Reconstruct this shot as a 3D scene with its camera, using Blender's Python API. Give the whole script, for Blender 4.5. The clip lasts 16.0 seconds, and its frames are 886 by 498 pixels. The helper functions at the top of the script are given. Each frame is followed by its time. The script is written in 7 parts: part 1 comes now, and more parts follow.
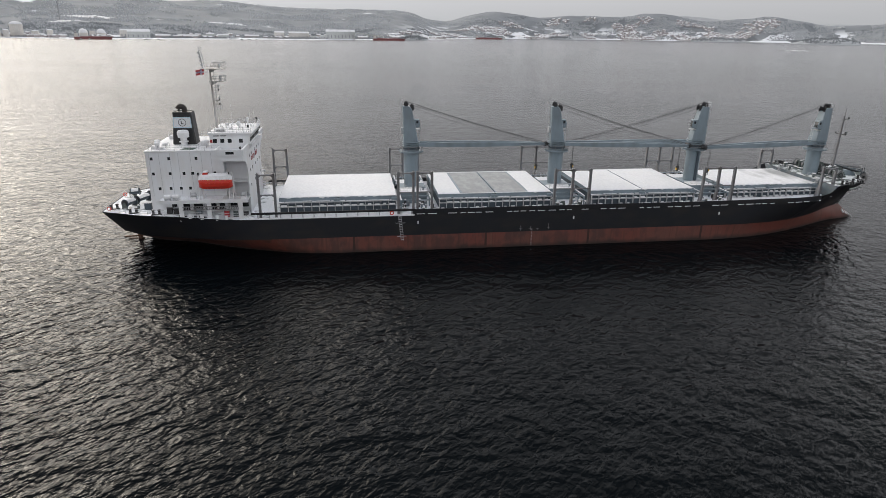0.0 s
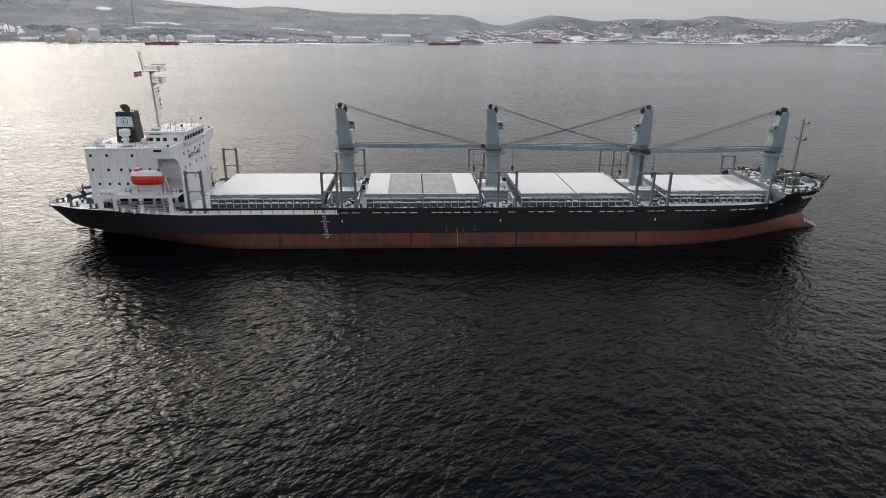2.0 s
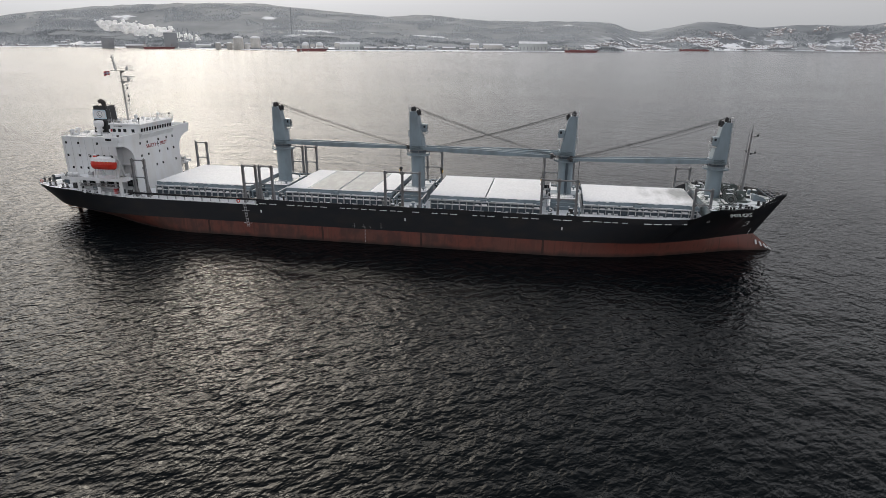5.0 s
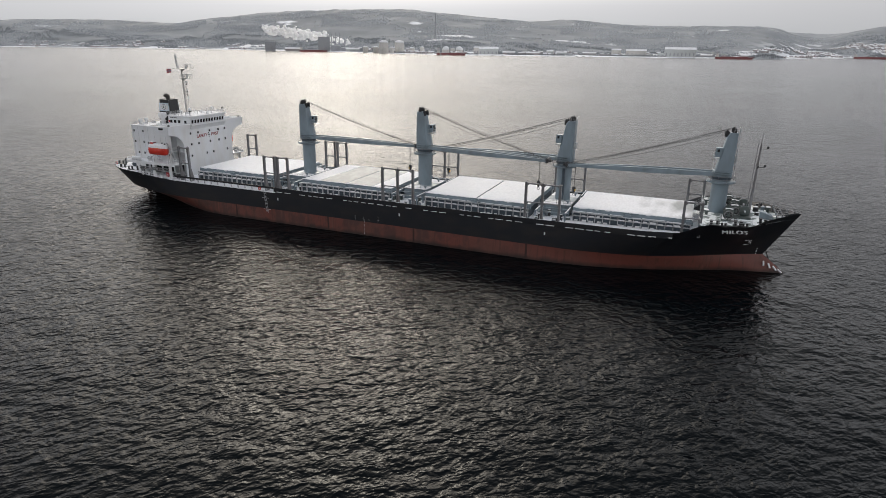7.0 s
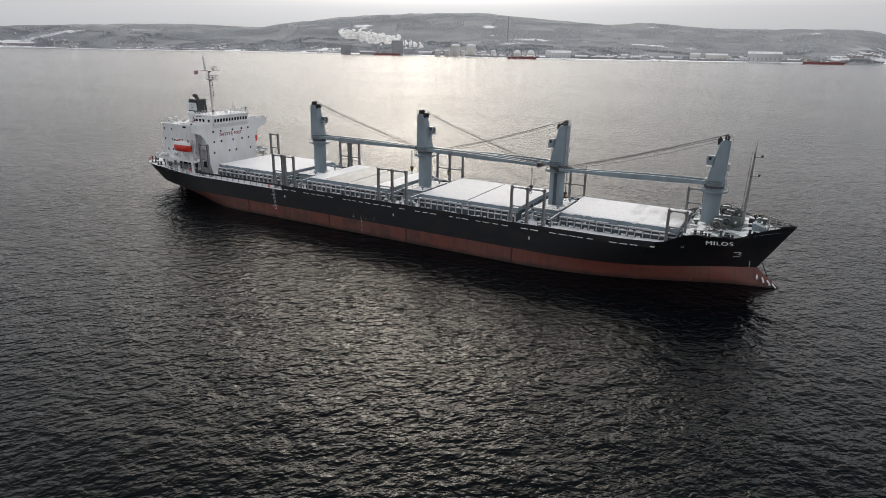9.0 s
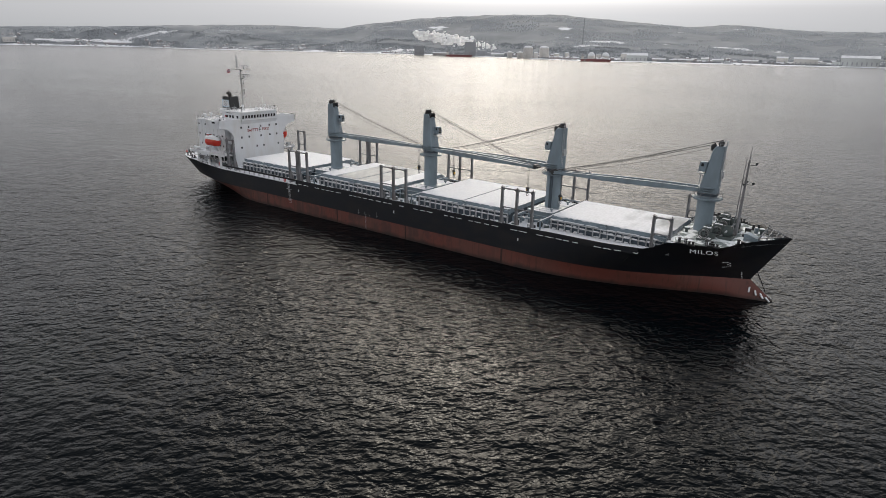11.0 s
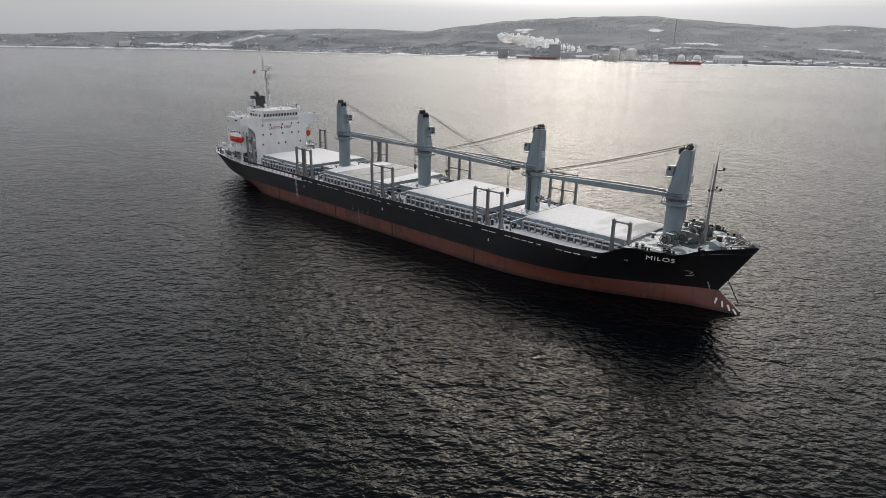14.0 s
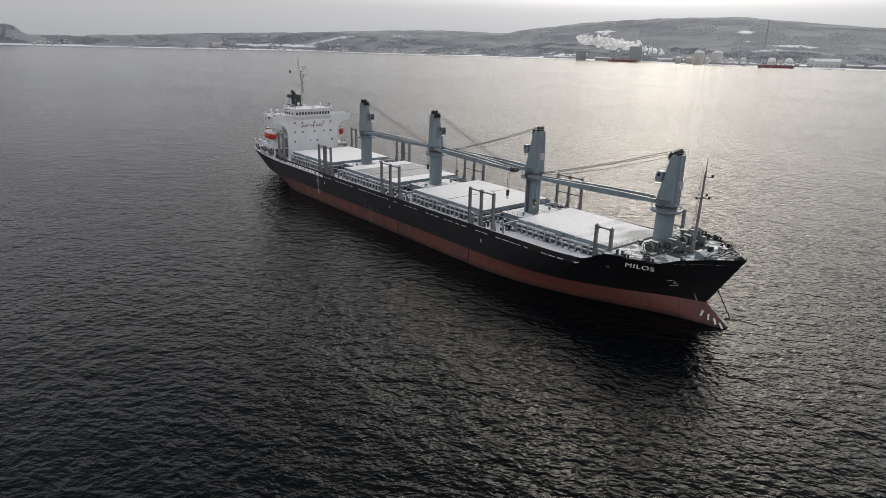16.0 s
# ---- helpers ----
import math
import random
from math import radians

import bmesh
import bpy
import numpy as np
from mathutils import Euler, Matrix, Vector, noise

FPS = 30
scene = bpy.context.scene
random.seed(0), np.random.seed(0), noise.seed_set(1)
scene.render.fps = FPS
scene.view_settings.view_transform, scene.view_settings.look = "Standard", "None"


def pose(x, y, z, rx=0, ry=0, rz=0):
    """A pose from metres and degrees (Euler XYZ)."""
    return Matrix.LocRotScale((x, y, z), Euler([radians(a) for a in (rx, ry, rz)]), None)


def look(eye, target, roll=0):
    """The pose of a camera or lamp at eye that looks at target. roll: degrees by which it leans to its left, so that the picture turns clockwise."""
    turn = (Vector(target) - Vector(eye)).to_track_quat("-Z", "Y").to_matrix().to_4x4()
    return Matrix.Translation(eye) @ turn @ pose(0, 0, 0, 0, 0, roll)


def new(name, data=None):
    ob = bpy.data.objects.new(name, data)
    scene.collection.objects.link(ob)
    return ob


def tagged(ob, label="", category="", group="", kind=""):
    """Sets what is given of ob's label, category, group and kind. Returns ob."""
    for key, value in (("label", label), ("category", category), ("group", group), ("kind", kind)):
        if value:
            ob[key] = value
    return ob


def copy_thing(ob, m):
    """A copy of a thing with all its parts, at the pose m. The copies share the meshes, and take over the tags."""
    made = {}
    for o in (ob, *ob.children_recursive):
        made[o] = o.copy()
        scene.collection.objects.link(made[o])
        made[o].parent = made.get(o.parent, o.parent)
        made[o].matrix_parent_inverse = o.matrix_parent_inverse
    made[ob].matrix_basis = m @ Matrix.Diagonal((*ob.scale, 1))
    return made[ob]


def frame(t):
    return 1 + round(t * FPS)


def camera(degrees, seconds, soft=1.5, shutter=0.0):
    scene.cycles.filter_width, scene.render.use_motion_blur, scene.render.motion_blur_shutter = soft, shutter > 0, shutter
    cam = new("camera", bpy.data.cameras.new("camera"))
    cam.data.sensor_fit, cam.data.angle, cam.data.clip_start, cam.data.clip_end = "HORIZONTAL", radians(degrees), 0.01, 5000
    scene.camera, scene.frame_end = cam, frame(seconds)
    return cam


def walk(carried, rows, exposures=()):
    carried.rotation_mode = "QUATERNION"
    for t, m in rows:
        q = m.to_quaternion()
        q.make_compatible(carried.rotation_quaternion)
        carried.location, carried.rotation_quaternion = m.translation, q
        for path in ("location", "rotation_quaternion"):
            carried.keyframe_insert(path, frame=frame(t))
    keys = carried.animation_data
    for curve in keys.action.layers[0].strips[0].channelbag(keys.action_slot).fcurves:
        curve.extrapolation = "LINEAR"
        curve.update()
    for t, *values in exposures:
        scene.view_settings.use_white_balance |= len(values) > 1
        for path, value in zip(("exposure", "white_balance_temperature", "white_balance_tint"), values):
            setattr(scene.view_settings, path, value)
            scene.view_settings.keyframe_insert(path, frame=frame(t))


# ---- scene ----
cam = camera(71.8, 16.0, soft=0.4)
PATH = [
    (0, (46.182, -123.343, 39.724), (46.462, -121.48, 39.053), 0.8),
    (0.5, (50.457, -124.177, 39.694), (50.707, -122.309, 39.025), 0.7),
    (1, (56.626, -124.9, 39.667), (56.847, -123.027, 39.0), 0.7),
    (1.5, (63.885, -126.052, 39.714), (64.062, -124.174, 39.05), 0.6),
    (2, (71.35, -127.107, 39.691), (71.45, -125.222, 39.03), 0.5),
    (2.5, (79.009, -127.655, 39.757), (79.009, -125.767, 39.098), 0.6),
    (3, (86.66, -127.969, 39.769), (86.588, -126.081, 39.113), 0.6),
    (3.5, (94.364, -127.859, 39.692), (94.254, -125.972, 39.038), 0.5),
    (4, (101.739, -127.842, 39.593), (101.581, -125.957, 38.942), 0.4),
    (6.5, (138.13, -124.664, 39.293), (137.484, -122.881, 38.657), 0.8),
    (7, (144.652, -122.854, 39.366), (143.918, -121.105, 38.731), 0.8),
    (7.5, (149.112, -121.342, 39.49), (148.314, -119.621, 38.857), 0.9),
    (8, (152.548, -119.988, 39.561), (151.702, -118.289, 38.929), 0.9),
    (8.5, (156.038, -118.556, 39.603), (155.147, -116.88, 38.973), 0.9),
    (9, (159.482, -117.054, 39.582), (158.549, -115.4, 38.954), 0.9),
    (11.5, (176.108, -108.704, 39.818), (174.948, -107.201, 39.191), 1.2),
    (12, (179.108, -106.954, 39.827), (177.912, -105.478, 39.201), 1.1),
    (12.5, (181.924, -105.28, 39.856), (180.701, -103.826, 39.231), 1.2),
    (13, (184.697, -103.16, 39.806), (183.443, -101.732, 39.182), 1.1),
    (13.5, (187.203, -100.932, 39.831), (185.919, -99.531, 39.207), 1.1),
    (14, (189.921, -98.503, 39.866), (188.602, -97.135, 39.241), 1.1),
    (14.5, (192.633, -96.162, 39.974), (191.28, -94.828, 39.349), 1.1),
    (15, (195.446, -94.2, 40.096), (194.059, -92.901, 39.47), 1.3),
    (15.5, (198.265, -91.399, 40.058), (196.835, -90.148, 39.434), 1.3),
    (16, (200.658, -88.073, 40.037), (199.181, -86.877, 39.412), 1.3),
]
walk(cam, [(t, look(eye, target, roll)) for t, eye, target, roll in PATH], exposures=((0, 0.24), (2.5, 0.12), (9, 0.09), (16, -0.04)))

# ---- light ----
SUN_AZ, SUN_EL = -32.0, 22.0      # degrees from +y towards +x; height over the horizon
sun_from = Vector((math.sin(radians(SUN_AZ)) * math.cos(radians(SUN_EL)), math.cos(radians(SUN_AZ)) * math.cos(radians(SUN_EL)), math.sin(radians(SUN_EL))))
world = bpy.data.worlds.new("winter_sky")
scene.world = world
world.use_nodes = True
wt = world.node_tree
wt.nodes.clear()
sky = wt.nodes.new("ShaderNodeTexSky")
sky.sky_type, sky.sun_disc = "NISHITA", False
sky.sun_elevation, sky.sun_rotation = radians(SUN_EL), radians(SUN_AZ)
sky.air_density, sky.dust_density, sky.ozone_density = 1.0, 4.0, 1.0
soft_sky = wt.nodes.new("ShaderNodeHueSaturation")
soft_sky.inputs["Saturation"].default_value = 0.12
# cloud cover: evenly grey, brighter overhead than at the horizon
way = wt.nodes.new("ShaderNodeTexCoord")
split = wt.nodes.new("ShaderNodeSeparateXYZ")
cover = wt.nodes.new("ShaderNodeValToRGB")
cover.color_ramp.elements[0].position, cover.color_ramp.elements[0].color = 0.0, (2.38, 2.44, 2.54, 1)
for place, grey in ((0.06, 2.85), (0.11, 6.1), (0.2, 7.2), (0.4, 6.7), (0.62, 3.9)):
    stop = cover.color_ramp.elements.new(place)
    stop.color = (grey, grey, grey * 1.035, 1)
cover.color_ramp.elements[-1].position, cover.color_ramp.elements[-1].color = 1.0, (3.25, 3.43, 3.85, 1)
cloud = wt.nodes.new("ShaderNodeTexNoise")
cloud.inputs["Scale"].default_value, cloud.inputs["Detail"].default_value = 2.2, 6
flat_map = wt.nodes.new("ShaderNodeMapping")
flat_map.inputs["Scale"].default_value = (1, 1, 5)
tone = wt.nodes.new("ShaderNodeMapRange")
tone.inputs["To Min"].default_value, tone.inputs["To Max"].default_value = 0.94, 1.05
shade = wt.nodes.new("ShaderNodeMixRGB")
shade.blend_type = "MULTIPLY"
shade.inputs[0].default_value = 1
overcast = wt.nodes.new("ShaderNodeMixRGB")
overcast.inputs[0].default_value = 0.975
bg = wt.nodes.new("ShaderNodeBackground")
bg.inputs["Strength"].default_value = 0.202
out = wt.nodes.new("ShaderNodeOutputWorld")
wt.links.new(way.outputs["Generated"], split.inputs[0])
wt.links.new(split.outputs["Z"], cover.inputs[0])
wt.links.new(way.outputs["Generated"], flat_map.inputs[0])
wt.links.new(flat_map.outputs[0], cloud.inputs["Vector"])
wt.links.new(cloud.outputs["Fac"], tone.inputs["Value"])
wt.links.new(cover.outputs[0], shade.inputs[1])
side_dot = wt.nodes.new("ShaderNodeVectorMath")
side_dot.operation = "DOT_PRODUCT"
side_dot.inputs[1].default_value = sun_from
lobe = wt.nodes.new("ShaderNodeMapRange")
lobe.inputs["From Min"].default_value = -1
lobe_power = wt.nodes.new("ShaderNodeMath")
lobe_power.operation = "POWER"
lobe_power.inputs[1].default_value = 4.5
side_tone = wt.nodes.new("ShaderNodeMapRange")
side_tone.inputs["To Min"].default_value, side_tone.inputs["To Max"].default_value = 0.76, 1.06
wt.links.new(lobe.outputs[0], lobe_power.inputs[0])
wt.links.new(lobe_power.outputs[0], side_tone.inputs["Value"])
both_tones = wt.nodes.new("ShaderNodeMath")
both_tones.operation = "MULTIPLY"
wt.links.new(way.outputs["Generated"], side_dot.inputs[0])
wt.links.new(side_dot.outputs["Value"], lobe.inputs["Value"])
wt.links.new(side_tone.outputs[0], both_tones.inputs[0])
wt.links.new(tone.outputs[0], both_tones.inputs[1])
wt.links.new(both_tones.outputs[0], shade.inputs[2])
wt.links.new(sky.outputs[0], soft_sky.inputs["Color"])
wt.links.new(soft_sky.outputs[0], overcast.inputs[1])
# the sun's wide aureole behind thin cloud
halo_power = wt.nodes.new("ShaderNodeMath")
halo_power.operation = "POWER"
halo_power.inputs[1].default_value = 40
halo = wt.nodes.new("ShaderNodeMixRGB")
halo.blend_type = "ADD"
halo.inputs[0].default_value = 1
warm = wt.nodes.new("ShaderNodeMixRGB")
warm.inputs[1].default_value, warm.inputs[2].default_value = (0, 0, 0, 1), (48, 42.6, 35, 1)
wt.links.new(lobe.outputs[0], halo_power.inputs[0])
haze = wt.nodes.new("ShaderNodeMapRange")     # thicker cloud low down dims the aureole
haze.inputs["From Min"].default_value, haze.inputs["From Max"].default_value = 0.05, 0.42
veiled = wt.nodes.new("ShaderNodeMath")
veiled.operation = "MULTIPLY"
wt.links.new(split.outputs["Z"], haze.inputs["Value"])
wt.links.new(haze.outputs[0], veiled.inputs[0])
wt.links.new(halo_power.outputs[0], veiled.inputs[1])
high = wt.nodes.new("ShaderNodeMapRange")     # and so does the closed cloud overhead
high.inputs["From Min"].default_value, high.inputs["From Max"].default_value = 0.43, 0.64
high.inputs["To Min"].default_value, high.inputs["To Max"].default_value = 1.0, 0.22
fading = wt.nodes.new("ShaderNodeMath")
fading.operation = "MULTIPLY"
wt.links.new(split.outputs["Z"], high.inputs["Value"])
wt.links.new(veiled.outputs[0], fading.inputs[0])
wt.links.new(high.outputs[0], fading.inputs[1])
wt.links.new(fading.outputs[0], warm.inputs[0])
wt.links.new(shade.outputs[0], halo.inputs[1])
wt.links.new(warm.outputs[0], halo.inputs[2])
wt.links.new(halo.outputs[0], overcast.inputs[2])
wt.links.new(overcast.outputs[0], bg.inputs[0])
wt.links.new(bg.outputs[0], out.inputs[0])

sun_data = bpy.data.lights.new("sun", "SUN")
sun_data.energy, sun_data.angle, sun_data.color = 0.22, radians(7), (1.0, 0.92, 0.78)
sun = new("sun", sun_data)
sun.matrix_world = look(sun_from * 300, (0, 0, 0))


# ---- materials ----
def material(name, colour, rough=0.6, metal=0.0, stain=None, amount=0.5, scale=0.6, grain=9.0, bump=0.15, stretch=(1, 1, 1), sharp=0.25, shift=0.06, vary=0.2):
    """A painted or natural surface: base colour, broad stains and fine grain in object metres, and a fine relief."""
    m = bpy.data.materials.new(name)
    m.use_nodes = True
    nt = m.node_tree
    b = nt.nodes["Principled BSDF"]
    b.inputs["Roughness"].default_value, b.inputs["Metallic"].default_value = rough, metal
    geo = nt.nodes.new("ShaderNodeTexCoord")
    mp = nt.nodes.new("ShaderNodeMapping")
    mp.inputs["Scale"].default_value = stretch
    nt.links.new(geo.outputs["Object"], mp.inputs[0])
    broad = nt.nodes.new("ShaderNodeTexNoise")
    broad.inputs["Scale"].default_value, broad.inputs["Detail"].default_value = scale, 7
    fine = nt.nodes.new("ShaderNodeTexNoise")
    fine.inputs["Scale"].default_value, fine.inputs["Detail"].default_value = grain, 4
    for n in (broad, fine):
        nt.links.new(mp.outputs[0], n.inputs["Vector"])
    ramp = nt.nodes.new("ShaderNodeMapRange")
    ramp.inputs["From Min"].default_value, ramp.inputs["From Max"].default_value = 0.5 - sharp / 2 + shift, 0.5 + sharp / 2 + shift
    ramp.inputs["To Max"].default_value = amount
    nt.links.new(broad.outputs["Fac"], ramp.inputs["Value"])
    mix = nt.nodes.new("ShaderNodeMixRGB")
    mix.inputs[1].default_value = (*colour, 1)
    mix.inputs[2].default_value = (*(stain or [c * 0.6 for c in colour]), 1)
    nt.links.new(ramp.outputs[0], mix.inputs[0])
    light = nt.nodes.new("ShaderNodeMapRange")
    light.inputs["To Min"].default_value, light.inputs["To Max"].default_value = 1 - vary * 1.1, 1 + vary * 0.9
    nt.links.new(fine.outputs["Fac"], light.inputs["Value"])
    mul = nt.nodes.new("ShaderNodeMixRGB")
    mul.blend_type = "MULTIPLY"
    mul.inputs[0].default_value = 1
    nt.links.new(mix.outputs[0], mul.inputs[1])
    nt.links.new(light.outputs[0], mul.inputs[2])
    nt.links.new(mul.outputs[0], b.inputs["Base Color"])
    bp = nt.nodes.new("ShaderNodeBump")
    bp.inputs["Strength"].default_value, bp.inputs["Distance"].default_value = bump, 0.05
    nt.links.new(fine.outputs["Fac"], bp.inputs["Height"])
    nt.links.new(bp.outputs[0], b.inputs["Normal"])
    return m


M = {
    "black": material("black_hull_paint", (0.0108, 0.012, 0.0155), 0.5, stain=(0.021, 0.019, 0.018), amount=0.7, scale=0.25, stretch=(1, 1, 2.2)),
    "white": material("white_ship_paint", (0.64, 0.655, 0.675), 0.45, stain=(0.52, 0.49, 0.45), amount=0.4, scale=0.5, grain=3, stretch=(1, 1, 0.25), bump=0.03, vary=0.05),
    "crane": material("blue_grey_crane_paint", (0.18, 0.23, 0.265), 0.5, stain=(0.11, 0.135, 0.15), amount=0.7, scale=0.5, grain=4, stretch=(1, 1, 0.4), bump=0.06, vary=0.1),
    "deckgrey": material("blue_grey_deck_paint", (0.12, 0.155, 0.18), 0.6, stain=(0.20, 0.19, 0.18), amount=0.6, scale=0.8),
    "recess": material("dark_blue_coaming_paint", (0.04, 0.058, 0.075), 0.6, scale=0.8),
    "post": material("grey_stanchion_paint", (0.19, 0.195, 0.205), 0.55, stain=(0.12, 0.09, 0.075), amount=0.6, scale=0.9, stretch=(1, 1, 0.4)),
    "panel": material("weathered_grey_hatch_paint", (0.235, 0.245, 0.25), 0.6, stain=(0.36, 0.37, 0.375), amount=0.75, scale=0.9, grain=3.5, stretch=(1, 0.45, 1), sharp=0.3),
    "snow": material("snow", (0.72, 0.725, 0.74), 0.75, stain=(0.66, 0.675, 0.70), amount=0.5, scale=0.35, grain=2.5, bump=0.35),
    "swept": material("thin_wind_swept_snow", (0.71, 0.715, 0.735), 0.75, stain=(0.25, 0.26, 0.26), amount=0.85, scale=0.11, grain=2.5, bump=0.3, stretch=(1, 0.4, 1), sharp=0.12, shift=0.05),
    "trodden": material("trodden_snow", (0.80, 0.82, 0.85), 0.75, stain=(0.17, 0.20, 0.20), amount=0.9, scale=0.5, grain=3, bump=0.4, sharp=0.10, shift=0.13),
    "lettering": material("weathered_white_lettering", (0.55, 0.56, 0.57), 0.6, scale=1.5),
    "slush": material("slushy_bow_deck", (0.72, 0.75, 0.76), 0.7, stain=(0.10, 0.13, 0.125), amount=0.95, scale=0.75, grain=3, bump=0.4, sharp=0.08, shift=0.01),
    "dark": material("dark_gear", (0.02, 0.02, 0.022), 0.55, scale=2),
    "glass": material("dark_window_glass", (0.015, 0.018, 0.02), 0.08, scale=2, bump=0.0),
    "orange": material("orange_lifeboat", (0.52, 0.028, 0.014), 0.4, stain=(0.45, 0.04, 0.02), scale=1.5),
    "redpaint": material("red_paint", (0.33, 0.022, 0.03), 0.5, scale=2),
    "signred": material("faded_sign_red", (0.25, 0.032, 0.036), 0.6, scale=2),
    "blue": material("blue_paint", (0.02, 0.04, 0.2), 0.6, scale=2),
    "yellow": material("yellow_paint", (0.6, 0.36, 0.03), 0.5, scale=2),
    "mastgrey": material("weathered_mast_paint", (0.44, 0.44, 0.43), 0.55, stain=(0.26, 0.22, 0.18), amount=0.8, scale=1.2, grain=4, stretch=(1, 1, 0.4)),
    "seam": material("dark_rusty_seam", (0.028, 0.014, 0.011), 0.8, stain=(0.07, 0.03, 0.02), scale=1.5, stretch=(1, 1, 0.3)),
    "soot": material("sooty_pipe", (0.035, 0.032, 0.03), 0.8, stain=(0.07, 0.05, 0.035), scale=2),
    "rust": material("rusty_steel", (0.12, 0.055, 0.03), 0.85, stain=(0.04, 0.03, 0.03), scale=2),
    "wire": material("greased_wire", (0.01, 0.01, 0.011), 0.6, scale=3),
    "green": material("green_deck_gear", (0.062, 0.082, 0.08), 0.5, stain=(0.11, 0.105, 0.095), scale=1.5),
    "galv": material("galvanised_grey", (0.42, 0.435, 0.45), 0.5, stain=(0.22, 0.2, 0.19), scale=1.5),
    "funnel": material("black_funnel_paint", (0.012, 0.014, 0.016), 0.5, stain=(0.03, 0.028, 0.027), scale=0.8),
    "paleblue": material("pale_blue_paint", (0.42, 0.56, 0.66), 0.5, scale=2),
}


def bottom_paint():
    """Worn antifouling: rust runs, scrubbed dark patches amidships, and a wet dark line of slime at the water."""
    m = bpy.data.materials.new("red_antifouling")
    m.use_nodes = True
    nt = m.node_tree
    b = nt.nodes["Principled BSDF"]
    b.inputs["Roughness"].default_value = 0.62
    geo = nt.nodes.new("ShaderNodeTexCoord")
    sep = nt.nodes.new("ShaderNodeSeparateXYZ")
    nt.links.new(geo.outputs["Object"], sep.inputs[0])

    def grain(stretch, scale, detail, lo, hi, top, rough=0.55):
        mp = nt.nodes.new("ShaderNodeMapping")
        mp.inputs["Scale"].default_value = stretch
        nt.links.new(geo.outputs["Object"], mp.inputs[0])
        n = nt.nodes.new("ShaderNodeTexNoise")
        n.inputs["Scale"].default_value, n.inputs["Detail"].default_value, n.inputs["Roughness"].default_value = scale, detail, rough
        nt.links.new(mp.outputs[0], n.inputs["Vector"])
        r = nt.nodes.new("ShaderNodeMapRange")
        r.inputs["From Min"].default_value, r.inputs["From Max"].default_value, r.inputs["To Max"].default_value = lo, hi, top
        nt.links.new(n.outputs["Fac"], r.inputs["Value"])
        return r.outputs[0], n.outputs["Fac"]

    def mixed(a, colour, fac):
        k = nt.nodes.new("ShaderNodeMixRGB")
        if isinstance(a, tuple):
            k.inputs[1].default_value = (*a, 1)
        else:
            nt.links.new(a, k.inputs[1])
        k.inputs[2].default_value = (*colour, 1)
        nt.links.new(fac, k.inputs[0])
        return k.outputs[0]

    def times(a, b2):
        k = nt.nodes.new("ShaderNodeMath")
        k.operation = "MULTIPLY"
        nt.links.new(a, k.inputs[0])
        nt.links.new(b2, k.inputs[1])
        return k.outputs[0]

    faded, _ = grain((1, 1, 0.6), 0.11, 5, 0.42, 0.62, 0.75)
    colour = mixed((0.122, 0.034, 0.024), (0.1, 0.041, 0.031), faded)
    # scrubbed dark patches, thickest amidships
    patch, _ = grain((1.0, 1, 0.55), 0.34, 8, 0.48, 0.59, 0.62, 0.66)
    middle = nt.nodes.new("ShaderNodeMapRange")
    middle.inputs["From Min"].default_value, middle.inputs["From Max"].default_value = 128, 96
    middle.inputs["To Min"].default_value = 0.12
    nt.links.new(sep.outputs["X"], middle.inputs["Value"])
    colour = mixed(colour, (0.034, 0.020, 0.018), times(patch, middle.outputs[0]))
    runs, fine = grain((1.5, 1.5, 0.07), 0.9, 6, 0.53, 0.70, 0.85, 0.62)
    colour = mixed(colour, (0.052, 0.022, 0.014), runs)
    pale, _ = grain((1.3, 1.3, 0.1), 0.7, 5, 0.60, 0.72, 0.5)
    colour = mixed(colour, (0.15, 0.07, 0.05), pale)
    # slime along the waterline, its edge uneven
    wave, _ = grain((1, 1, 0.4), 0.35, 6, 0.25, 0.75, 0.9)
    add = nt.nodes.new("ShaderNodeMath")
    nt.links.new(sep.outputs["Z"], add.inputs[0])
    nt.links.new(wave, add.inputs[1])
    wet = nt.nodes.new("ShaderNodeMapRange")
    wet.inputs["From Min"].default_value, wet.inputs["From Max"].default_value = 1.35, 0.5
    wet.inputs["To Max"].default_value = 0.92
    nt.links.new(add.outputs[0], wet.inputs["Value"])
    colour = mixed(colour, (0.014, 0.010, 0.008), wet.outputs[0])
    nt.links.new(colour, b.inputs["Base Color"])
    bp = nt.nodes.new("ShaderNodeBump")
    bp.inputs["Strength"].default_value, bp.inputs["Distance"].default_value = 0.2, 0.05
    nt.links.new(fine, bp.inputs["Height"])
    nt.links.new(bp.outputs[0], b.inputs["Normal"])
    return m


M["red"] = bottom_paint()
M["black"].node_tree.nodes["Principled BSDF"].inputs["Specular IOR Level"].default_value = 0.3


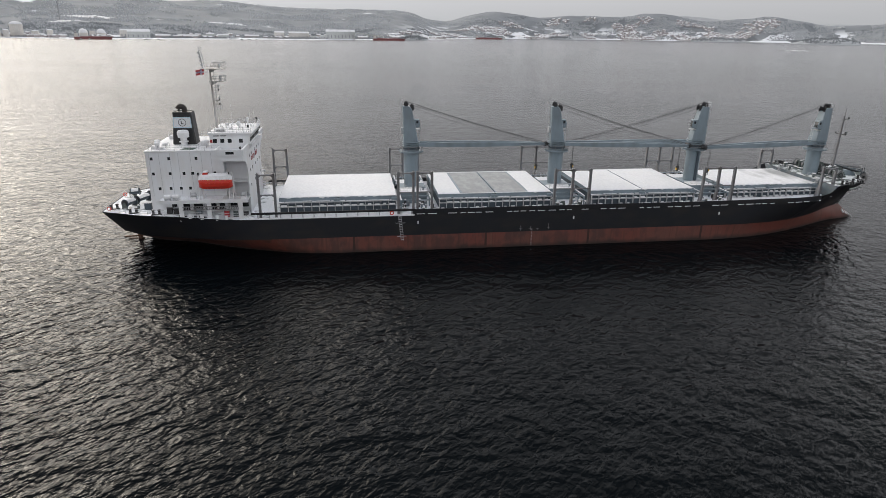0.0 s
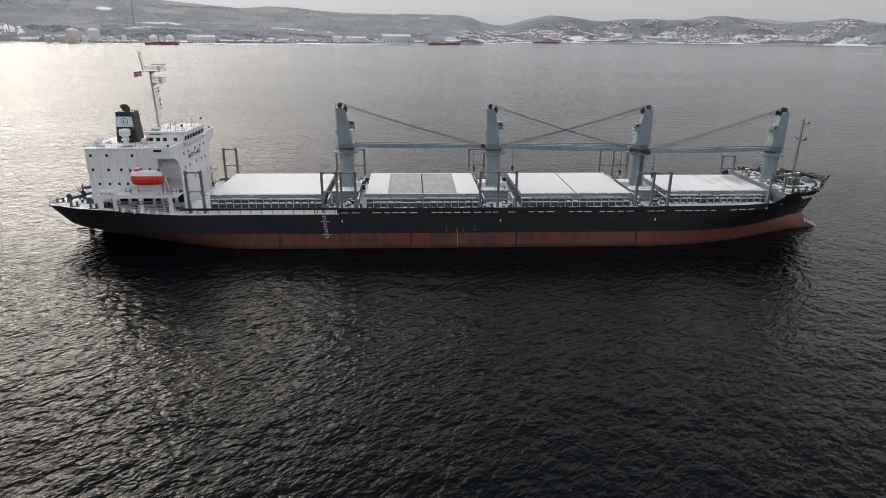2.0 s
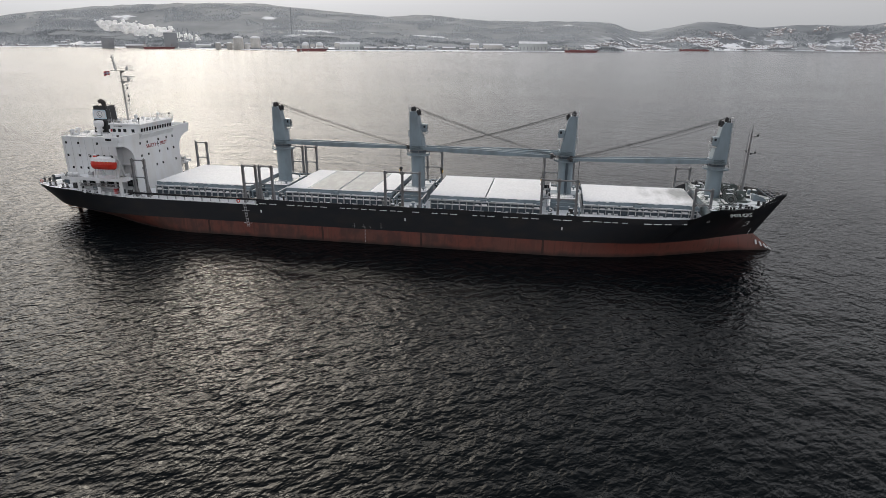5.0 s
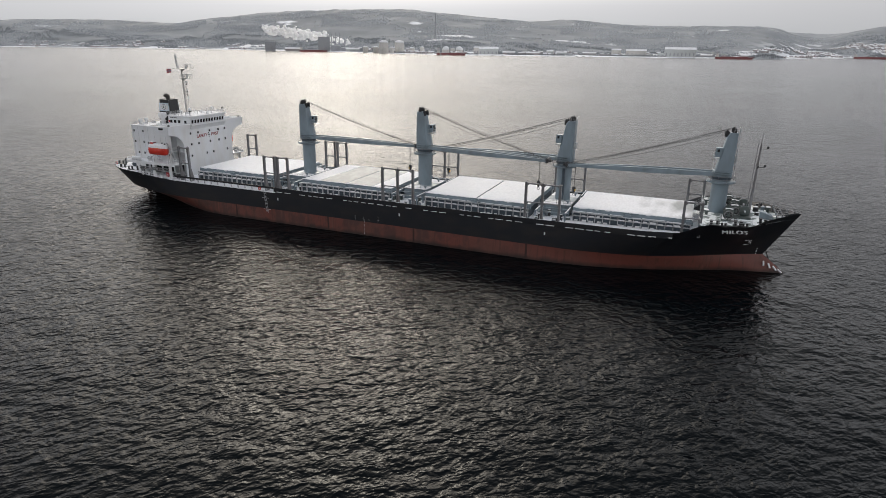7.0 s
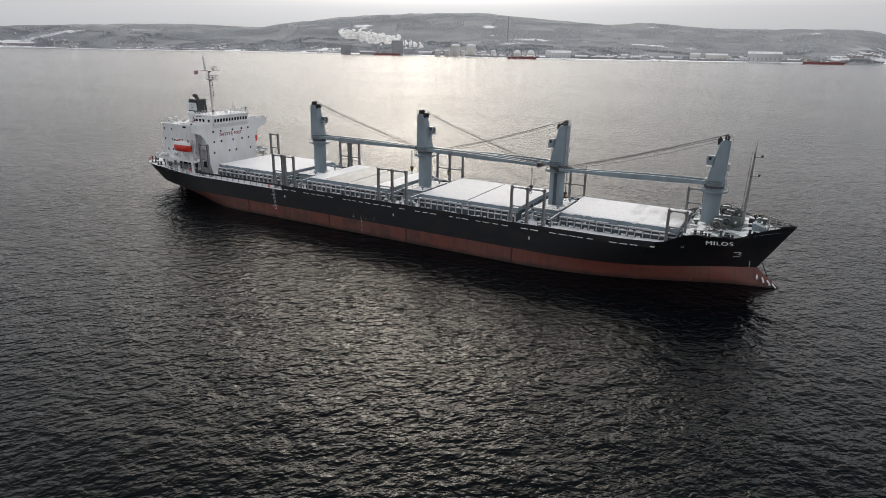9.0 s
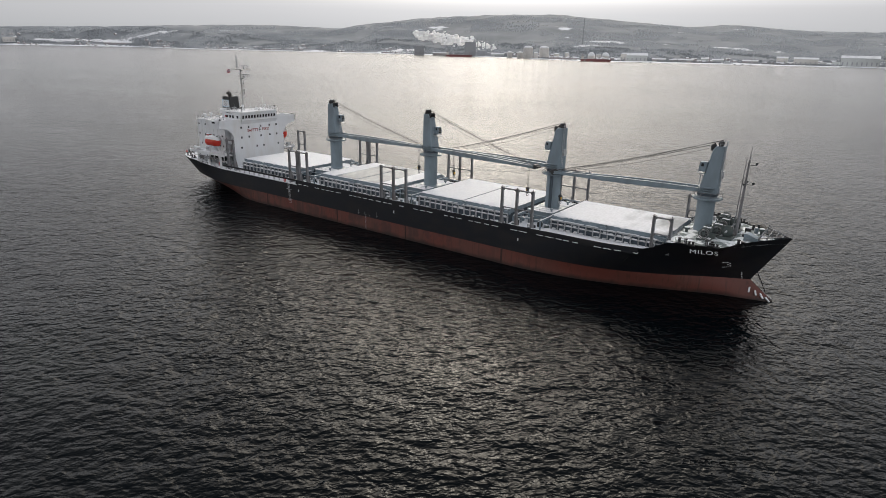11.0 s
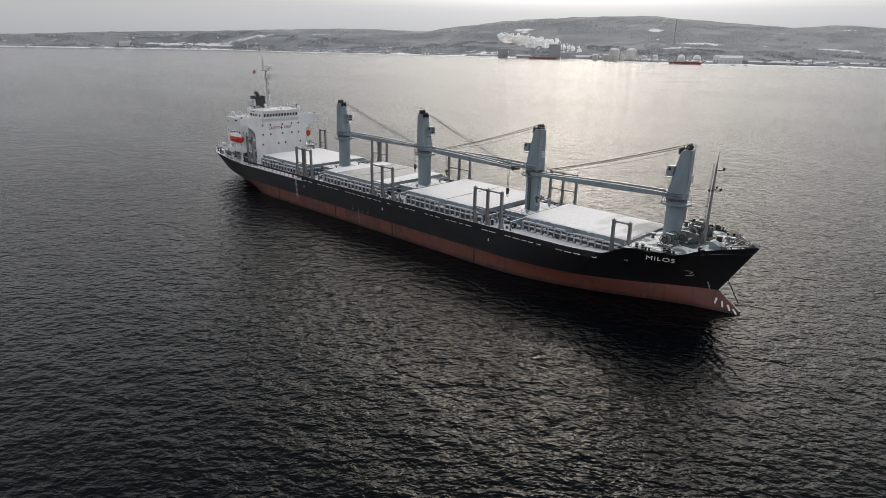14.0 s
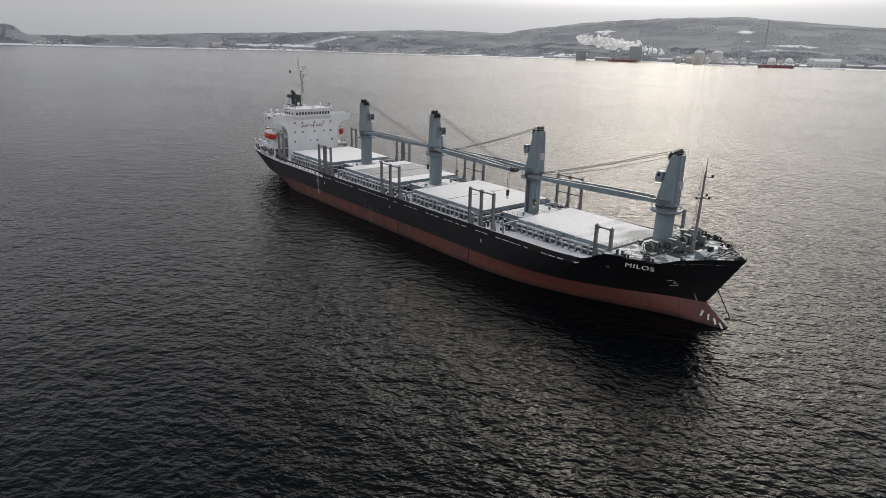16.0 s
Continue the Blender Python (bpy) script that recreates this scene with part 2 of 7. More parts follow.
def worn_spot(m, centre, reach):
    """Lets the broad stain of a surface gather about one place."""
    nt = m.node_tree
    broad = next(n for n in nt.nodes if n.type == "TEX_NOISE" and n.inputs["Scale"].default_value < 1)
    link = next(k for k in nt.links if k.from_node == broad)
    socket = link.to_socket
    geo = next(n for n in nt.nodes if n.type == "TEX_COORD")
    far = nt.nodes.new("ShaderNodeVectorMath")
    far.operation = "DISTANCE"
    far.inputs[1].default_value = centre
    nt.links.new(geo.outputs["Object"], far.inputs[0])
    lift = nt.nodes.new("ShaderNodeMapRange")
    lift.inputs["From Max"].default_value = reach
    lift.inputs["To Min"].default_value, lift.inputs["To Max"].default_value = 0.16, -0.06
    nt.links.new(far.outputs["Value"], lift.inputs["Value"])
    add = nt.nodes.new("ShaderNodeMath")
    nt.links.new(broad.outputs["Fac"], add.inputs[0])
    nt.links.new(lift.outputs[0], add.inputs[1])
    nt.links.new(add.outputs[0], socket)


worn_spot(M["swept"], (5.0, 3.5, 2.8), 9.5)


# ---- shapes ----
def box(bm, x0, x1, y0, y1, z0, z1, taper=0.0):
    v = [bm.verts.new(p) for p in ((x0, y0, z0), (x1, y0, z0), (x1, y1, z0), (x0, y1, z0), (x0 + taper, y0 + taper, z1), (x1 - taper, y0 + taper, z1), (x1 - taper, y1 - taper, z1), (x0 + taper, y1 - taper, z1))]
    for f in ((0, 3, 2, 1), (4, 5, 6, 7), (0, 1, 5, 4), (1, 2, 6, 5), (2, 3, 7, 6), (3, 0, 4, 7)):
        bm.faces.new([v[i] for i in f])
    return bm


def rod(bm, a, b, r, r2=None, seg=8):
    a, b = Vector(a), Vector(b)
    d = b - a
    q = d.to_track_quat("Z", "Y").to_matrix()
    r2 = r if r2 is None else r2
    rings = []
    for c, rr in ((a, r), (b, r2)):
        rings.append([bm.verts.new(c + q @ Vector((rr * math.cos(2 * math.pi * i / seg), rr * math.sin(2 * math.pi * i / seg), 0))) for i in range(seg)])
    for i in range(seg):
        j = (i + 1) % seg
        bm.faces.new((rings[0][i], rings[0][j], rings[1][j], rings[1][i]))
    bm.faces.new(rings[0][::-1])
    bm.faces.new(rings[1])
    return bm


def beam(bm, a, b, w, h):
    """A square bar from a to b, w wide across and h deep."""
    a, b = Vector(a), Vector(b)
    q = (b - a).to_track_quat("X", "Z").to_matrix()
    v = [bm.verts.new(c + q @ Vector((0, sy * w / 2, sz * h / 2))) for c in (a, b) for sy, sz in ((-1, -1), (1, -1), (1, 1), (-1, 1))]
    for f in ((0, 1, 2, 3), (7, 6, 5, 4), (0, 4, 5, 1), (1, 5, 6, 2), (2, 6, 7, 3), (3, 7, 4, 0)):
        bm.faces.new([v[i] for i in f])
    return bm


def prism(bm, outline, a, b, axis="y"):
    """An outline of two coordinates, drawn out along an axis from a to b."""
    def at(p, w):
        return {"x": (w, p[0], p[1]), "y": (p[0], w, p[1]), "z": (p[0], p[1], w)}[axis]
    lo, hi = [bm.verts.new(at(p, a)) for p in outline], [bm.verts.new(at(p, b)) for p in outline]
    n = len(outline)
    for i in range(n):
        bm.faces.new((lo[i], lo[(i + 1) % n], hi[(i + 1) % n], hi[i]))
    bm.faces.new(lo[::-1])
    bm.faces.new(hi)
    return bm


def ring(bm, centre, r, thick, seg=16, axis="z", small=6):
    c = Vector(centre)
    vs = []
    for i in range(seg):
        a = 2 * math.pi * i / seg
        row = []
        for k in range(small):
            g = 2 * math.pi * k / small
            rr, h = r + thick * math.cos(g), thick * math.sin(g)
            p = {"z": (rr * math.cos(a), rr * math.sin(a), h), "y": (rr * math.cos(a), h, rr * math.sin(a)), "x": (h, rr * math.cos(a), rr * math.sin(a))}[axis]
            row.append(bm.verts.new(c + Vector(p)))
        vs.append(row)
    for i in range(seg):
        for k in range(small):
            bm.faces.new((vs[i][k], vs[(i + 1) % seg][k], vs[(i + 1) % seg][(k + 1) % small], vs[i][(k + 1) % small]))
    return bm


def lathe(bm, profile, centre=(0, 0, 0), seg=20, axis="z"):
    """A profile of (radius, height) turned about an axis."""
    c = Vector(centre)
    rows = []
    for r, h in profile:
        row = []
        for i in range(seg):
            a = 2 * math.pi * i / seg
            u, w = r * math.cos(a), r * math.sin(a)
            row.append(bm.verts.new(c + Vector({"z": (u, w, h), "y": (u, h, w), "x": (h, u, w)}[axis])))
        rows.append(row)
    for p, q in zip(rows, rows[1:]):
        for i in range(seg):
            bm.faces.new((p[i], p[(i + 1) % seg], q[(i + 1) % seg], q[i]))
    bm.faces.new(rows[0][::-1])
    bm.faces.new(rows[-1])
    return bm


def rail(bm, points, height=1.0, bars=3, gap=1.5, r=0.03):
    """An open guard rail along points on a deck."""
    for a, b in zip(points, points[1:]):
        a, b = Vector(a), Vector(b)
        n = max(1, round((b - a).length / gap))
        for i in range(n + 1):
            p = a.lerp(b, i / n)
            rod(bm, p, p + Vector((0, 0, height)), r, seg=4)
        for k in range(bars):
            up = Vector((0, 0, height * (k + 1) / bars))
            rod(bm, a + up, b + up, r * 0.8, seg=4)
    return bm


def mesh_object(name, bm, mat, smooth=False):
    bmesh.ops.recalc_face_normals(bm, faces=bm.faces)
    me = bpy.data.meshes.new(name)
    bm.to_mesh(me)
    bm.free()
    if smooth:
        for p in me.polygons:
            p.use_smooth = True
        me.set_sharp_from_angle(angle=radians(35))
    if mat:
        me.materials.append(mat)
    return new(name, me)


def part(name, bm, mat, parent, label="", smooth=False):
    ob = mesh_object(name, bm, mat, smooth)
    ob.parent = parent
    if label:
        ob["label"] = label
    return ob


def thing(name, label, category, group="", kind="", at=(0, 0, 0)):
    ob = new(name)
    ob.location = at
    ob.empty_display_size = 0.3
    return tagged(ob, label, category, group, kind)


def B():
    return bmesh.new()


def smooth_curve(xs, ys):
    """A smooth curve through the points that never overshoots them."""
    xs, ys = np.array(xs, float), np.array(ys, float)
    h, d = np.diff(xs), np.diff(ys) / np.diff(xs)
    g = np.zeros_like(ys)
    g[0], g[-1] = d[0], d[-1]
    for i in range(1, len(xs) - 1):
        if d[i - 1] * d[i] > 0:
            w1, w2 = 2 * h[i] + h[i - 1], h[i] + 2 * h[i - 1]
            g[i] = (w1 + w2) / (w1 / d[i - 1] + w2 / d[i])
    def f(x):
        x = np.clip(x, xs[0], xs[-1])
        i = np.clip(np.searchsorted(xs, x) - 1, 0, len(xs) - 2)
        t = (x - xs[i]) / h[i]
        return (1 + 2 * t) * (1 - t) ** 2 * ys[i] + t * (1 - t) ** 2 * h[i] * g[i] + t * t * (3 - 2 * t) * ys[i + 1] + t * t * (t - 1) * h[i] * g[i + 1]
    return f


# ---- water ----
def water_material():
    """Dark water: small ripples as a scatter of slopes, longer waves as relief."""
    m = bpy.data.materials.new("fjord_water")
    m.use_nodes = True
    nt = m.node_tree
    b = nt.nodes["Principled BSDF"]
    b.inputs["Base Color"].default_value = (0.001, 0.0022, 0.0032, 1)
    b.inputs["Roughness"].default_value, b.inputs["IOR"].default_value = 0.13, 1.33
    b.inputs["Specular IOR Level"].default_value = 0.085
    geo = nt.nodes.new("ShaderNodeTexCoord")

    def waves(turn, sx, sy, scale, detail, distort):
        mp = nt.nodes.new("ShaderNodeMapping")
        mp.inputs["Rotation"].default_value = (0, 0, radians(turn))
        mp.inputs["Scale"].default_value = (sx, sy, 1)
        nt.links.new(geo.outputs["Object"], mp.inputs[0])
        n = nt.nodes.new("ShaderNodeTexNoise")
        n.inputs["Scale"].default_value, n.inputs["Detail"].default_value, n.inputs["Distortion"].default_value = scale, detail, distort
        nt.links.new(mp.outputs[0], n.inputs["Vector"])
        return n

    def maths(kind, *values):
        n = nt.nodes.new("ShaderNodeVectorMath")
        n.operation = kind
        for k, v in enumerate(values):
            if isinstance(v, tuple):
                n.inputs[k].default_value = v
            else:
                nt.links.new(v, n.inputs[k])
        return n.outputs[0]

    def shifted(turn, stretch, scale, detail, step):
        """Wave height a small step away; crests run along the turn."""
        move = maths("ADD", geo.outputs["Object"], step)
        mp = nt.nodes.new("ShaderNodeMapping")
        mp.vector_type = "TEXTURE"
        mp.inputs["Rotation"].default_value = (0, 0, radians(turn))
        mp.inputs["Scale"].default_value = (stretch, 1, 1)
        nt.links.new(move, mp.inputs[0])
        n = nt.nodes.new("ShaderNodeTexNoise")
        n.inputs["Scale"].default_value, n.inputs["Detail"].default_value, n.inputs["Roughness"].default_value = scale, detail, 0.52
        n.inputs["Distortion"].default_value = 0.35
        nt.links.new(mp.outputs[0], n.inputs["Vector"])
        return n.outputs["Fac"]

    # ripple slopes: true gradients of short-crested waves, stronger in wind-ruffled patches
    tilt = None
    near_side = nt.nodes.new("ShaderNodeMapRange")     # waves thrown back by the ship's side
    near_side.inputs["From Min"].default_value, near_side.inputs["From Max"].default_value = -150, -20
    apart = nt.nodes.new("ShaderNodeSeparateXYZ")
    nt.links.new(geo.outputs["Object"], apart.inputs[0])
    nt.links.new(apart.outputs["Y"], near_side.inputs["Value"])
    off_ship = nt.nodes.new("ShaderNodeMath")
    off_ship.operation = "LESS_THAN"
    off_ship.inputs[1].default_value = 0
    nt.links.new(apart.outputs["Y"], off_ship.inputs[0])
    thrown = nt.nodes.new("ShaderNodeMath")
    thrown.operation = "MULTIPLY"
    nt.links.new(near_side.outputs[0], thrown.inputs[0])
    nt.links.new(off_ship.outputs[0], thrown.inputs[1])
    for turn, stretch, scale, detail, rise in ((48, 1.5, 1.5, 3.0, 0.17), (38, 1.45, 0.72, 2.0, 0.34), (56, 1.25, 0.32, 1.0, 0.22), (30, 1.5, 0.21, 1.0, 0.27), (-46, 2.0, 0.45, 2.0, 0.24)):
        step = 0.07
        here = shifted(turn, stretch, scale, detail, (0, 0, 0))
        gx = maths("SUBTRACT", here, shifted(turn, stretch, scale, detail, (step, 0, 0)))
        gy = maths("SUBTRACT", here, shifted(turn, stretch, scale, detail, (0, step, 0)))
        k = rise / step
        t = maths("ADD", maths("MULTIPLY", gx, (k, 0, 0)), maths("MULTIPLY", gy, (0, k, 0)))
        if turn < 0:
            t = maths("MULTIPLY", t, thrown.outputs[0])
        tilt = t if tilt is None else maths("ADD", tilt, t)
    gust = waves(20, 0.5, 1.0, 0.012, 3, 0.3)
    rng = nt.nodes.new("ShaderNodeMapRange")
    rng.inputs["From Min"].default_value, rng.inputs["From Max"].default_value = 0.35, 0.65
    rng.inputs["To Min"].default_value, rng.inputs["To Max"].default_value = 0.8, 1.2
    nt.links.new(gust.outputs["Fac"], rng.inputs["Value"])
    tilt = maths("MULTIPLY", tilt, rng.outputs[0])
    normal = maths("NORMALIZE", maths("ADD", tilt, (0, 0, 1)))
    height = None
    for turn, sx, sy, scale, weight in ((36, 0.55, 1.0, 0.12, 0.7),):
        n = waves(turn, sx, sy, scale, 3, 0.6)
        mul = nt.nodes.new("ShaderNodeMath")
        mul.operation = "MULTIPLY"
        mul.inputs[1].default_value = weight
        nt.links.new(n.outputs["Fac"], mul.inputs[0])
        if height:
            add = nt.nodes.new("ShaderNodeMath")
            nt.links.new(height.outputs[0], add.inputs[0])
            nt.links.new(mul.outputs[0], add.inputs[1])
            height = add
        else:
            height = mul
    bp = nt.nodes.new("ShaderNodeBump")
    bp.inputs["Strength"].default_value, bp.inputs["Distance"].default_value = 1.0, 0.8
    nt.links.new(height.outputs[0], bp.inputs["Height"])
    nt.links.new(normal, bp.inputs["Normal"])
    nt.links.new(bp.outputs[0], b.inputs["Normal"])
    return m


def build_water():
    bm = B()
    n, rad = 96, (0.0, 400.0, 1500.0, 7000.0)
    rows = [[bm.verts.new((100 + r * math.cos(2 * math.pi * i / n), r * math.sin(2 * math.pi * i / n), 0)) for i in range(n)] for r in rad[1:]]
    mid = bm.verts.new((100, 0, 0))
    for i in range(n):
        j = (i + 1) % n
        bm.faces.new((mid, rows[0][i], rows[0][j]))
        for p, q in zip(rows, rows[1:]):
            bm.faces.new((p[i], q[i], q[j], p[j]))
    tagged(mesh_object("water", bm, water_material()), "dark rippled fjord water reflecting a pale winter sky", "water", kind="structure")


build_water()


# ---- far shore and hills ----
SHORE = smooth_curve((-180, -110, -85, -73, -63, -57, -44, -31, -22, -10, -1, 4, 9, 14, 22, 32, 40, 60, 110, 180), (4300, 4500, 4600, 4300, 4300, 3750, 3400, 2850, 2460, 2560, 2750, 2900, 3700, 4050, 4300, 4300, 4400, 4400, 4300, 4300))
CREST = smooth_curve((-180, -110, -88, -84.8, -83.5, -76, -73.5, -64, -54.6, -50.5, -45.5, -42.6, -35.9, -27, -21.6, -14.4, -12.1, -5.6, 4.1, 8.1, 13, 20.7, 26.2, 32.3, 34, 38.3, 42.5, 60, 110, 180),
                     (0.9, 0.9, 1.0, 0.9, 0.22, 0.45, 0.6, 0.95, 1.33, 1.44, 1.33, 1.72, 2.46, 2.79, 2.44, 1.95, 2.08, 1.66, 1.64, 1.34, 1.75, 1.55, 1.69, 1.4, 1.5, 1.05, 1.0, 1.0, 0.9, 0.9))
CAM0 = Vector((125, -115, 39.7))
FAR = 4720.0


def place_at(az, dist):
    """The ground place seen from the middle of the path at a bearing and distance."""
    return CAM0.x + dist * math.sin(radians(az)), CAM0.y + dist * math.cos(radians(az))


def land_height(az, dist):
    s, top = float(SHORE(az)), 39.7 + FAR * math.tan(radians(float(CREST(az))))
    if az > 2.5:
        # lower front ridge where a further ridge shows behind it
        k = min(1.0, (az - 2.5) / 3)
        top *= 1 - k * (0.14 + 0.28 * noise.noise(Vector((az * 0.22, 4.0, 1.0))))
    u = (dist - s) / max(FAR - s, 60)
    if u < 0:
        return -3.0
    x, y = place_at(az, dist)
    n = noise.fractal(Vector((x / 520, y / 520, 3.0)), 1.0, 2.0, 5)
    n2 = noise.fractal(Vector((x / 120, y / 120, 7.0)), 1.0, 2.0, 4)
    low = min(1.0, (dist - s) / 160)
    rise = max(0.0, u - 0.07) / 0.93
    h = 2.2 * min(1, (dist - s) / 25) + top * (0.55 * rise + 0.45 * rise * rise * (3 - 2 * rise))
    h += low * (n * 26 * math.sin(math.pi * min(rise, 1)) + n2 * 5 * min(1, rise * 6))
    return max(h, 1.5)


def hill_material():
    m = bpy.data.materials.new("snowy_wooded_hillside")
    m.use_nodes = True
    nt = m.node_tree
    b = nt.nodes["Principled BSDF"]
    b.inputs["Roughness"].default_value = 0.95
    geo = nt.nodes.new("ShaderNodeTexCoord")
    big = nt.nodes.new("ShaderNodeTexNoise")
    big.inputs["Scale"].default_value, big.inputs["Detail"].default_value = 0.0042, 9
    fine = nt.nodes.new("ShaderNodeTexNoise")
    fine.inputs["Scale"].default_value, fine.inputs["Detail"].default_value = 0.03, 6
    for n in (big, fine):
        nt.links.new(geo.outputs["Object"], n.inputs["Vector"])
    wood = nt.nodes.new("ShaderNodeMixRGB")
    # wood tones lightened and blued: distance haze painted into the base colour
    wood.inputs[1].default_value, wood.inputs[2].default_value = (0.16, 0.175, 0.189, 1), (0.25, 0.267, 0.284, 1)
    mottle = nt.nodes.new("ShaderNodeTexNoise")
    mottle.inputs["Scale"].default_value, mottle.inputs["Detail"].default_value, mottle.inputs["Roughness"].default_value = 0.006, 7, 0.55
    nt.links.new(geo.outputs["Object"], mottle.inputs["Vector"])
    clump = nt.nodes.new("ShaderNodeMapRange")
    clump.inputs["From Min"].default_value, clump.inputs["From Max"].default_value = 0.28, 0.74
    nt.links.new(mottle.outputs["Fac"], clump.inputs["Value"])
    nt.links.new(clump.outputs[0], wood.inputs[0])
    clear = nt.nodes.new("ShaderNodeMapRange")
    clear.inputs["From Min"].default_value, clear.inputs["From Max"].default_value = 0.66, 0.70
    nt.links.new(big.outputs["Fac"], clear.inputs["Value"])
    sep = nt.nodes.new("ShaderNodeSeparateXYZ")
    nt.links.new(geo.outputs["Object"], sep.inputs[0])
    beach = nt.nodes.new("ShaderNodeMapRange")
    beach.inputs["From Min"].default_value, beach.inputs["From Max"].default_value = 12.0, 7.5
    nt.links.new(sep.outputs["Z"], beach.inputs["Value"])
    both = nt.nodes.new("ShaderNodeMath")
    both.operation = "MAXIMUM"
    nt.links.new(clear.outputs[0], both.inputs[0])
    nt.links.new(beach.outputs[0], both.inputs[1])
    # open snowy slopes between the houses of the town
    slope = nt.nodes.new("ShaderNodeTexNoise")
    slope.inputs["Scale"].default_value, slope.inputs["Detail"].default_value = 0.011, 7
    nt.links.new(geo.outputs["Object"], slope.inputs["Vector"])
    open_ground = nt.nodes.new("ShaderNodeMapRange")
    open_ground.inputs["From Min"].default_value, open_ground.inputs["From Max"].default_value = 0.51, 0.545
    nt.links.new(slope.outputs["Fac"], open_ground.inputs["Value"])
    east = nt.nodes.new("ShaderNodeMapRange")
    east.inputs["From Min"].default_value, east.inputs["From Max"].default_value = 250, 520
    nt.links.new(sep.outputs["X"], east.inputs["Value"])
    low = nt.nodes.new("ShaderNodeMapRange")
    low.inputs["From Min"].default_value, low.inputs["From Max"].default_value = 85, 45
    nt.links.new(sep.outputs["Z"], low.inputs["Value"])
    town = None
    for socket in (open_ground.outputs[0], east.outputs[0], low.outputs[0]):
        if town is None:
            town = socket
            continue
        times = nt.nodes.new("ShaderNodeMath")
        times.operation = "MULTIPLY"
        nt.links.new(town, times.inputs[0])
        nt.links.new(socket, times.inputs[1])
        town = times.outputs[0]
    whole = nt.nodes.new("ShaderNodeMath")
    whole.operation = "MAXIMUM"
    nt.links.new(both.outputs[0], whole.inputs[0])
    nt.links.new(town, whole.inputs[1])
    mix = nt.nodes.new("ShaderNodeMixRGB")
    mix.inputs[2].default_value = (0.74, 0.76, 0.79, 1)
    nt.links.new(whole.outputs[0], mix.inputs[0])
    nt.links.new(wood.outputs[0], mix.inputs[1])
    nt.links.new(mix.outputs[0], b.inputs["Base Color"])
    return m


def build_hills():
    azs = [-180 + i * 2.0 for i in range(41)] + [-99 + i * 0.28 for i in range(536)] + [52 + i * 2.0 for i in range(64)]
    us = [-0.01, 0.0, 0.012, 0.03, 0.05] + [0.08 + 0.92 * i / 26 for i in range(27)]
    verts, faces = [], []
    for az in azs:
        s = float(SHORE(az))
        wob = 40 * noise.noise(Vector((az * 0.9, 0, 5.0)))
        for u in us:
            d = s + u * (FAR - s) + wob * max(0.0, 1 - abs(u) * 8)
            x, y = place_at(az, d)
            verts.append((x, y, land_height(az, d - wob * max(0.0, 1 - abs(u) * 8))))
    k = len(us)
    for i in range(len(azs) - 1):
        for j in range(k - 1):
            faces.append((i * k + j, (i + 1) * k + j, (i + 1) * k + j + 1, i * k + j + 1))
    me = bpy.data.meshes.new("hills")
    me.from_pydata(verts, [], faces)
    for p in me.polygons:
        p.use_smooth = True
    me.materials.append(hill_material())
    tagged(new("hills", me), "snow-dusted wooded hills along the far shore, woods paled for haze", "hills", kind="structure")


build_hills()


def build_far_ridges():
    """Two further forest ridges behind the front hills, haze put into their pale colours."""
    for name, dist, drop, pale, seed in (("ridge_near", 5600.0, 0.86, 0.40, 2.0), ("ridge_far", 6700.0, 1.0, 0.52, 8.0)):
        verts, faces = [], []
        azs = [1.0 + i * 0.25 for i in range(320)]
        for az in azs:
            top = float(CREST(az)) * drop * (1.0 if drop == 1 else 0.92 + 0.22 * noise.noise(Vector((az * 0.16, seed, 0))))
            h = 39.7 + dist * math.tan(radians(top)) + 2.5 * noise.fractal(Vector((az * 6, seed, 1)), 1.0, 2.0, 4)
            for u in (0.0, 0.5, 0.85, 1.0):
                x, y = place_at(az, dist - 300 * (1 - u))
                verts.append((x, y, -3 + (h + 3) * u ** 0.8))
        for i in range(len(azs) - 1):
            for j in range(3):
                faces.append((i * 4 + j, (i + 1) * 4 + j, (i + 1) * 4 + j + 1, i * 4 + j + 1))
        me = bpy.data.meshes.new(name)
        me.from_pydata(verts, [], faces)
        for p in me.polygons:
            p.use_smooth = True
        # the farther ridge gets the paler base colour, as painted haze
        me.materials.append(material("haze_paled_forest_" + name, (pale, pale * 1.03, pale * 1.06), 0.95, stain=(pale * 0.82, pale * 0.86, pale * 0.9), amount=0.8, scale=0.006, grain=0.05, bump=0.0))
        tagged(new(name, me), "wooded ridge behind the shore hills, paled for haze", "ridge", kind="structure")


build_far_ridges()


# ---- the ship's hull ----
DECK_B = smooth_curve((0, 3, 8, 14, 20, 136, 142, 148, 151, 155, 157, 159.2, 161, 162.7), (7.0, 9.2, 11.6, 12.8, 13.1, 13.1, 12.9, 12.0, 11.0, 9.2, 7.0, 3.9, 1.7, 0.05))
PAINT_B = smooth_curve((2.6, 5.7, 8.7, 12, 17.3, 22.5, 30, 36, 122, 130, 136.5, 145.5, 149.9, 154.2, 157.7), (4.6, 6.9, 8.5, 9.6, 11.1, 12.3, 13.0, 13.1, 13.1, 12.4, 11.0, 7.0, 4.3, 1.8, 0.05))
WATER_B = smooth_curve((6, 9.6, 15.3, 21, 26.8, 32.3, 37, 43, 118, 127, 135, 142, 149, 154, 158, 160.8, 161.7), (0.1, 1.9, 3.7, 6.6, 9.3, 11.3, 12.6, 13.1, 13.1, 12.2, 10.2, 7.6, 4.5, 2.5, 1.5, 0.8, 0.05))
PAINT_Z = 3.07
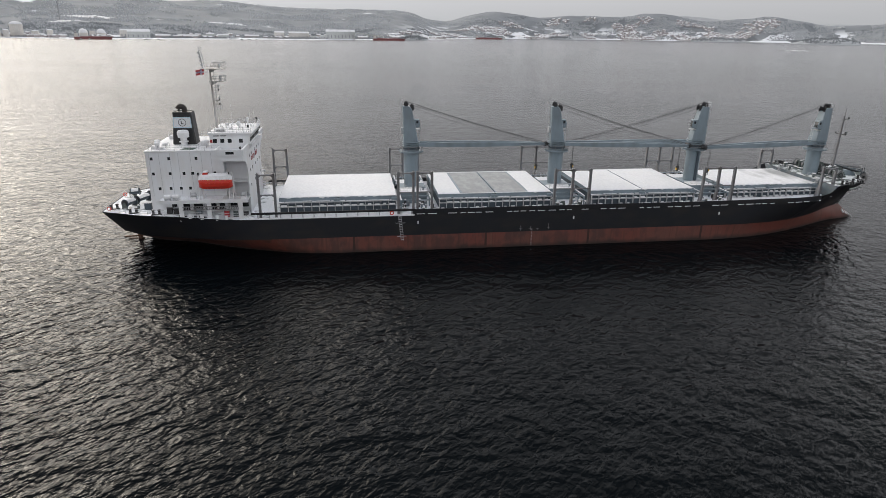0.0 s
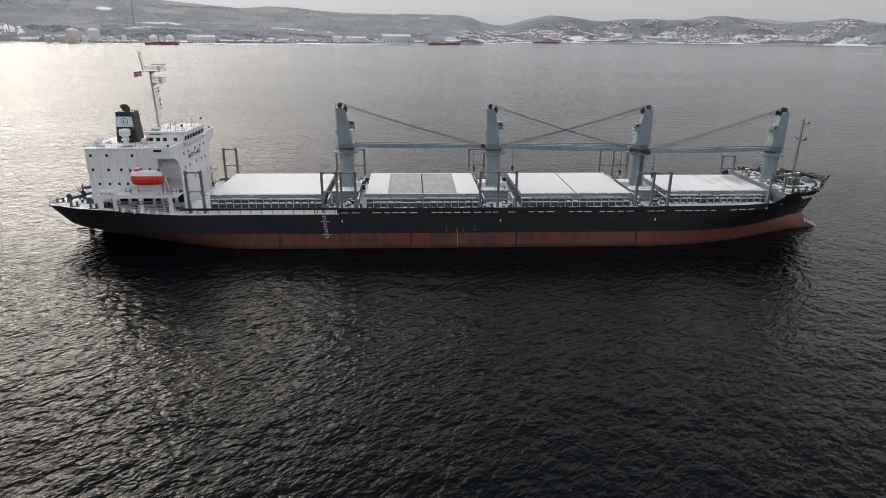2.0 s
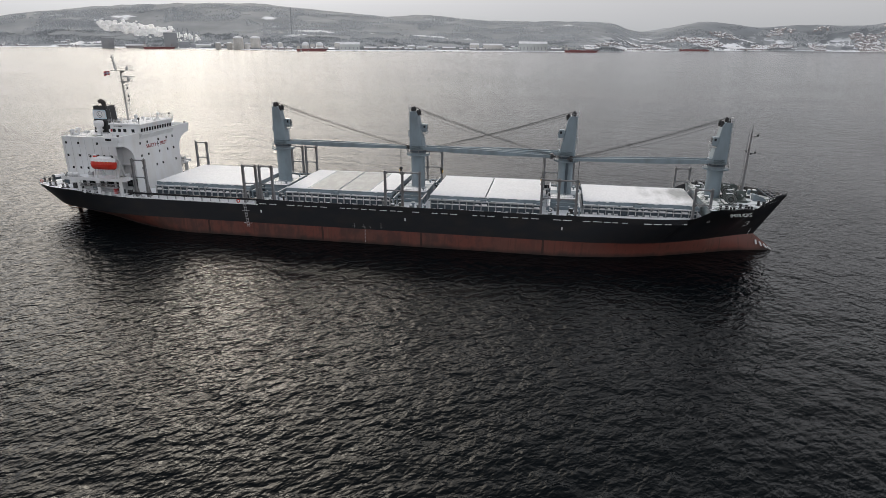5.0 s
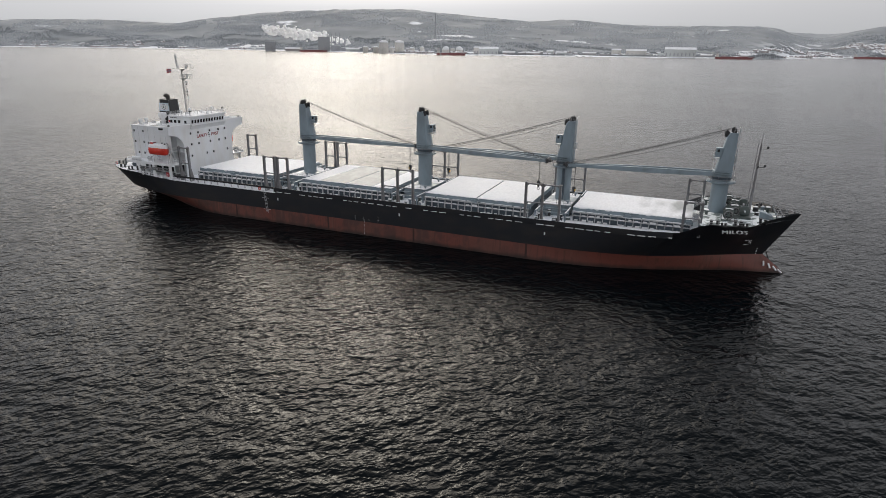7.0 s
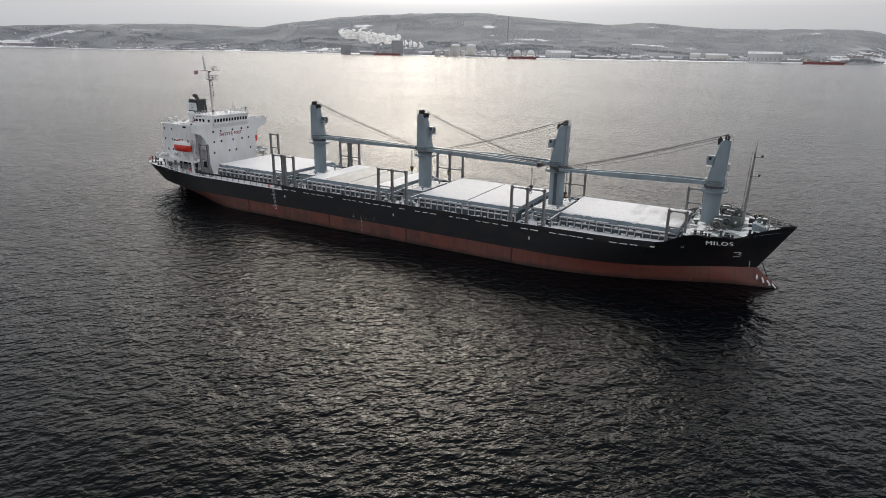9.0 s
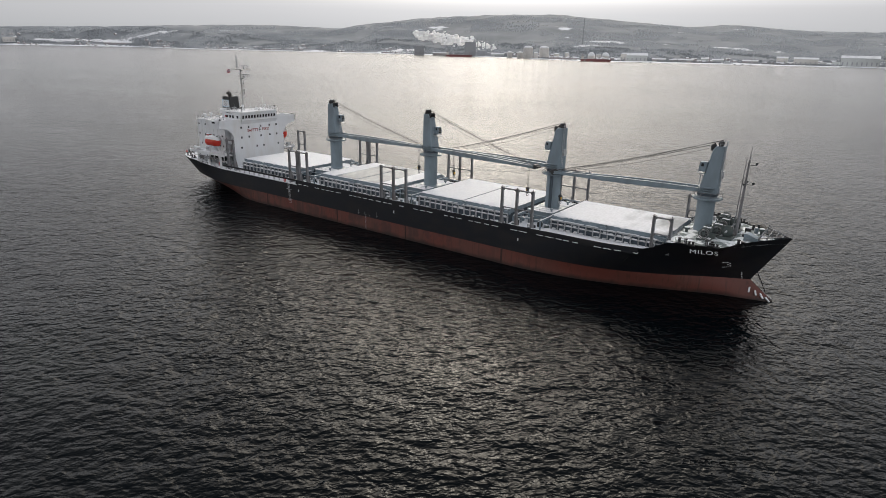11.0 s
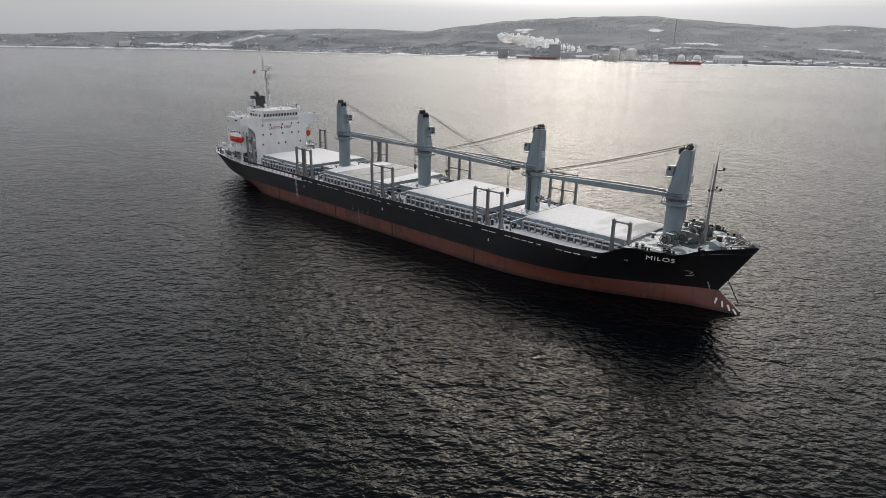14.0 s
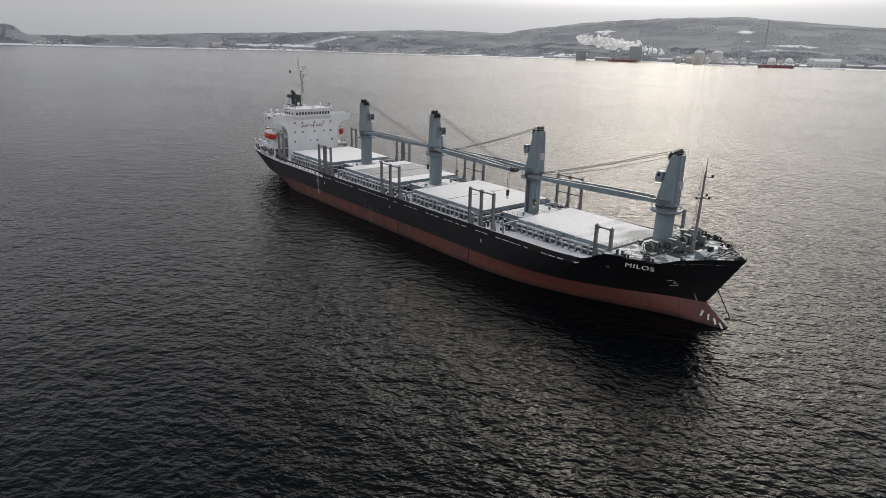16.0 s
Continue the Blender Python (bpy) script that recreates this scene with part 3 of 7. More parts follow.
BULWARK_Z = smooth_curve((57, 95, 116, 126, 136, 141.5), (8.14, 8.15, 8.18, 8.24, 8.34, 8.6))
BULWARK_H = 1.0


AFT_RIM = smooth_curve((0, 5, 12, 18, 23, 26.5), (7.55, 7.95, 7.95, 7.6, 7.15, 6.98))
BOW_RIM = smooth_curve((141.3, 142.6, 143.8, 145.6, 147.6, 154.2, 156.6, 162.7), (8.6, 8.68, 9.02, 9.92, 10.5, 10.45, 11.15, 11.3))


def rim_z(x):
    """The top of the shell plating."""
    if x < 26.5:
        return float(AFT_RIM(x))
    if x < 57:
        return 6.95
    if x < 141.3:
        return float(BULWARK_Z(x)) - BULWARK_H
    return float(BOW_RIM(x))


def deck_z(x):
    if x < 26.5:
        return rim_z(x) - 0.1
    return 7.0 if x < 57 else (float(BULWARK_Z(min(x, 141))) - BULWARK_H if x < 146.05 else 10.3)


def shell_rows(lo, hi, steps, bottom=None):
    """Rows of one side's points, from stern to stem, between two level curves; above them the sheer rises to the rim."""
    us = np.concatenate([np.linspace(0, 0.16, 26), np.linspace(0.16, 0.84, 92)[1:], np.linspace(0.84, 1, 46)[1:]])
    rows = []
    for w in steps:
        row = []
        for u in us:
            xa, xb = lo[1] + (lo[2] - lo[1]) * u, hi[1] + (hi[2] - hi[1]) * u
            x = xa + (xb - xa) * w
            flare = w ** (1.0 + 0.5 * max(0.0, (u - 0.85) / 0.15)) if bottom is None else w
            b = float(lo[0](xa)) + (float(hi[0](xb)) - float(lo[0](xa))) * flare
            top = rim_z(xb) if bottom is None else PAINT_Z
            base = PAINT_Z if bottom is None else bottom
            row.append((x, b, base + (top - base) * w))
        rows.append(row)
    return rows


def slot_z(x):
    return float(BULWARK_Z(min(x, 141.5))) - BULWARK_H


def hull_b(x, z):
    """The shell's half breadth at a place and height."""
    lo = float(PAINT_B(min(x, 157.6)))
    return lo + (float(DECK_B(x)) - lo) * min(1.0, (z - PAINT_Z) / (rim_z(x) - PAINT_Z))


def build_hull():
    ship = thing("bulk_carrier_hull", "black-topped bulk carrier hull with rust-red bottom paint, lying empty", "ship")
    D, P, W = (DECK_B, 0.0, 162.7), (PAINT_B, 2.6, 157.7), (WATER_B, 6.0, 161.7)
    P2 = (PAINT_B, 2.6, 157.7)
    low = [[(x, b * 0.97, -4.0) for x, b, z in shell_rows(W, P2, (0,), 0.0)[0]]]
    for name, rows, mat, label in (("topside_plating", shell_rows(P, D, (0, 0.2, 0.4, 0.6, 0.8, 1.0)), M["black"], "black painted side plating"), ("bottom_plating", low + shell_rows(W, P2, (0.02, 0.2, 0.45, 0.72, 1.0), 0.0), M["red"], "rust-red stained bottom plating")):
        bm = B()
        for side in (-1, 1):
            grid = [[bm.verts.new((x, side * b, z)) for x, b, z in row] for row in rows]
            for p, q in zip(grid, grid[1:]):
                for i in range(len(p) - 1):
                    bm.faces.new((p[i], p[i + 1], q[i + 1], q[i]))
            if side == -1:
                port = grid
            else:
                for i in range(len(grid) - 1):
                    bm.faces.new((port[i][0], port[i + 1][0], grid[i + 1][0], grid[i][0]))
        part(name, bm, mat, ship, label, smooth=True)
    # decks
    for name, x0, x1, mat in (("poop_deck", 0.05, 26.6, M["trodden"]), ("main_deck", 26.6, 146.0, M["trodden"]), ("forecastle_deck", 146.0, 162.0, M["slush"])):
        bm = B()
        xs = np.linspace(x0, x1, 90)
        ends = []
        for x in xs:
            z = deck_z(x) if x < 146.02 and x0 < 100 else 10.25
            b = max(0.05, hull_b(x, z) - (0.06 if x < 141 else 0.5))
            ends.append([bm.verts.new((x, s * b * k, z)) for s, k in ((-1, 1), (-1, 0.5), (1, 0.0), (1, 0.5), (1, 1))])
        for p, q in zip(ends, ends[1:]):
            for i in range(4):
                bm.faces.new((p[i], q[i], q[i + 1], p[i + 1]))
        part(name, bm, mat, ship, "steel deck under patchy trodden snow")
    bm = B()
    prism(bm, [(-hull_b(146, 7.2) + 0.4, 7.2), (hull_b(146, 7.2) - 0.4, 7.2), (hull_b(146, 10.2) - 0.3, 10.25), (0.3 - hull_b(146, 10.2), 10.25)], 145.95, 146.1, "x")
    part("forecastle_bulkhead", bm, M["deckgrey"], ship)
    # solid bulwark with freeing slots at deck level
    for side in (-1, 1):
        bm = B()
        n = 24
        xs = np.linspace(57, 142.0, n * 4 + 1)
        for a, b in zip(xs, xs[1:]):
            ya, yb = side * float(DECK_B(a)), side * float(DECK_B(b))
            za, zb = slot_z(a), slot_z(b)
            for h0, h1 in ((0.15, BULWARK_H),):
                v = [bm.verts.new(p) for p in ((a, ya, za + h0), (b, yb, zb + h0), (b, yb, zb + h1), (a, ya, za + h1), (a, ya - side * 0.16, za + h0), (b, yb - side * 0.16, zb + h0), (b, yb - side * 0.16, zb + h1), (a, ya - side * 0.16, za + h1))]
                for f in ((0, 1, 2, 3), (7, 6, 5, 4), (3, 2, 6, 7), (0, 4, 5, 1)):
                    bm.faces.new([v[i] for i in f])
        bmesh.ops.remove_doubles(bm, verts=bm.verts, dist=0.002)
        wall = part("bulwark", bm, M["black"], ship, "black bulwark with a row of freeing slots")
        rng = random.Random(5)
        x = 57.0
        while x < 141.3:
            bm = B()
            w = rng.uniform(0.3, 0.75) if rng.random() > 0.17 else rng.uniform(1.6, 3.0)
            y = float(DECK_B(x)) - 0.08
            box(bm, x, min(x + w, 141.4), side * y - 0.08, side * y + 0.08, slot_z(x) - 0.05, slot_z(x) + 0.23)
            part("slot_plate", bm, M["black"], wall)
            x += w + rng.uniform(0.9, 1.7)
        # broken strips of snow left on the bulwark's cap
        bm = B()
        x = 58.0
        while x < 140:
            w = rng.uniform(0.5, 3.2)
            if rng.random() < 0.5:
                y = side * (float(DECK_B(x)) - 0.09)
                z = slot_z(x + w / 2) + BULWARK_H
                box(bm, x, x + w, y - 0.07, y + 0.05, z - 0.03, z + rng.uniform(0.03, 0.07), 0.02)
            x += w + rng.uniform(0.3, 2.5)
        tagged(part("cap_snow", bm, M["snow"], wall), kind="stuff")
        # snow bank lying along the inside of the bulwark
        bm = B()
        for a, b in zip(xs, xs[1:]):
            ya, yb = float(DECK_B(a)) - 0.45, float(DECK_B(b)) - 0.45
            prism(bm, [(side * ya - 0.42, slot_z(a)), (side * ya + 0.42, slot_z(a)), (side * ya + 0.42 * side, slot_z(a) + 0.16), (side * ya - 0.2 * side, slot_z(a) + 0.16)] if side > 0 else [(side * ya - 0.42, slot_z(a)), (side * ya + 0.42, slot_z(a)), (side * ya + 0.2, slot_z(a) + 0.16), (side * ya - 0.42, slot_z(a) + 0.16)], a, b, "x")
        part("snow_bank", bm, M["snow"], ship, "snow drifted along the bulwark")
        # open rail beside the after hatch
        bm = B()
        box(bm, 27.5, 57.4, side * 13.0 - 0.16, side * 13.0 + 0.16, 7.85, 8.22)
        part("rail_beam", bm, M["black"], ship, "black painted rail beam")
        for i in range(15):
            bm = B()
            px = 28.6 + i * 2.0
            prism(bm, [(px, 6.9), (px + 0.18, 6.9), (px + 0.18, 7.9), (px, 7.9)], side * 12.95 - 0.09, side * 12.95 + 0.09)
            part("rail_post", bm, M["galv"], ship)
        bm = B()
        box(bm, 27.0, 57.3, side * 12.85 - 0.32, side * 12.85 + 0.30, 6.95, 7.12)
        part("ledge_snow", bm, M["snow"], ship, "snow lying on the rail ledge")
    return ship


SHIP = build_hull()


# ---- hatches ----
HATCHES = ((32.2, 54.2), (62.2, 84.9), (93.0, 115.3), (123.3, 144.8))


def snow_sheet(bm, x0, x1, y0, y1, z, seed):
    """A thin uneven sheet of snow with ragged, rounded edges."""
    nx, ny = max(4, int((x1 - x0) / 0.45)), int((y1 - y0) / 0.6)
    rows = []
    for i in range(nx + 1):
        row = []
        for k in range(ny + 1):
            x, y = x0 + (x1 - x0) * i / nx, y0 + (y1 - y0) * k / ny
            edge = min(i, nx - i, k, ny - k)
            jx = 0.16 * noise.noise(Vector((y * 0.9, seed, 1))) if i in (0, nx) else 0
            jy = 0.10 * noise.noise(Vector((x * 0.9, seed, 5))) if k in (0, ny) else 0
            h = (0.0, 0.06, 0.085)[min(edge, 2)] + 0.035 * noise.fractal(Vector((x * 0.3, y * 0.3, seed)), 1.0, 2.0, 3)
            row.append(bm.verts.new((min(max(x + jx, x0), x1 + 0.0), min(max(y + jy, y0 - 0.05), y1 + 0.05), z + h)))
        rows.append(row)
    for p, q in zip(rows, rows[1:]):
        for k in range(ny):
            bm.faces.new((p[k], q[k], q[k + 1], p[k + 1]))
    return bm


def hatch(x0, x1, bare, label, joint=True, W=9.45, lid=10.06):
    z0 = deck_z((x0 + x1) / 2)
    th = thing("cargo_hatch", label, "cargo hatch", "cargo hatches", at=((x0 + x1) / 2, 0, z0))
    L = (x1 - x0) / 2
    top = lid - z0
    ledge = top - 0.86
    bm = B()
    box(bm, -L + 0.25, L - 0.25, -W - 0.38, W + 0.38, 0, ledge - 0.02)
    part("coaming", bm, M["recess"], th, "blue-grey steel coaming")
    n = round(2 * L / 1.45)
    for side in (-1, 1):
        for k in range(2):
            bm = B()
            z = (0.62 * ledge, ledge - 0.05)[k]
            lo, hi = sorted((side * (W + 0.3), side * (W + 0.9 - 0.1 * k)))
            box(bm, -L + 0.1, L - 0.1, lo, hi, z - 0.05, z + 0.06)
            shelf = part("stiffener_shelf", bm, M["galv"], th)
            if k == 0:
                rim = random.Random(int(x0) * 3 + side)
                bm = B()
                for i in range(n):
                    xa = -L + 0.25 + i * (2 * L - 0.4) / n
                    if rim.random() < 0.8:
                        lo, hi = sorted((side * (W + rim.uniform(0.4, 0.6)), side * (W + 0.92)))
                        box(bm, xa + rim.uniform(0, 0.3), xa + rim.uniform(0.9, 1.35), lo, hi, z + 0.055, z + rim.uniform(0.1, 0.17), 0.02)
                tagged(part("rim_snow", bm, M["snow"], shelf), kind="stuff")
        for i in range(n + 1):
            x = -L + 0.2 + i * (2 * L - 0.4) / n
            bm = B()
            prism(bm, [(side * (W + 0.3), 0.0), (side * (W + 0.85), 0.0), (side * (W + 0.82), 0.8), (side * (W + 0.7), ledge), (side * (W + 0.3), ledge)], x - 0.05, x + 0.05, "x")
            part("coaming_stay", bm, M["galv"], th)
        rr = random.Random(int(x0) + side)
        x = -L
        while x < L - 0.5:
            w = rr.uniform(0.9, 4.2)
            bm = B()
            snow_sheet(bm, x, min(x + w, L), side * (W + 0.36) - 0.34, side * (W + 0.36) + 0.3, ledge + 0.02 + rr.uniform(0.0, 0.16), x + side)
            part("snow_drift", bm, M["snow"], th, smooth=True)
            x += w + rr.uniform(0.0, 0.5)
        bm = B()
        for i in range(n):
            xa = -L + 0.3 + i * (2 * L - 0.4) / n
            for zs, odds in ((0.62 * ledge + 0.065, 0.55), (0.12, 0.8)):
                if rr.random() < odds:
                    a = rr.uniform(0.0, 0.4)
                    prism(bm, [(side * (W + 0.36), zs), (side * (W + rr.uniform(0.6, 0.84)), zs), (side * (W + 0.5), zs + rr.uniform(0.06, 0.16)), (side * (W + 0.36), zs + rr.uniform(0.1, 0.3))], xa + a, xa + rr.uniform(0.7, 1.2), "x")
        if bm.faces:
            tagged(part("recess_snow", bm, M["snow"], th), kind="stuff")
        bm = B()
        lo, hi = sorted((side * (W + 0.3), side * 12.3))
        snow_sheet(bm, -L - 1.0, L + 1.0, lo, hi, 0.02, 3 + side)
        for v in bm.verts:
            limit = hull_b((x0 + x1) / 2 + v.co.x, z0 + 0.05) - 0.35
            v.co.y = max(-limit, min(limit, v.co.y))
        tagged(part("deck_snow", bm, M["snow"], th, smooth=True), kind="stuff")
    # two cover panels with a joint between them
    for a, b in ((-L, -0.09), (0.09, L)):
        bm = B()
        box(bm, a, b, -W, W, top - 0.86, top - 0.06, 0.03)
        cover = part("cover_panel", bm, M["crane"], th, "grey steel hatch cover panel")
        if bare:
            bm = B()
            lo, hi = (a + 0.04, a + 4.4) if a < -1 else (b - 4.6, b - 0.04)
            snow_sheet(bm, lo, hi, -W + 0.05, W - 0.03, top - 0.05, int(x0) + (a > 0))
            part("snow_layer", bm, M["snow"], cover, "smooth snow lying on the cover", True)
            bm = B()
            box(bm, a + 4.9 if a < -1 else a + 0.2, b - 0.2 if a < -1 else b - 5.0, -W + 0.2, W - 0.2, top - 0.07, top - 0.045)
            part("worn_plate", bm, M["panel"], cover, "wind-swept grey plate")
        elif joint:
            bm = B()
            snow_sheet(bm, a + 0.03, b - 0.03, -W + 0.03, W - 0.03, top - 0.05, int(x0) + (a > 0))
            part("snow_layer", bm, M["snow"], cover, "smooth snow lying on the cover", True)
    if not bare and not joint:
        bm = B()
        snow_sheet(bm, -L + 0.03, L - 0.03, -W + 0.03, W - 0.03, top - 0.05, int(x0))
        part("snow_layer", bm, M["snow"] if x0 < 100 else M["swept"], th, "smooth snow lying on the covers", True)
    # snow hanging over the cover edges
    for side in (-1, 1):
        bm = B()
        rows = []
        m = int(2 * L / 0.22)
        for i in range(m + 1):
            x = -L + 2 * L * i / m
            d = 0.03 + max(0.0, 0.0 + 0.30 * noise.fractal(Vector((x * 0.8, side * 3.0, x0)), 0.7, 2.0, 5))
            if bare and abs(x) < L - 4.6:
                d = 0.02
            out = 0.05 + 0.05 * noise.noise(Vector((x, 2.0, x0)))
            rows.append([bm.verts.new((x, side * y, z)) for y, z in ((W - 0.35, top - 0.04), (W - 0.06, top + 0.03), (W + out, top - 0.04), (W + out + 0.02, top - 0.04 - d * 0.6), (W + 0.01, top - 0.05 - d))])
        for p, q in zip(rows, rows[1:]):
            for k in range(4):
                bm.faces.new((p[k], q[k], q[k + 1], p[k + 1]))
        part("hanging_snow", bm, M["snow"], th, "snow hanging over the cover edge", smooth=True)
    # cleats and chain locker boxes along the cover's side
    for side in (-1, 1):
        for x in (-L * 0.02, L * 0.97):
            bm = B()
            box(bm, x - 0.75, x + 0.55, side * (W + 0.3) - 0.35, side * (W + 0.3) + 0.35, top - 1.0, top - 0.35, 0.06)
            part("drive_box", bm, M["crane"], th)
    return th


hatch(*HATCHES[0], False, "long grey cargo hatch fully covered in smooth snow", False)
hatch(*HATCHES[1], True, "grey cargo hatch with bare middle panels and snowy ends")
hatch(*HATCHES[2], False, "grey cargo hatch covered in snow with a joint across it")
hatch(*HATCHES[3], False, "foremost grey cargo hatch under thin wind-swept snow", False, 7.35, 9.97)


# ---- deck cranes ----
def deck_crane():
    th = thing("deck_crane", "blue-grey deck crane with its jib lowered level", "crane", "deck cranes")
    bm = B()
    lathe(bm, [(1.62, 0), (1.62, 0.25), (1.48, 0.4), (1.48, 6.6), (1.62, 7.3), (1.62, 7.75)], (0, 0, 9.2), 28)
    part("pedestal", bm, M["crane"], th, smooth=True)
    bm = B()
    lathe(bm, [(2.45, 16.35), (2.5, 16.4), (2.5, 16.62), (2.4, 16.66)], seg=24)
    plat = part("ring_platform", bm, M["crane"], th)
    bm = B()
    for k in range(2):
        ring(bm, (0, 0, 17.1 + 0.5 * k), 2.38, 0.035, 20, small=4)
    for i in range(10):
        a = 2 * math.pi * i / 10
        rod(bm, (2.38 * math.cos(a), 2.38 * math.sin(a), 16.6), (2.38 * math.cos(a), 2.38 * math.sin(a), 17.6), 0.03, seg=4)
    part("railing", bm, M["post"], plat)
    bm = B()
    for z in (17.55, 17.95, 18.35):
        lathe(bm, [(1.5, z), (1.82, z + 0.03), (1.82, z + 0.12), (1.5, z + 0.15)], seg=24)
    part("ring_flange", bm, M["crane"], th)
    bm = B()
    lathe(bm, [(1.55, 16.9), (1.7, 17.0), (1.7, 17.35), (1.5, 17.45)], seg=24)
    part("slewing_ring", bm, M["recess"], th)
    # tapered tower
    bm = B()
    levels = ((17.4, -1.55, 1.35, 1.3), (18.6, -1.57, 1.3, 1.3), (24.9, -1.66, 0.12, 0.95), (25.45, -1.68, -0.3, 0.93))
    rows = []
    for z, xa, xb, w in levels:
        c = 0.16
        rows.append([bm.verts.new((x, y, z)) for x, y in ((xa + c, -w), (xb - c, -w), (xb, -w + c), (xb, w - c), (xb - c, w), (xa + c, w), (xa, w - c), (xa, -w + c))])
    for p, q in zip(rows, rows[1:]):
        for i in range(8):
            bm.faces.new((p[i], p[(i + 1) % 8], q[(i + 1) % 8], q[i]))
    bm.faces.new(rows[0][::-1])
    bm.faces.new(rows[-1])
    tower = part("tower", bm, M["crane"], th)
    for z in (21.0,):
        bm = B()
        box(bm, -2.05, -1.62, -0.5, 0.5, z - 0.9, z + 0.3)
        part("equipment_box", bm, M["galv"], tower)
    bm = B()
    for y in (-0.25, 0.25):
        rod(bm, (-1.85, y + 0.7, 17.4), (-1.9, y + 0.7, 26.2), 0.035, seg=4)
    for i in range(20):
        rod(bm, (-1.87, 0.45, 17.6 + i * 0.42), (-1.87, 0.95, 17.6 + i * 0.42), 0.025, seg=4)
    part("ladder", bm, M["galv"], tower)
    bm = B()
    rail(bm, [(-1.9, -0.85, 25.45), (-1.9, 0.85, 25.45), (-0.9, 0.85, 25.45)], 0.9, 2, 0.9, 0.03)
    part("top_rail", bm, M["galv"], tower)
    # sheaves
    for x, z in ((-0.95, 25.85), (0.15, 25.25)):
        bm = B()
        for y in (-0.5, -0.17, 0.17, 0.5):
            lathe(bm, [(0.2, y - 0.1), (0.42, y - 0.07), (0.34, y), (0.42, y + 0.07), (0.2, y + 0.1)], (x, 0, z), 14, "y")
        prism(bm, [(x - 0.4, z - 0.6), (x + 0.4, z - 0.6), (x + 0.12, z + 0.55), (x - 0.1, z + 0.6)], -0.72, -0.62)
        prism(bm, [(x - 0.4, z - 0.6), (x + 0.4, z - 0.6), (x + 0.12, z + 0.55), (x - 0.1, z + 0.6)], 0.62, 0.72)
        part("sheave_block", bm, M["dark"], tower, "greasy black rope sheaves")
    # driver's cab
    bm = B()
    prism(bm, [(0.75, 21.1), (1.7, 21.1), (1.85, 21.9), (1.65, 22.75), (0.6, 22.75)], 0.25, 1.45)
    cab = part("driver_cab", bm, M["crane"], th, "small grey cab with dark windows")
    bm = B()
    prism(bm, [(1.75, 21.35), (1.88, 21.9), (1.73, 22.6), (1.67, 22.6), (1.81, 21.9), (1.68, 21.35)], 0.4, 1.3)
    box(bm, 1.1, 1.5, 0.22, 0.26, 22.0, 22.5)
    box(bm, 1.1, 1.5, 1.44, 1.48, 22.0, 22.5)
    part("cab_window", bm, M["glass"], cab)
    bm = B()
    box(bm, 0.9, 1.9, -0.3, 1.5, 20.75, 20.83)
    rail(bm, [(0.9, -0.3, 20.8), (1.9, -0.3, 20.8), (1.9, 1.5, 20.8)], 0.9, 2, 0.7, 0.03)
    for y in (-0.3, 0.2):
        rod(bm, (1.7, y, 18.0), (1.6, y, 20.8), 0.035, seg=4)
    for i in range(7):
        rod(bm, (1.68, -0.3, 18.2 + 0.4 * i), (1.68, 0.2, 18.2 + 0.4 * i), 0.025, seg=4)
    part("cab_platform", bm, M["galv"], cab)
    # twin-beam jib
    tip = 28.2
    for side in (-1, 1):
        bm = B()
        n = 12
        for i in range(n):
            t0, t1 = i / n, (i + 1) / n
            sec = []
            for t in (t0, t1):
                x = 1.35 + (tip - 1.35) * t
                y = side * (1.15 + (0.62 - 1.15) * t)
                h = 0.30 + 0.22 * math.sin(math.pi * min(1, t * 1.1 + 0.05))
                z = 17.95 - 0.35 * t
                sec.append([(x, y - 0.17, z - h), (x, y + 0.17, z - h), (x, y + 0.17, z + h * 0.85), (x, y - 0.17, z + h * 0.85)])
            v = [bm.verts.new(p) for p in sec[0] + sec[1]]
            for f in ((0, 1, 5, 4), (1, 2, 6, 5), (2, 3, 7, 6), (3, 0, 4, 7)):
                bm.faces.new([v[j] for j in f])
            if i in (0, n - 1):
                bm.faces.new(v[:4] if i == 0 else v[4:])
        bmesh.ops.remove_doubles(bm, verts=bm.verts, dist=0.001)
        part("jib_beam", bm, M["crane"], th, "long blue-grey box beam of the jib")
    for i in range(7):
        t = (i + 0.6) / 7
        x, w, z = 1.35 + (tip - 1.35) * t, 1.15 - 0.53 * t, 17.95 - 0.35 * t
        bm = B()
        rod(bm, (x, -w, z), (x, w, z), 0.16, seg=8)
        part("jib_cross_tube", bm, M["crane"], th)
    bm = B()
    lathe(bm, [(0.2, -0.8), (0.5, -0.7), (0.5, 0.7), (0.2, 0.8)], (tip, 0, 17.6), 14, "y")
    box(bm, tip - 1.6, tip + 0.9, -0.6, 0.6, 17.42, 17.75, 0.1)
    part("jib_head", bm, M["dark"], th, "black jib head with rope sheaves")
    bm = B()
    for a, za, b, reach, sag in ((-0.9, 26.35, -0.5, 0.2, 0.30), (-0.9, 26.35, 0.0, 0.3, 0.42), (-0.9, 26.35, 0.5, 0.2, 0.30), (0.3, 25.6, -0.35, 1.3, 0.20), (0.3, 25.6, 0.35, 1.3, 0.26), (0.3, 25.1, 0.0, 2.2, 0.5)):
        p, q = Vector((a, b, za)), Vector((tip - reach, b, 17.9))
        last = p
        for i in range(1, 9):
            t = i / 8
            now = p.lerp(q, t) - Vector((0, 0, sag * math.sin(math.pi * t)))
            rod(bm, last, now, 0.025, seg=5)
            last = now
    part("luffing_wire", bm, M["wire"], th, "slack black luffing wires")
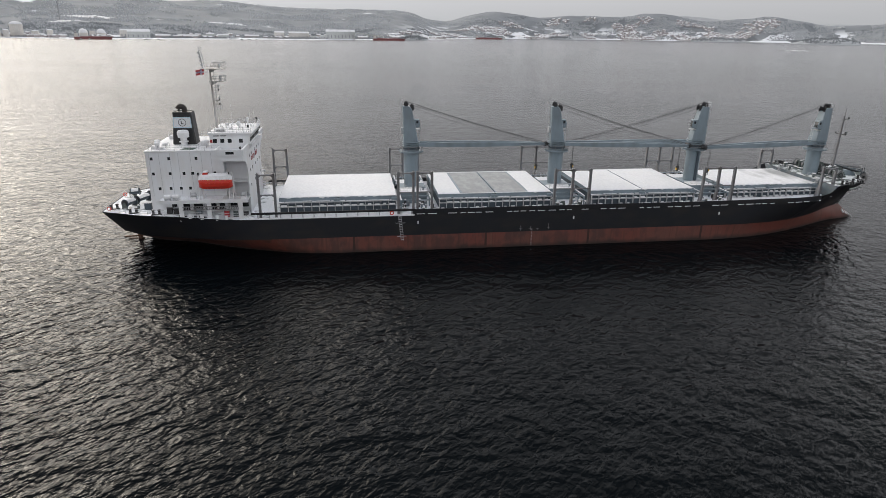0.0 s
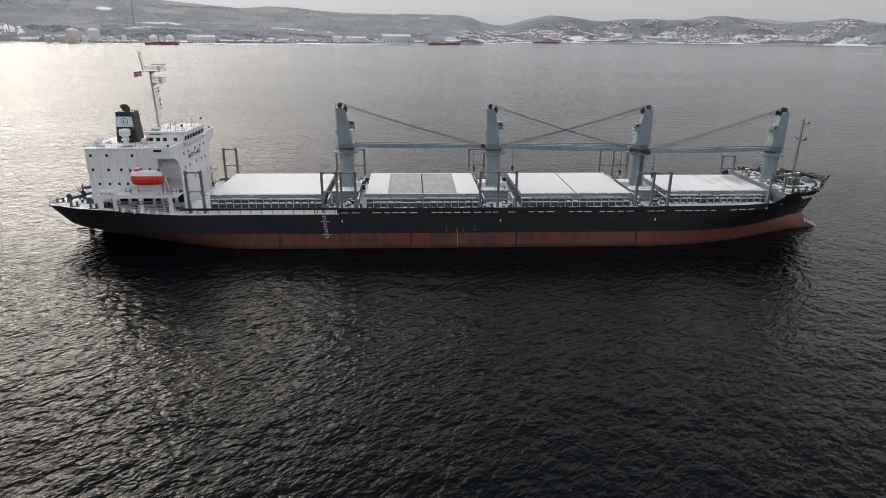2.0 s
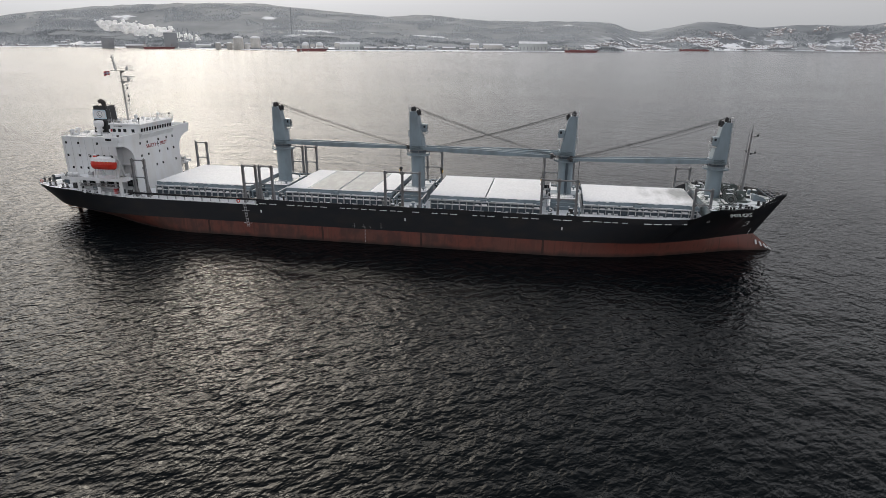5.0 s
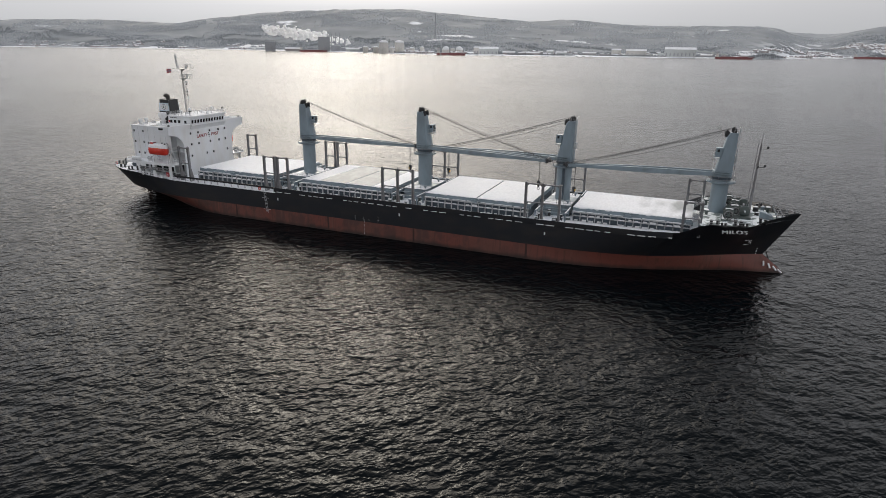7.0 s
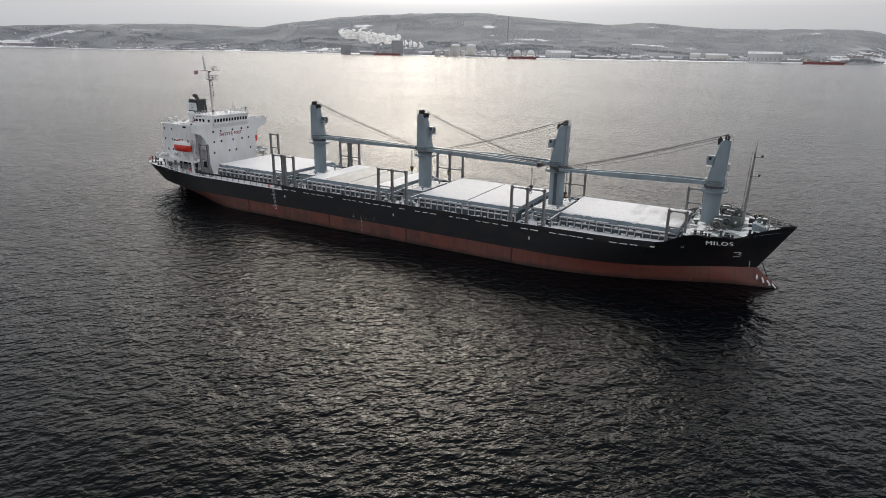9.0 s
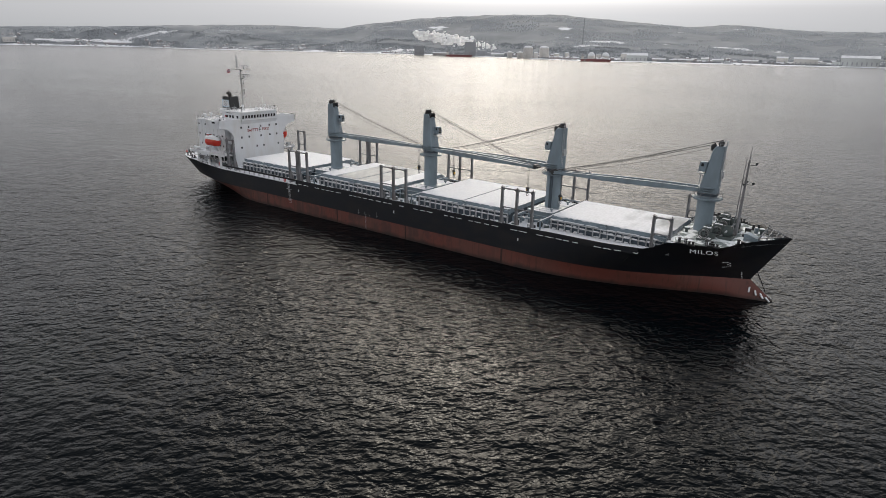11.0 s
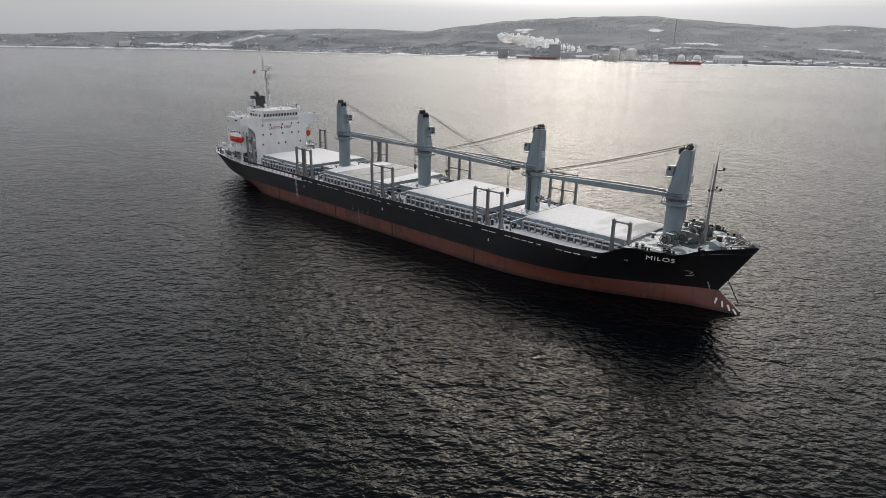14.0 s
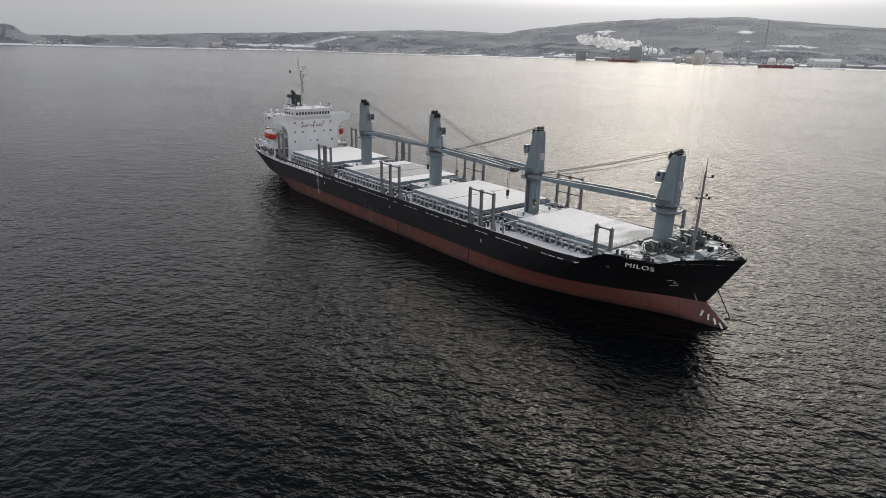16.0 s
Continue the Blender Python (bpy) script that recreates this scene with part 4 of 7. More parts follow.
    bm = B()
    for y in (-0.25, 0.25):
        rod(bm, (tip - 1.6, y, 17.5), (tip - 1.6, y * 0.6, 13.2), 0.035, seg=4)
    part("hoist_wire", bm, M["wire"], th)
    bm = B()
    lathe(bm, [(0.1, -0.2), (0.36, -0.16), (0.36, 0.16), (0.1, 0.2)], (tip - 1.6, 0, 12.9), 14, "y")
    prism(bm, [(tip - 1.92, 12.9), (tip - 1.28, 12.9), (tip - 1.45, 12.0), (tip - 1.75, 12.0)], -0.18, 0.18)
    hook = part("hook_block", bm, M["dark"], th, "black and yellow hook block")
    bm = B()
    prism(bm, [(tip - 1.93, 12.75), (tip - 1.72, 12.75), (tip - 1.78, 12.3), (tip - 1.88, 12.3)], -0.2, 0.2)
    part("stripe", bm, M["yellow"], hook)
    bm = B()
    ring(bm, (tip - 1.6, 0, 11.7), 0.26, 0.08, 10, "y", 5)
    part("hook", bm, M["galv"], hook)
    return th


crane = deck_crane()
crane.matrix_basis = pose(57.9, 0, 0.2, 0, 0, 1.6)
copy_thing(crane, pose(88.5, 0, 0, 0, 0, -5.0))
third = copy_thing(crane, pose(119.6, 0, -0.1, 0, 0, 174.3))
bm = B()
box(bm, -0.6, -0.1, 1.2, 1.75, 9.0, 16.2)
part("cable_trunk", bm, M["recess"], third, "dark upright cable trunk on the pedestal")
copy_thing(crane, pose(148.7, 0, -0.5, 0, 0, 184.5))


# ---- pillar frames for deck cargo ----
def stanchion_frame(xs, y, top, base=7.0):
    side = 1 if y > 0 else -1
    th = thing("deck_stanchion", "tall dark grey steel stanchion frame at the ship's side", "stanchion", "deck stanchions", at=(xs[0], y, base))
    h = top - base
    for i, x in enumerate(xs):
        d = x - xs[0]
        bm = B()
        box(bm, d - 0.20, d + 0.20, -0.07, 0.07, 0, h)
        box(bm, d - 0.22, d - 0.15, -0.24, 0.24, 0, h)
        box(bm, d + 0.15, d + 0.22, -0.24, 0.24, 0, h)
        part("post", bm, M["post"], th)
        bm = B()
        prism(bm, [(-side * 0.2, 0), (-side * 1.1, 0), (-side * 0.3, 3.2), (-side * 0.2, 3.2)], d - 0.12, d + 0.12, "x")
        part("foot_bracket", bm, M["post"], th)
        bm = B()
        box(bm, d - 0.28, d + 0.28, -0.28, 0.28, h, h + 0.05)
        rod(bm, (d, 0, h), (d, 0, h + 0.3), 0.12, 0.05, 6)
        part("cap", bm, M["post"], th)
    for a, b in zip(xs, xs[1:]):
        for z, t in ((h - 0.22, 0.2), (h * 0.52, 0.16)):
            bm = B()
            rod(bm, (a - xs[0] + 0.2, 0, z), (b - xs[0] - 0.2, 0, z), t * 0.75, seg=8)
            for e, s in ((a - xs[0] + 0.2, 1), (b - xs[0] - 0.2, -1)):
                prism(bm, [(e, z), (e + s * 0.5, z), (e, z - 0.5)] if s > 0 else [(e, z), (e, z - 0.5), (e + s * 0.5, z)], -0.05, 0.05)
            part("cross_bar", bm, M["post"], th)
    return th


for side in (-1, 1):
    for xs, y, top in (((29.1, 31.9), 12.3, 15.2), ((54.3, 57.1), 12.4, 15.1), ((57.9, 60.6), 12.4, 15.1), ((84.5, 88.0, 91.5), 12.5, 15.15), ((115.2, 118.4, 121.7), 12.5, 15.0), ((143.3, 146.2), 10.3, 13.9)):
        stanchion_frame(xs, side * y, top, 7.1 if xs[0] < 140 else 7.6)


# ---- deckhouses between the hatches ----
def mast_house(x):
    th = thing("mast_house", "blue-grey deckhouse under a crane with snow on its roof", "deckhouse", "mast houses", at=(x, 0, 7.15))
    bm = B()
    box(bm, -2.6, 2.6, -5.2, 5.2, 0, 2.25)
    wall = part("wall", bm, M["crane"], th)
    bm = B()
    box(bm, -2.8, 2.8, -5.4, 5.4, 2.25, 2.4)
    part("roof", bm, M["crane"], th)
    for c, d in ((-5.35, -1.9), (1.9, 5.35)):
        bm = B()
        snow_sheet(bm, -2.75, 2.75, c, d, 2.4, 2)
        part("roof_snow", bm, M["snow"], th, smooth=True)
    for y in (-3.6, 3.6):
        for e in (-1, 1):
            part("door", box(B(), e * 2.6 - 0.05, e * 2.6 + 0.05, y - 0.4, y + 0.4, 0.25, 2.0), M["galv"], th)
    for y in (-4.3, 3.1):
        for xx in (2.0,):
            bm = B()
            lathe(bm, [(0.16, 0), (0.16, 0.35), (0.34, 0.45), (0.34, 0.65), (0.2, 0.72)], (xx, y, 2.4), 12)
            v = part("vent", bm, M["crane"], th)
    for y in (-5.3, 5.3):
        bm = B()
        rail(bm, [(-2.7, y, 2.4), (2.7, y, 2.4)], 1.0, 3, 1.3, 0.035)
        part("railing", bm, M["galv"], th)
    # goal-post frames and small machines on deck beside the house
    for side in (-1, 1):
        for xx in (-2.9, 2.9):
            bm = B()
            beam(bm, (xx, side * 5.2, 1.95), (xx, side * 10.6, 1.95), 0.28, 0.3)
            for y in (7.4, 10.5):
                beam(bm, (xx, side * y, 0), (xx, side * y, 1.9), 0.24, 0.24)
            f = part("pipe_frame", bm, M["crane"], th)
            bm = B()
            beam(bm, (xx, side * 5.4, 2.13), (xx, side * 10.5, 2.13), 0.22, 0.08)
            part("frame_snow", bm, M["snow"], f)
        for yy in (6.6, 9.6):
            bm = B()
            beam(bm, (-2.9, side * yy, 1.8), (2.9, side * yy, 1.8), 0.2, 0.2)
            part("pipe_frame", bm, M["crane"], th)
        rr = random.Random(int(x) + side)
        for k in range(16):
            px, py, w = rr.uniform(-3.6, 3.6), side * rr.uniform(5.9, 11.6), rr.uniform(0.15, 0.5)
            bm = B()
            h = rr.uniform(0.5, 1.3)
            if rr.random() < 0.5:
                box(bm, px - w, px + w, py - w * 0.7, py + w * 0.7, 0, h, 0.04)
            else:
                lathe(bm, [(w * 0.6, 0), (w * 0.6, h * 0.7), (w * 0.9, h * 0.8), (w * 0.5, h)], (px, py, 0), 10)
            g = part("deck_machine", bm, M[rr.choice(("crane", "deckgrey", "green", "dark", "dark", "recess"))], th)
            bm = B()
            box(bm, px - w * 0.9, px + w * 0.9, py - w * 0.6, py + w * 0.6, h - 0.02, h + 0.14, 0.1)
            part("snow_cap", bm, M["snow"], g)
        bm = B()
        for k in range(9):
            rod(bm, (-3.4, side * 5.6, 0.25 + 0.3 * k), (-3.4, side * 6.1, 0.25 + 0.3 * k), 0.025, seg=4)
        for yy in (5.6, 6.1):
            rod(bm, (-3.4, side * yy, 0), (-3.4, side * yy, 2.9), 0.035, seg=4)
        part("ladder", bm, M["galv"], th)
    return th


for x in (57.9, 88.5, 119.6):
    mast_house(x)


# ---- accommodation block ----
def window(parent, x, y, z, axis, w=0.47, h=0.53):
    """A small square port with a raised frame, on a wall facing along axis."""
    bm = B()
    o = 0.05
    if axis == "x":
        box(bm, x - 0.02, x + o, y - w / 2 - 0.07, y + w / 2 + 0.07, z - h / 2 - 0.07, z + h / 2 + 0.07)
    else:
        s = math.copysign(1, y)
        box(bm, x - w / 2 - 0.07, x + w / 2 + 0.07, min(y - s * 0.02, y + s * o), max(y - s * 0.02, y + s * o), z - h / 2 - 0.07, z + h / 2 + 0.07)
    fr = part("window", bm, M["white"], parent)
    bm = B()
    o = 0.065
    if axis == "x":
        box(bm, x, x + o, y - w / 2, y + w / 2, z - h / 2, z + h / 2)
    else:
        box(bm, x - w / 2, x + w / 2, min(y, y + s * o), max(y, y + s * o), z - h / 2, z + h / 2)
    part("pane", bm, M["glass"], fr)


def lettering(text, size, m, mat, parent, name="lettering", depth=0.02, label="", bold=0.0, spacing=1.0):
    cu = bpy.data.curves.new(name, "FONT")
    cu.body, cu.size, cu.extrude, cu.align_x, cu.align_y, cu.offset, cu.space_character = text, size, depth, "CENTER", "CENTER", bold, spacing
    tmp = bpy.data.objects.new("tmp", cu)
    scene.collection.objects.link(tmp)
    me = bpy.data.meshes.new_from_object(tmp.evaluated_get(bpy.context.evaluated_depsgraph_get()))
    bpy.data.objects.remove(tmp)
    me.materials.clear()
    me.materials.append(mat)
    ob = new(name, me)
    ob.parent = parent
    ob.matrix_basis = m
    if label:
        ob["label"] = label
    return ob


def build_house():
    th = thing("accommodation_block", "white ship superstructure with bridge wings and small dark windows", "superstructure", at=(0, 0, 0))
    z0, top = 6.9, 18.65
    bm = B()
    box(bm, 9.3, 22.6, -8.0, 8.0, z0, top)
    part("side_wall", bm, M["white"], th)
    bm = B()
    box(bm, 22.6, 26.8, -6.6, 6.6, z0, top)
    part("inner_wall", bm, M["white"], th)
    # front wall, flaring out under the wings
    arc = [(8.45 + 4.5 * (1 - math.cos(a)), 14.4 + 3.3 * math.sin(a)) for a in [math.pi / 2 * i / 8 for i in range(9)]]
    half = [(8.45, z0)] + arc + [(12.95, 18.3), (12.95, 18.75)]
    outline = half + [(-y, z) for y, z in half[::-1]]
    bm = B()
    prism(bm, outline, 26.8, 27.0, "x")
    part("front_wall", bm, M["white"], th, "tall flat white bridge front")
    # web under each wing along the house side
    for s in (-1, 1):
        bm = B()
        prism(bm, [(s * 8.0, 17.3), (s * 12.9, 17.75), (s * 12.9, 18.6), (s * 8.0, 18.6)], 22.55, 22.75, "x")
        part("wing_web", bm, M["white"], th)
        bm = B()
        box(bm, 22.6, 26.8, s * 12.85 - 0.06, s * 12.85 + 0.06, 17.7, 18.65)
        part("wing_side_web", bm, M["white"], th)
        for z in (13.15, 10.42):
            bm = B()
            box(bm, 22.6, 26.8, min(s * 6.6, s * 8.8), max(s * 6.6, s * 8.8), z - 0.12, z)
            part("gallery_deck", bm, M["white"], th)
        bm = B()
        rail(bm, [(22.7, s * 8.7, 13.15), (26.8, s * 8.7, 13.15)], 1.0, 3, 1.0, 0.03)
        part("gallery_rail", bm, M["white"], th)
    # bridge deck and wing bulwarks
    bm = B()
    box(bm, 22.4, 27.1, -13.0, 13.0, top, top + 0.14)
    part("bridge_deck", bm, M["white"], th)
    bm = B()
    box(bm, 9.15, 22.4, -8.15, 8.15, top, top + 0.12)
    part("house_roof", bm, M["white"], th)
    bm = B()
    box(bm, 9.5, 22.2, -7.9, 7.9, top + 0.11, top + 0.19, 0.1)
    part("roof_snow", bm, M["snow"], th, "thin snow on the roof")
    for s in (-1, 1):
        bm = B()
        lo, hi = sorted((s * 6.0, s * 13.0))
        box(bm, 26.95, 27.15, lo, hi, top + 0.05, 19.72)
        lo, hi = sorted((s * 12.88, s * 13.05))
        box(bm, 22.4, 27.15, lo, hi, top + 0.05, 19.72)
        lo, hi = sorted((s * 8.6, s * 13.0))
        box(bm, 22.35, 22.5, lo, hi, top + 0.05, 19.72)
        wing = part("wing_bulwark", bm, M["white"], th)
        bm = B()
        lo, hi = sorted((s * 12.9, s * 13.07))
        box(bm, 24.2, 25.6, lo, hi, 18.95, 19.4)
        part("wing_opening", bm, M["glass"], wing)
        bm = B()
        lo, hi = sorted((s * 6.0, s * 13.05))
        box(bm, 26.9, 27.2, lo, hi, 19.72, 19.78)
        part("wing_cap", bm, M["snow"], wing)
    # wheelhouse
    bm = B()
    prism(bm, [(20.3, top + 0.1), (27.1, top + 0.1), (27.55, 21.35), (20.3, 21.35)], -6.0, 6.0)
    wh = part("wheelhouse", bm, M["white"], th)
    bm = B()
    box(bm, 20.0, 27.8, -6.2, 6.2, 21.35, 21.58)
    roof = part("wheelhouse_roof", bm, M["white"], th)
    bm = B()
    box(bm, 20.1, 27.65, -6.05, 6.05, 21.57, 21.66, 0.08)
    part("roof_snow", bm, M["snow"], th)
    bm = B()
    prism(bm, [(27.0, 18.3), (27.75, 19.35), (27.75, 19.5), (27.0, 19.5)], -6.0, 6.0)
    part("front_skirt", bm, M["white"], th)
    for i in range(12):
        y = -5.3 + i * 0.96
        bm = B()
        prism(bm, [(27.32, 19.85), (27.45, 20.65), (27.53, 20.65), (27.4, 19.85)], y - 0.25, y + 0.25)
        part("bridge_window", bm, M["glass"], wh)
    for s in (-1, 1):
        for x in (21.2, 22.5, 23.8, 25.8):
            bm = B()
            lo, hi = sorted((s * 5.98, s * 6.05))
            box(bm, x - 0.35, x + 0.35, lo, hi, 19.8, 20.5)
            part("bridge_window", bm, M["glass"], wh)
        for pts in ([(20.1, s * 6.1, 21.6), (27.7, s * 6.1, 21.6)], [(9.3, s * 8.0, top + 0.1), (22.2, s * 8.0, top + 0.1)]):
            bm = B()
            rail(bm, pts, 0.95, 3, 1.3, 0.03)
            part("roof_rail", bm, M["galv"], th)
    bm = B()
    rail(bm, [(27.8, -6.2, 21.6), (27.8, 6.2, 21.6)], 0.95, 3, 1.3, 0.03)
    part("roof_rail", bm, M["white"], th)
    # side windows, three decks
    for s in (-1, 1):
        for z, xs in ((17.4, (10.3, 13.3, 18.0, 22.0)), (14.65, (10.3, 13.2, 15.6, 17.1, 19.3, 21.0)), (11.9, (11.1, 13.0, 14.8, 16.4, 19.6, 21.2))):
            for x in xs:
                window(th, x, s * 8.0, z, "y")
        for x in (9.9, 11.6, 13.5, 14.9, 17.0, 18.9, 20.6):
            bm = B()
            lo, hi = sorted((s * 7.99, s * 8.025))
            box(bm, x - 0.03, x + 0.03, lo, hi, 10.5, 18.4)
            part("plate_seam", bm, M["galv"], th)
        # dark openings under the boat deck, enlarged to paint in the passage's shade
        for x, w in ((13.2, 0.9), (15.2, 1.5), (17.4, 1.6), (19.7, 1.9), (21.7, 1.0), (23.6, 1.4), (25.6, 1.2)):
            window(th, x, s * (8.0 if x < 22.5 else 6.6), 8.6, "y", w, 1.7)
        for i in range(7):
            window(th, 15.2 + i * 0.85, s * 12.35, 7.75 - 0.05 * i, "y", 0.6, 0.55)
    for x, w in ((21.5, 1.0), (22.7, 1.1)):
        bm = B()
        box(bm, x - w / 2, x + w / 2, -6.03, -6.0, 21.0, 21.14)
        part("call_sign_bars", bm, M["dark"], th)
    bm = B()
    box(bm, 21.5, 23.3, -6.22, -6.16, 21.78, 22.28)
    board = part("name_board", bm, M["white"], th, "white board with the ship's name")
    lettering("MILOS", 0.46, Matrix.Translation((22.4, -6.225, 22.03)) @ Matrix.Rotation(radians(90), 4, "X"), M["dark"], board, spacing=1.1)
    bm = B()
    box(bm, 20.25, 20.3, -5.6, -4.9, 19.9, 20.5)
    box(bm, 20.35, 20.75, -6.09, -6.0, 19.85, 20.4)
    part("lifebuoy_case", bm, M["redpaint"], th)
    # front windows
    for z, ys in ((17.45, (-6.0, -3.5, 0.5, 3.6, 6.0)), (14.75, (-6.0, -3.55, 0.45, 3.6, 6.0)), (11.95, (-6.2, -1.1, 1.25, 6.4))):
        for y in ys:
            window(th, 27.0, y, z, "x")
    text = Matrix.Rotation(radians(90), 4, "Z") @ Matrix.Rotation(radians(90), 4, "X")
    lettering("SAFETY", 1.12, Matrix.Translation((27.02, -2.15, 16.42)) @ text, M["signred"], th, label="faded red painted warning lettering", bold=0.012)
    lettering("FIRST", 1.12, Matrix.Translation((27.02, 2.35, 16.42)) @ text, M["signred"], th, label="faded red painted warning lettering", bold=0.012)
    bm = B()
    box(bm, 27.0, 27.03, 0.12, 0.28, 15.75, 17.1)
    box(bm, 27.0, 27.03, -0.2, 0.6, 16.35, 16.55)
    part("cross_mark", bm, M["dark"], th)
    # boat decks along both sides
    for s in (-1, 1):
        bm = B()
        lo, hi = sorted((s * 8.0, s * 12.5))
        box(bm, 11.5, 27.0, lo, hi, 10.2, 10.42)
        bd = part("boat_deck", bm, M["white"], th)
        bm = B()
        lo, hi = sorted((s * 8.15, s * 12.2))
        snow_sheet(bm, 11.7, 22.4, lo, hi, 10.42, 7 + s)
        part("deck_snow", bm, M["trodden"], bd, "trodden snow on the boat deck", True)
        bm = B()
        lo, hi = sorted((s * 12.35, s * 12.55))
        box(bm, 11.4, 27.1, lo, hi, 10.12, 10.75)
        part("deck_coaming", bm, M["white"], bd)
        bm = B()
        rail(bm, [(11.6, s * 12.4, 10.6), (17.0, s * 12.4, 10.6)], 0.9, 3, 1.2, 0.03)
        rail(bm, [(24.6, s * 12.4, 10.6), (26.9, s * 12.4, 10.6)], 0.9, 3, 1.2, 0.03)
        part("boat_deck_rail", bm, M["white"], bd)
        for x in (15.5, 20.3, 25.7):
            bm = B()
            box(bm, x - 0.4, x + 0.4, s * 12.4 - 0.12, s * 12.4 + 0.12, 6.9, 10.2)
            part("pillar", bm, M["white"], th)
        # stowed gangway under the boat deck
        bm = B()
        for z in (8.95, 9.55):
            box(bm, 15.8, 25.4, s * 12.65 - 0.05, s * 12.65 + 0.05, z - 0.06, z + 0.06)
        for i in range(33):
            x = 15.9 + i * 0.295
            box(bm, x - 0.04, x + 0.04, s * 12.65 - 0.04, s * 12.65 + 0.04, 8.95, 9.55)
        part("gangway", bm, M["post"], th, "grey gangway stowed flat along the side")
        bm = B()
        rail(bm, [(15.5, s * 12.6, 7.7), (21.0, s * 12.7, 7.3), (27.0, s * 12.7, 7.0)], 1.0, 3, 1.5, 0.03)
        part("side_rail", bm, M["white"], th)
        # chamfered corners of the recess under the wing
        for xa, xb in ((22.6, 23.9), (26.8, 25.6)):
            bm = B()
            lo, hi = sorted((s * 7.92, s * 8.0))
            prism(bm, [(xa, 17.5), (xb, 17.5), (xa, 16.3)], lo, hi)
            part("recess_corner", bm, M["white"], th)
        bm = B()
        lo, hi = sorted((s * 6.6, s * 8.3))
        box(bm, 22.62, 22.75, lo, hi, 10.42, 17.6)
        part("recess_end", bm, M["white"], th)
        # sloped screen at the fore end
        bm = B()
        prism(bm, [(26.0, 7.2), (28.4, 7.9), (27.6, 7.9), (26.0, 7.5)], s * 12.6 - 0.05, s * 12.6 + 0.05)
        part("screen", bm, M["white"], th)
    return th


HOUSE = build_house()


# ---- lifeboats ----
def lifeboat():
    th = thing("lifeboat", "enclosed orange lifeboat with snow on its canopy, hung in white davits", "lifeboat", "lifeboats")
    n = 18

    def plan(t):
        """Beam and rise of the ends along the boat."""
        e = abs(2 * t - 1)
        return -3.4 + 6.8 * t, max(0.06, (1 - e ** 5) ** 0.6), e

    def rings(prof, lift, ends):
        rows = []
        for i in range(n + 1):
            x, f, e = plan(i / n)
            rows.append([(x, y * f, z + lift * e ** 4 - ends * max(0.0, e - 0.72) ** 1.5 * (z - 0.95)) for y, z in prof])
        return rows

    def skin(rows):
        bm = B()
        vs = [[bm.verts.new(p) for p in row] for row in rows]
        for p, q in zip(vs, vs[1:]):
            for i in range(len(p) - 1):
                bm.faces.new((p[i], p[i + 1], q[i + 1], q[i]))
        for cap in (vs[0], vs[-1][::-1]):
            bm.faces.new(cap)
        return bm
    part("hull", skin(rings([(-1.2, 0.95), (-1.18, 0.5), (-0.85, 0.1), (0, -0.1), (0.85, 0.1), (1.18, 0.5), (1.2, 0.95)], 0.12, 1.2)), M["orange"], th, "orange hull", smooth=True)
    part("canopy", skin(rings([(-1.1, 0.97), (-1.04, 1.55), (-0.8, 1.95), (0, 2.05), (0.8, 1.95), (1.04, 1.55), (1.1, 0.97)], 0.0, 2.6)), M["orange"], th, "orange enclosed canopy", smooth=True)
    part("snow_cap", skin(rings([(-1.07, 1.5), (-0.93, 2.0), (-0.35, 2.27), (0.35, 2.27), (0.93, 2.0), (1.07, 1.5)], 0.0, 2.5)), M["snow"], th, "snow lying on the canopy", smooth=True)
    bm = B()
    for s in (-1, 1):
        for i in range(n):
            (xa, fa, ea), (xb, fb, eb) = plan(i / n), plan((i + 1) / n)
            beam(bm, (xa, s * 1.2 * fa, 0.96 + 0.12 * ea ** 4), (xb, s * 1.2 * fb, 0.96 + 0.12 * eb ** 4), 0.09, 0.12)
    part("gunwale_fender", bm, M["orange"], th, "dark orange gunwale fender")
    bm = B()
    prism(bm, [(-2.5, 1.9), (-1.2, 1.9), (-1.35, 2.5), (-2.2, 2.55)], -0.5, 0.5)
    tower = part("steering_cupola", bm, M["orange"], th)
    bm = B()
    box(bm, -2.25, -1.3, -0.52, 0.52, 2.5, 2.66, 0.1)
    part("cupola_snow", bm, M["snow"], tower)
    bm = B()
    box(bm, -1.36, -1.24, -0.4, 0.4, 2.15, 2.42)
    part("cupola_window", bm, M["glass"], tower)
    for s in (-1, 1):
        for x in (-1.2, 0.0, 1.2, 2.2):
            bm = B()
            lo, hi = sorted((s * 1.0, s * 1.1))
            box(bm, x - 0.1, x + 0.1, lo, hi, 1.4, 1.5)
            part("side_port", bm, M["yellow"], th)
    return th


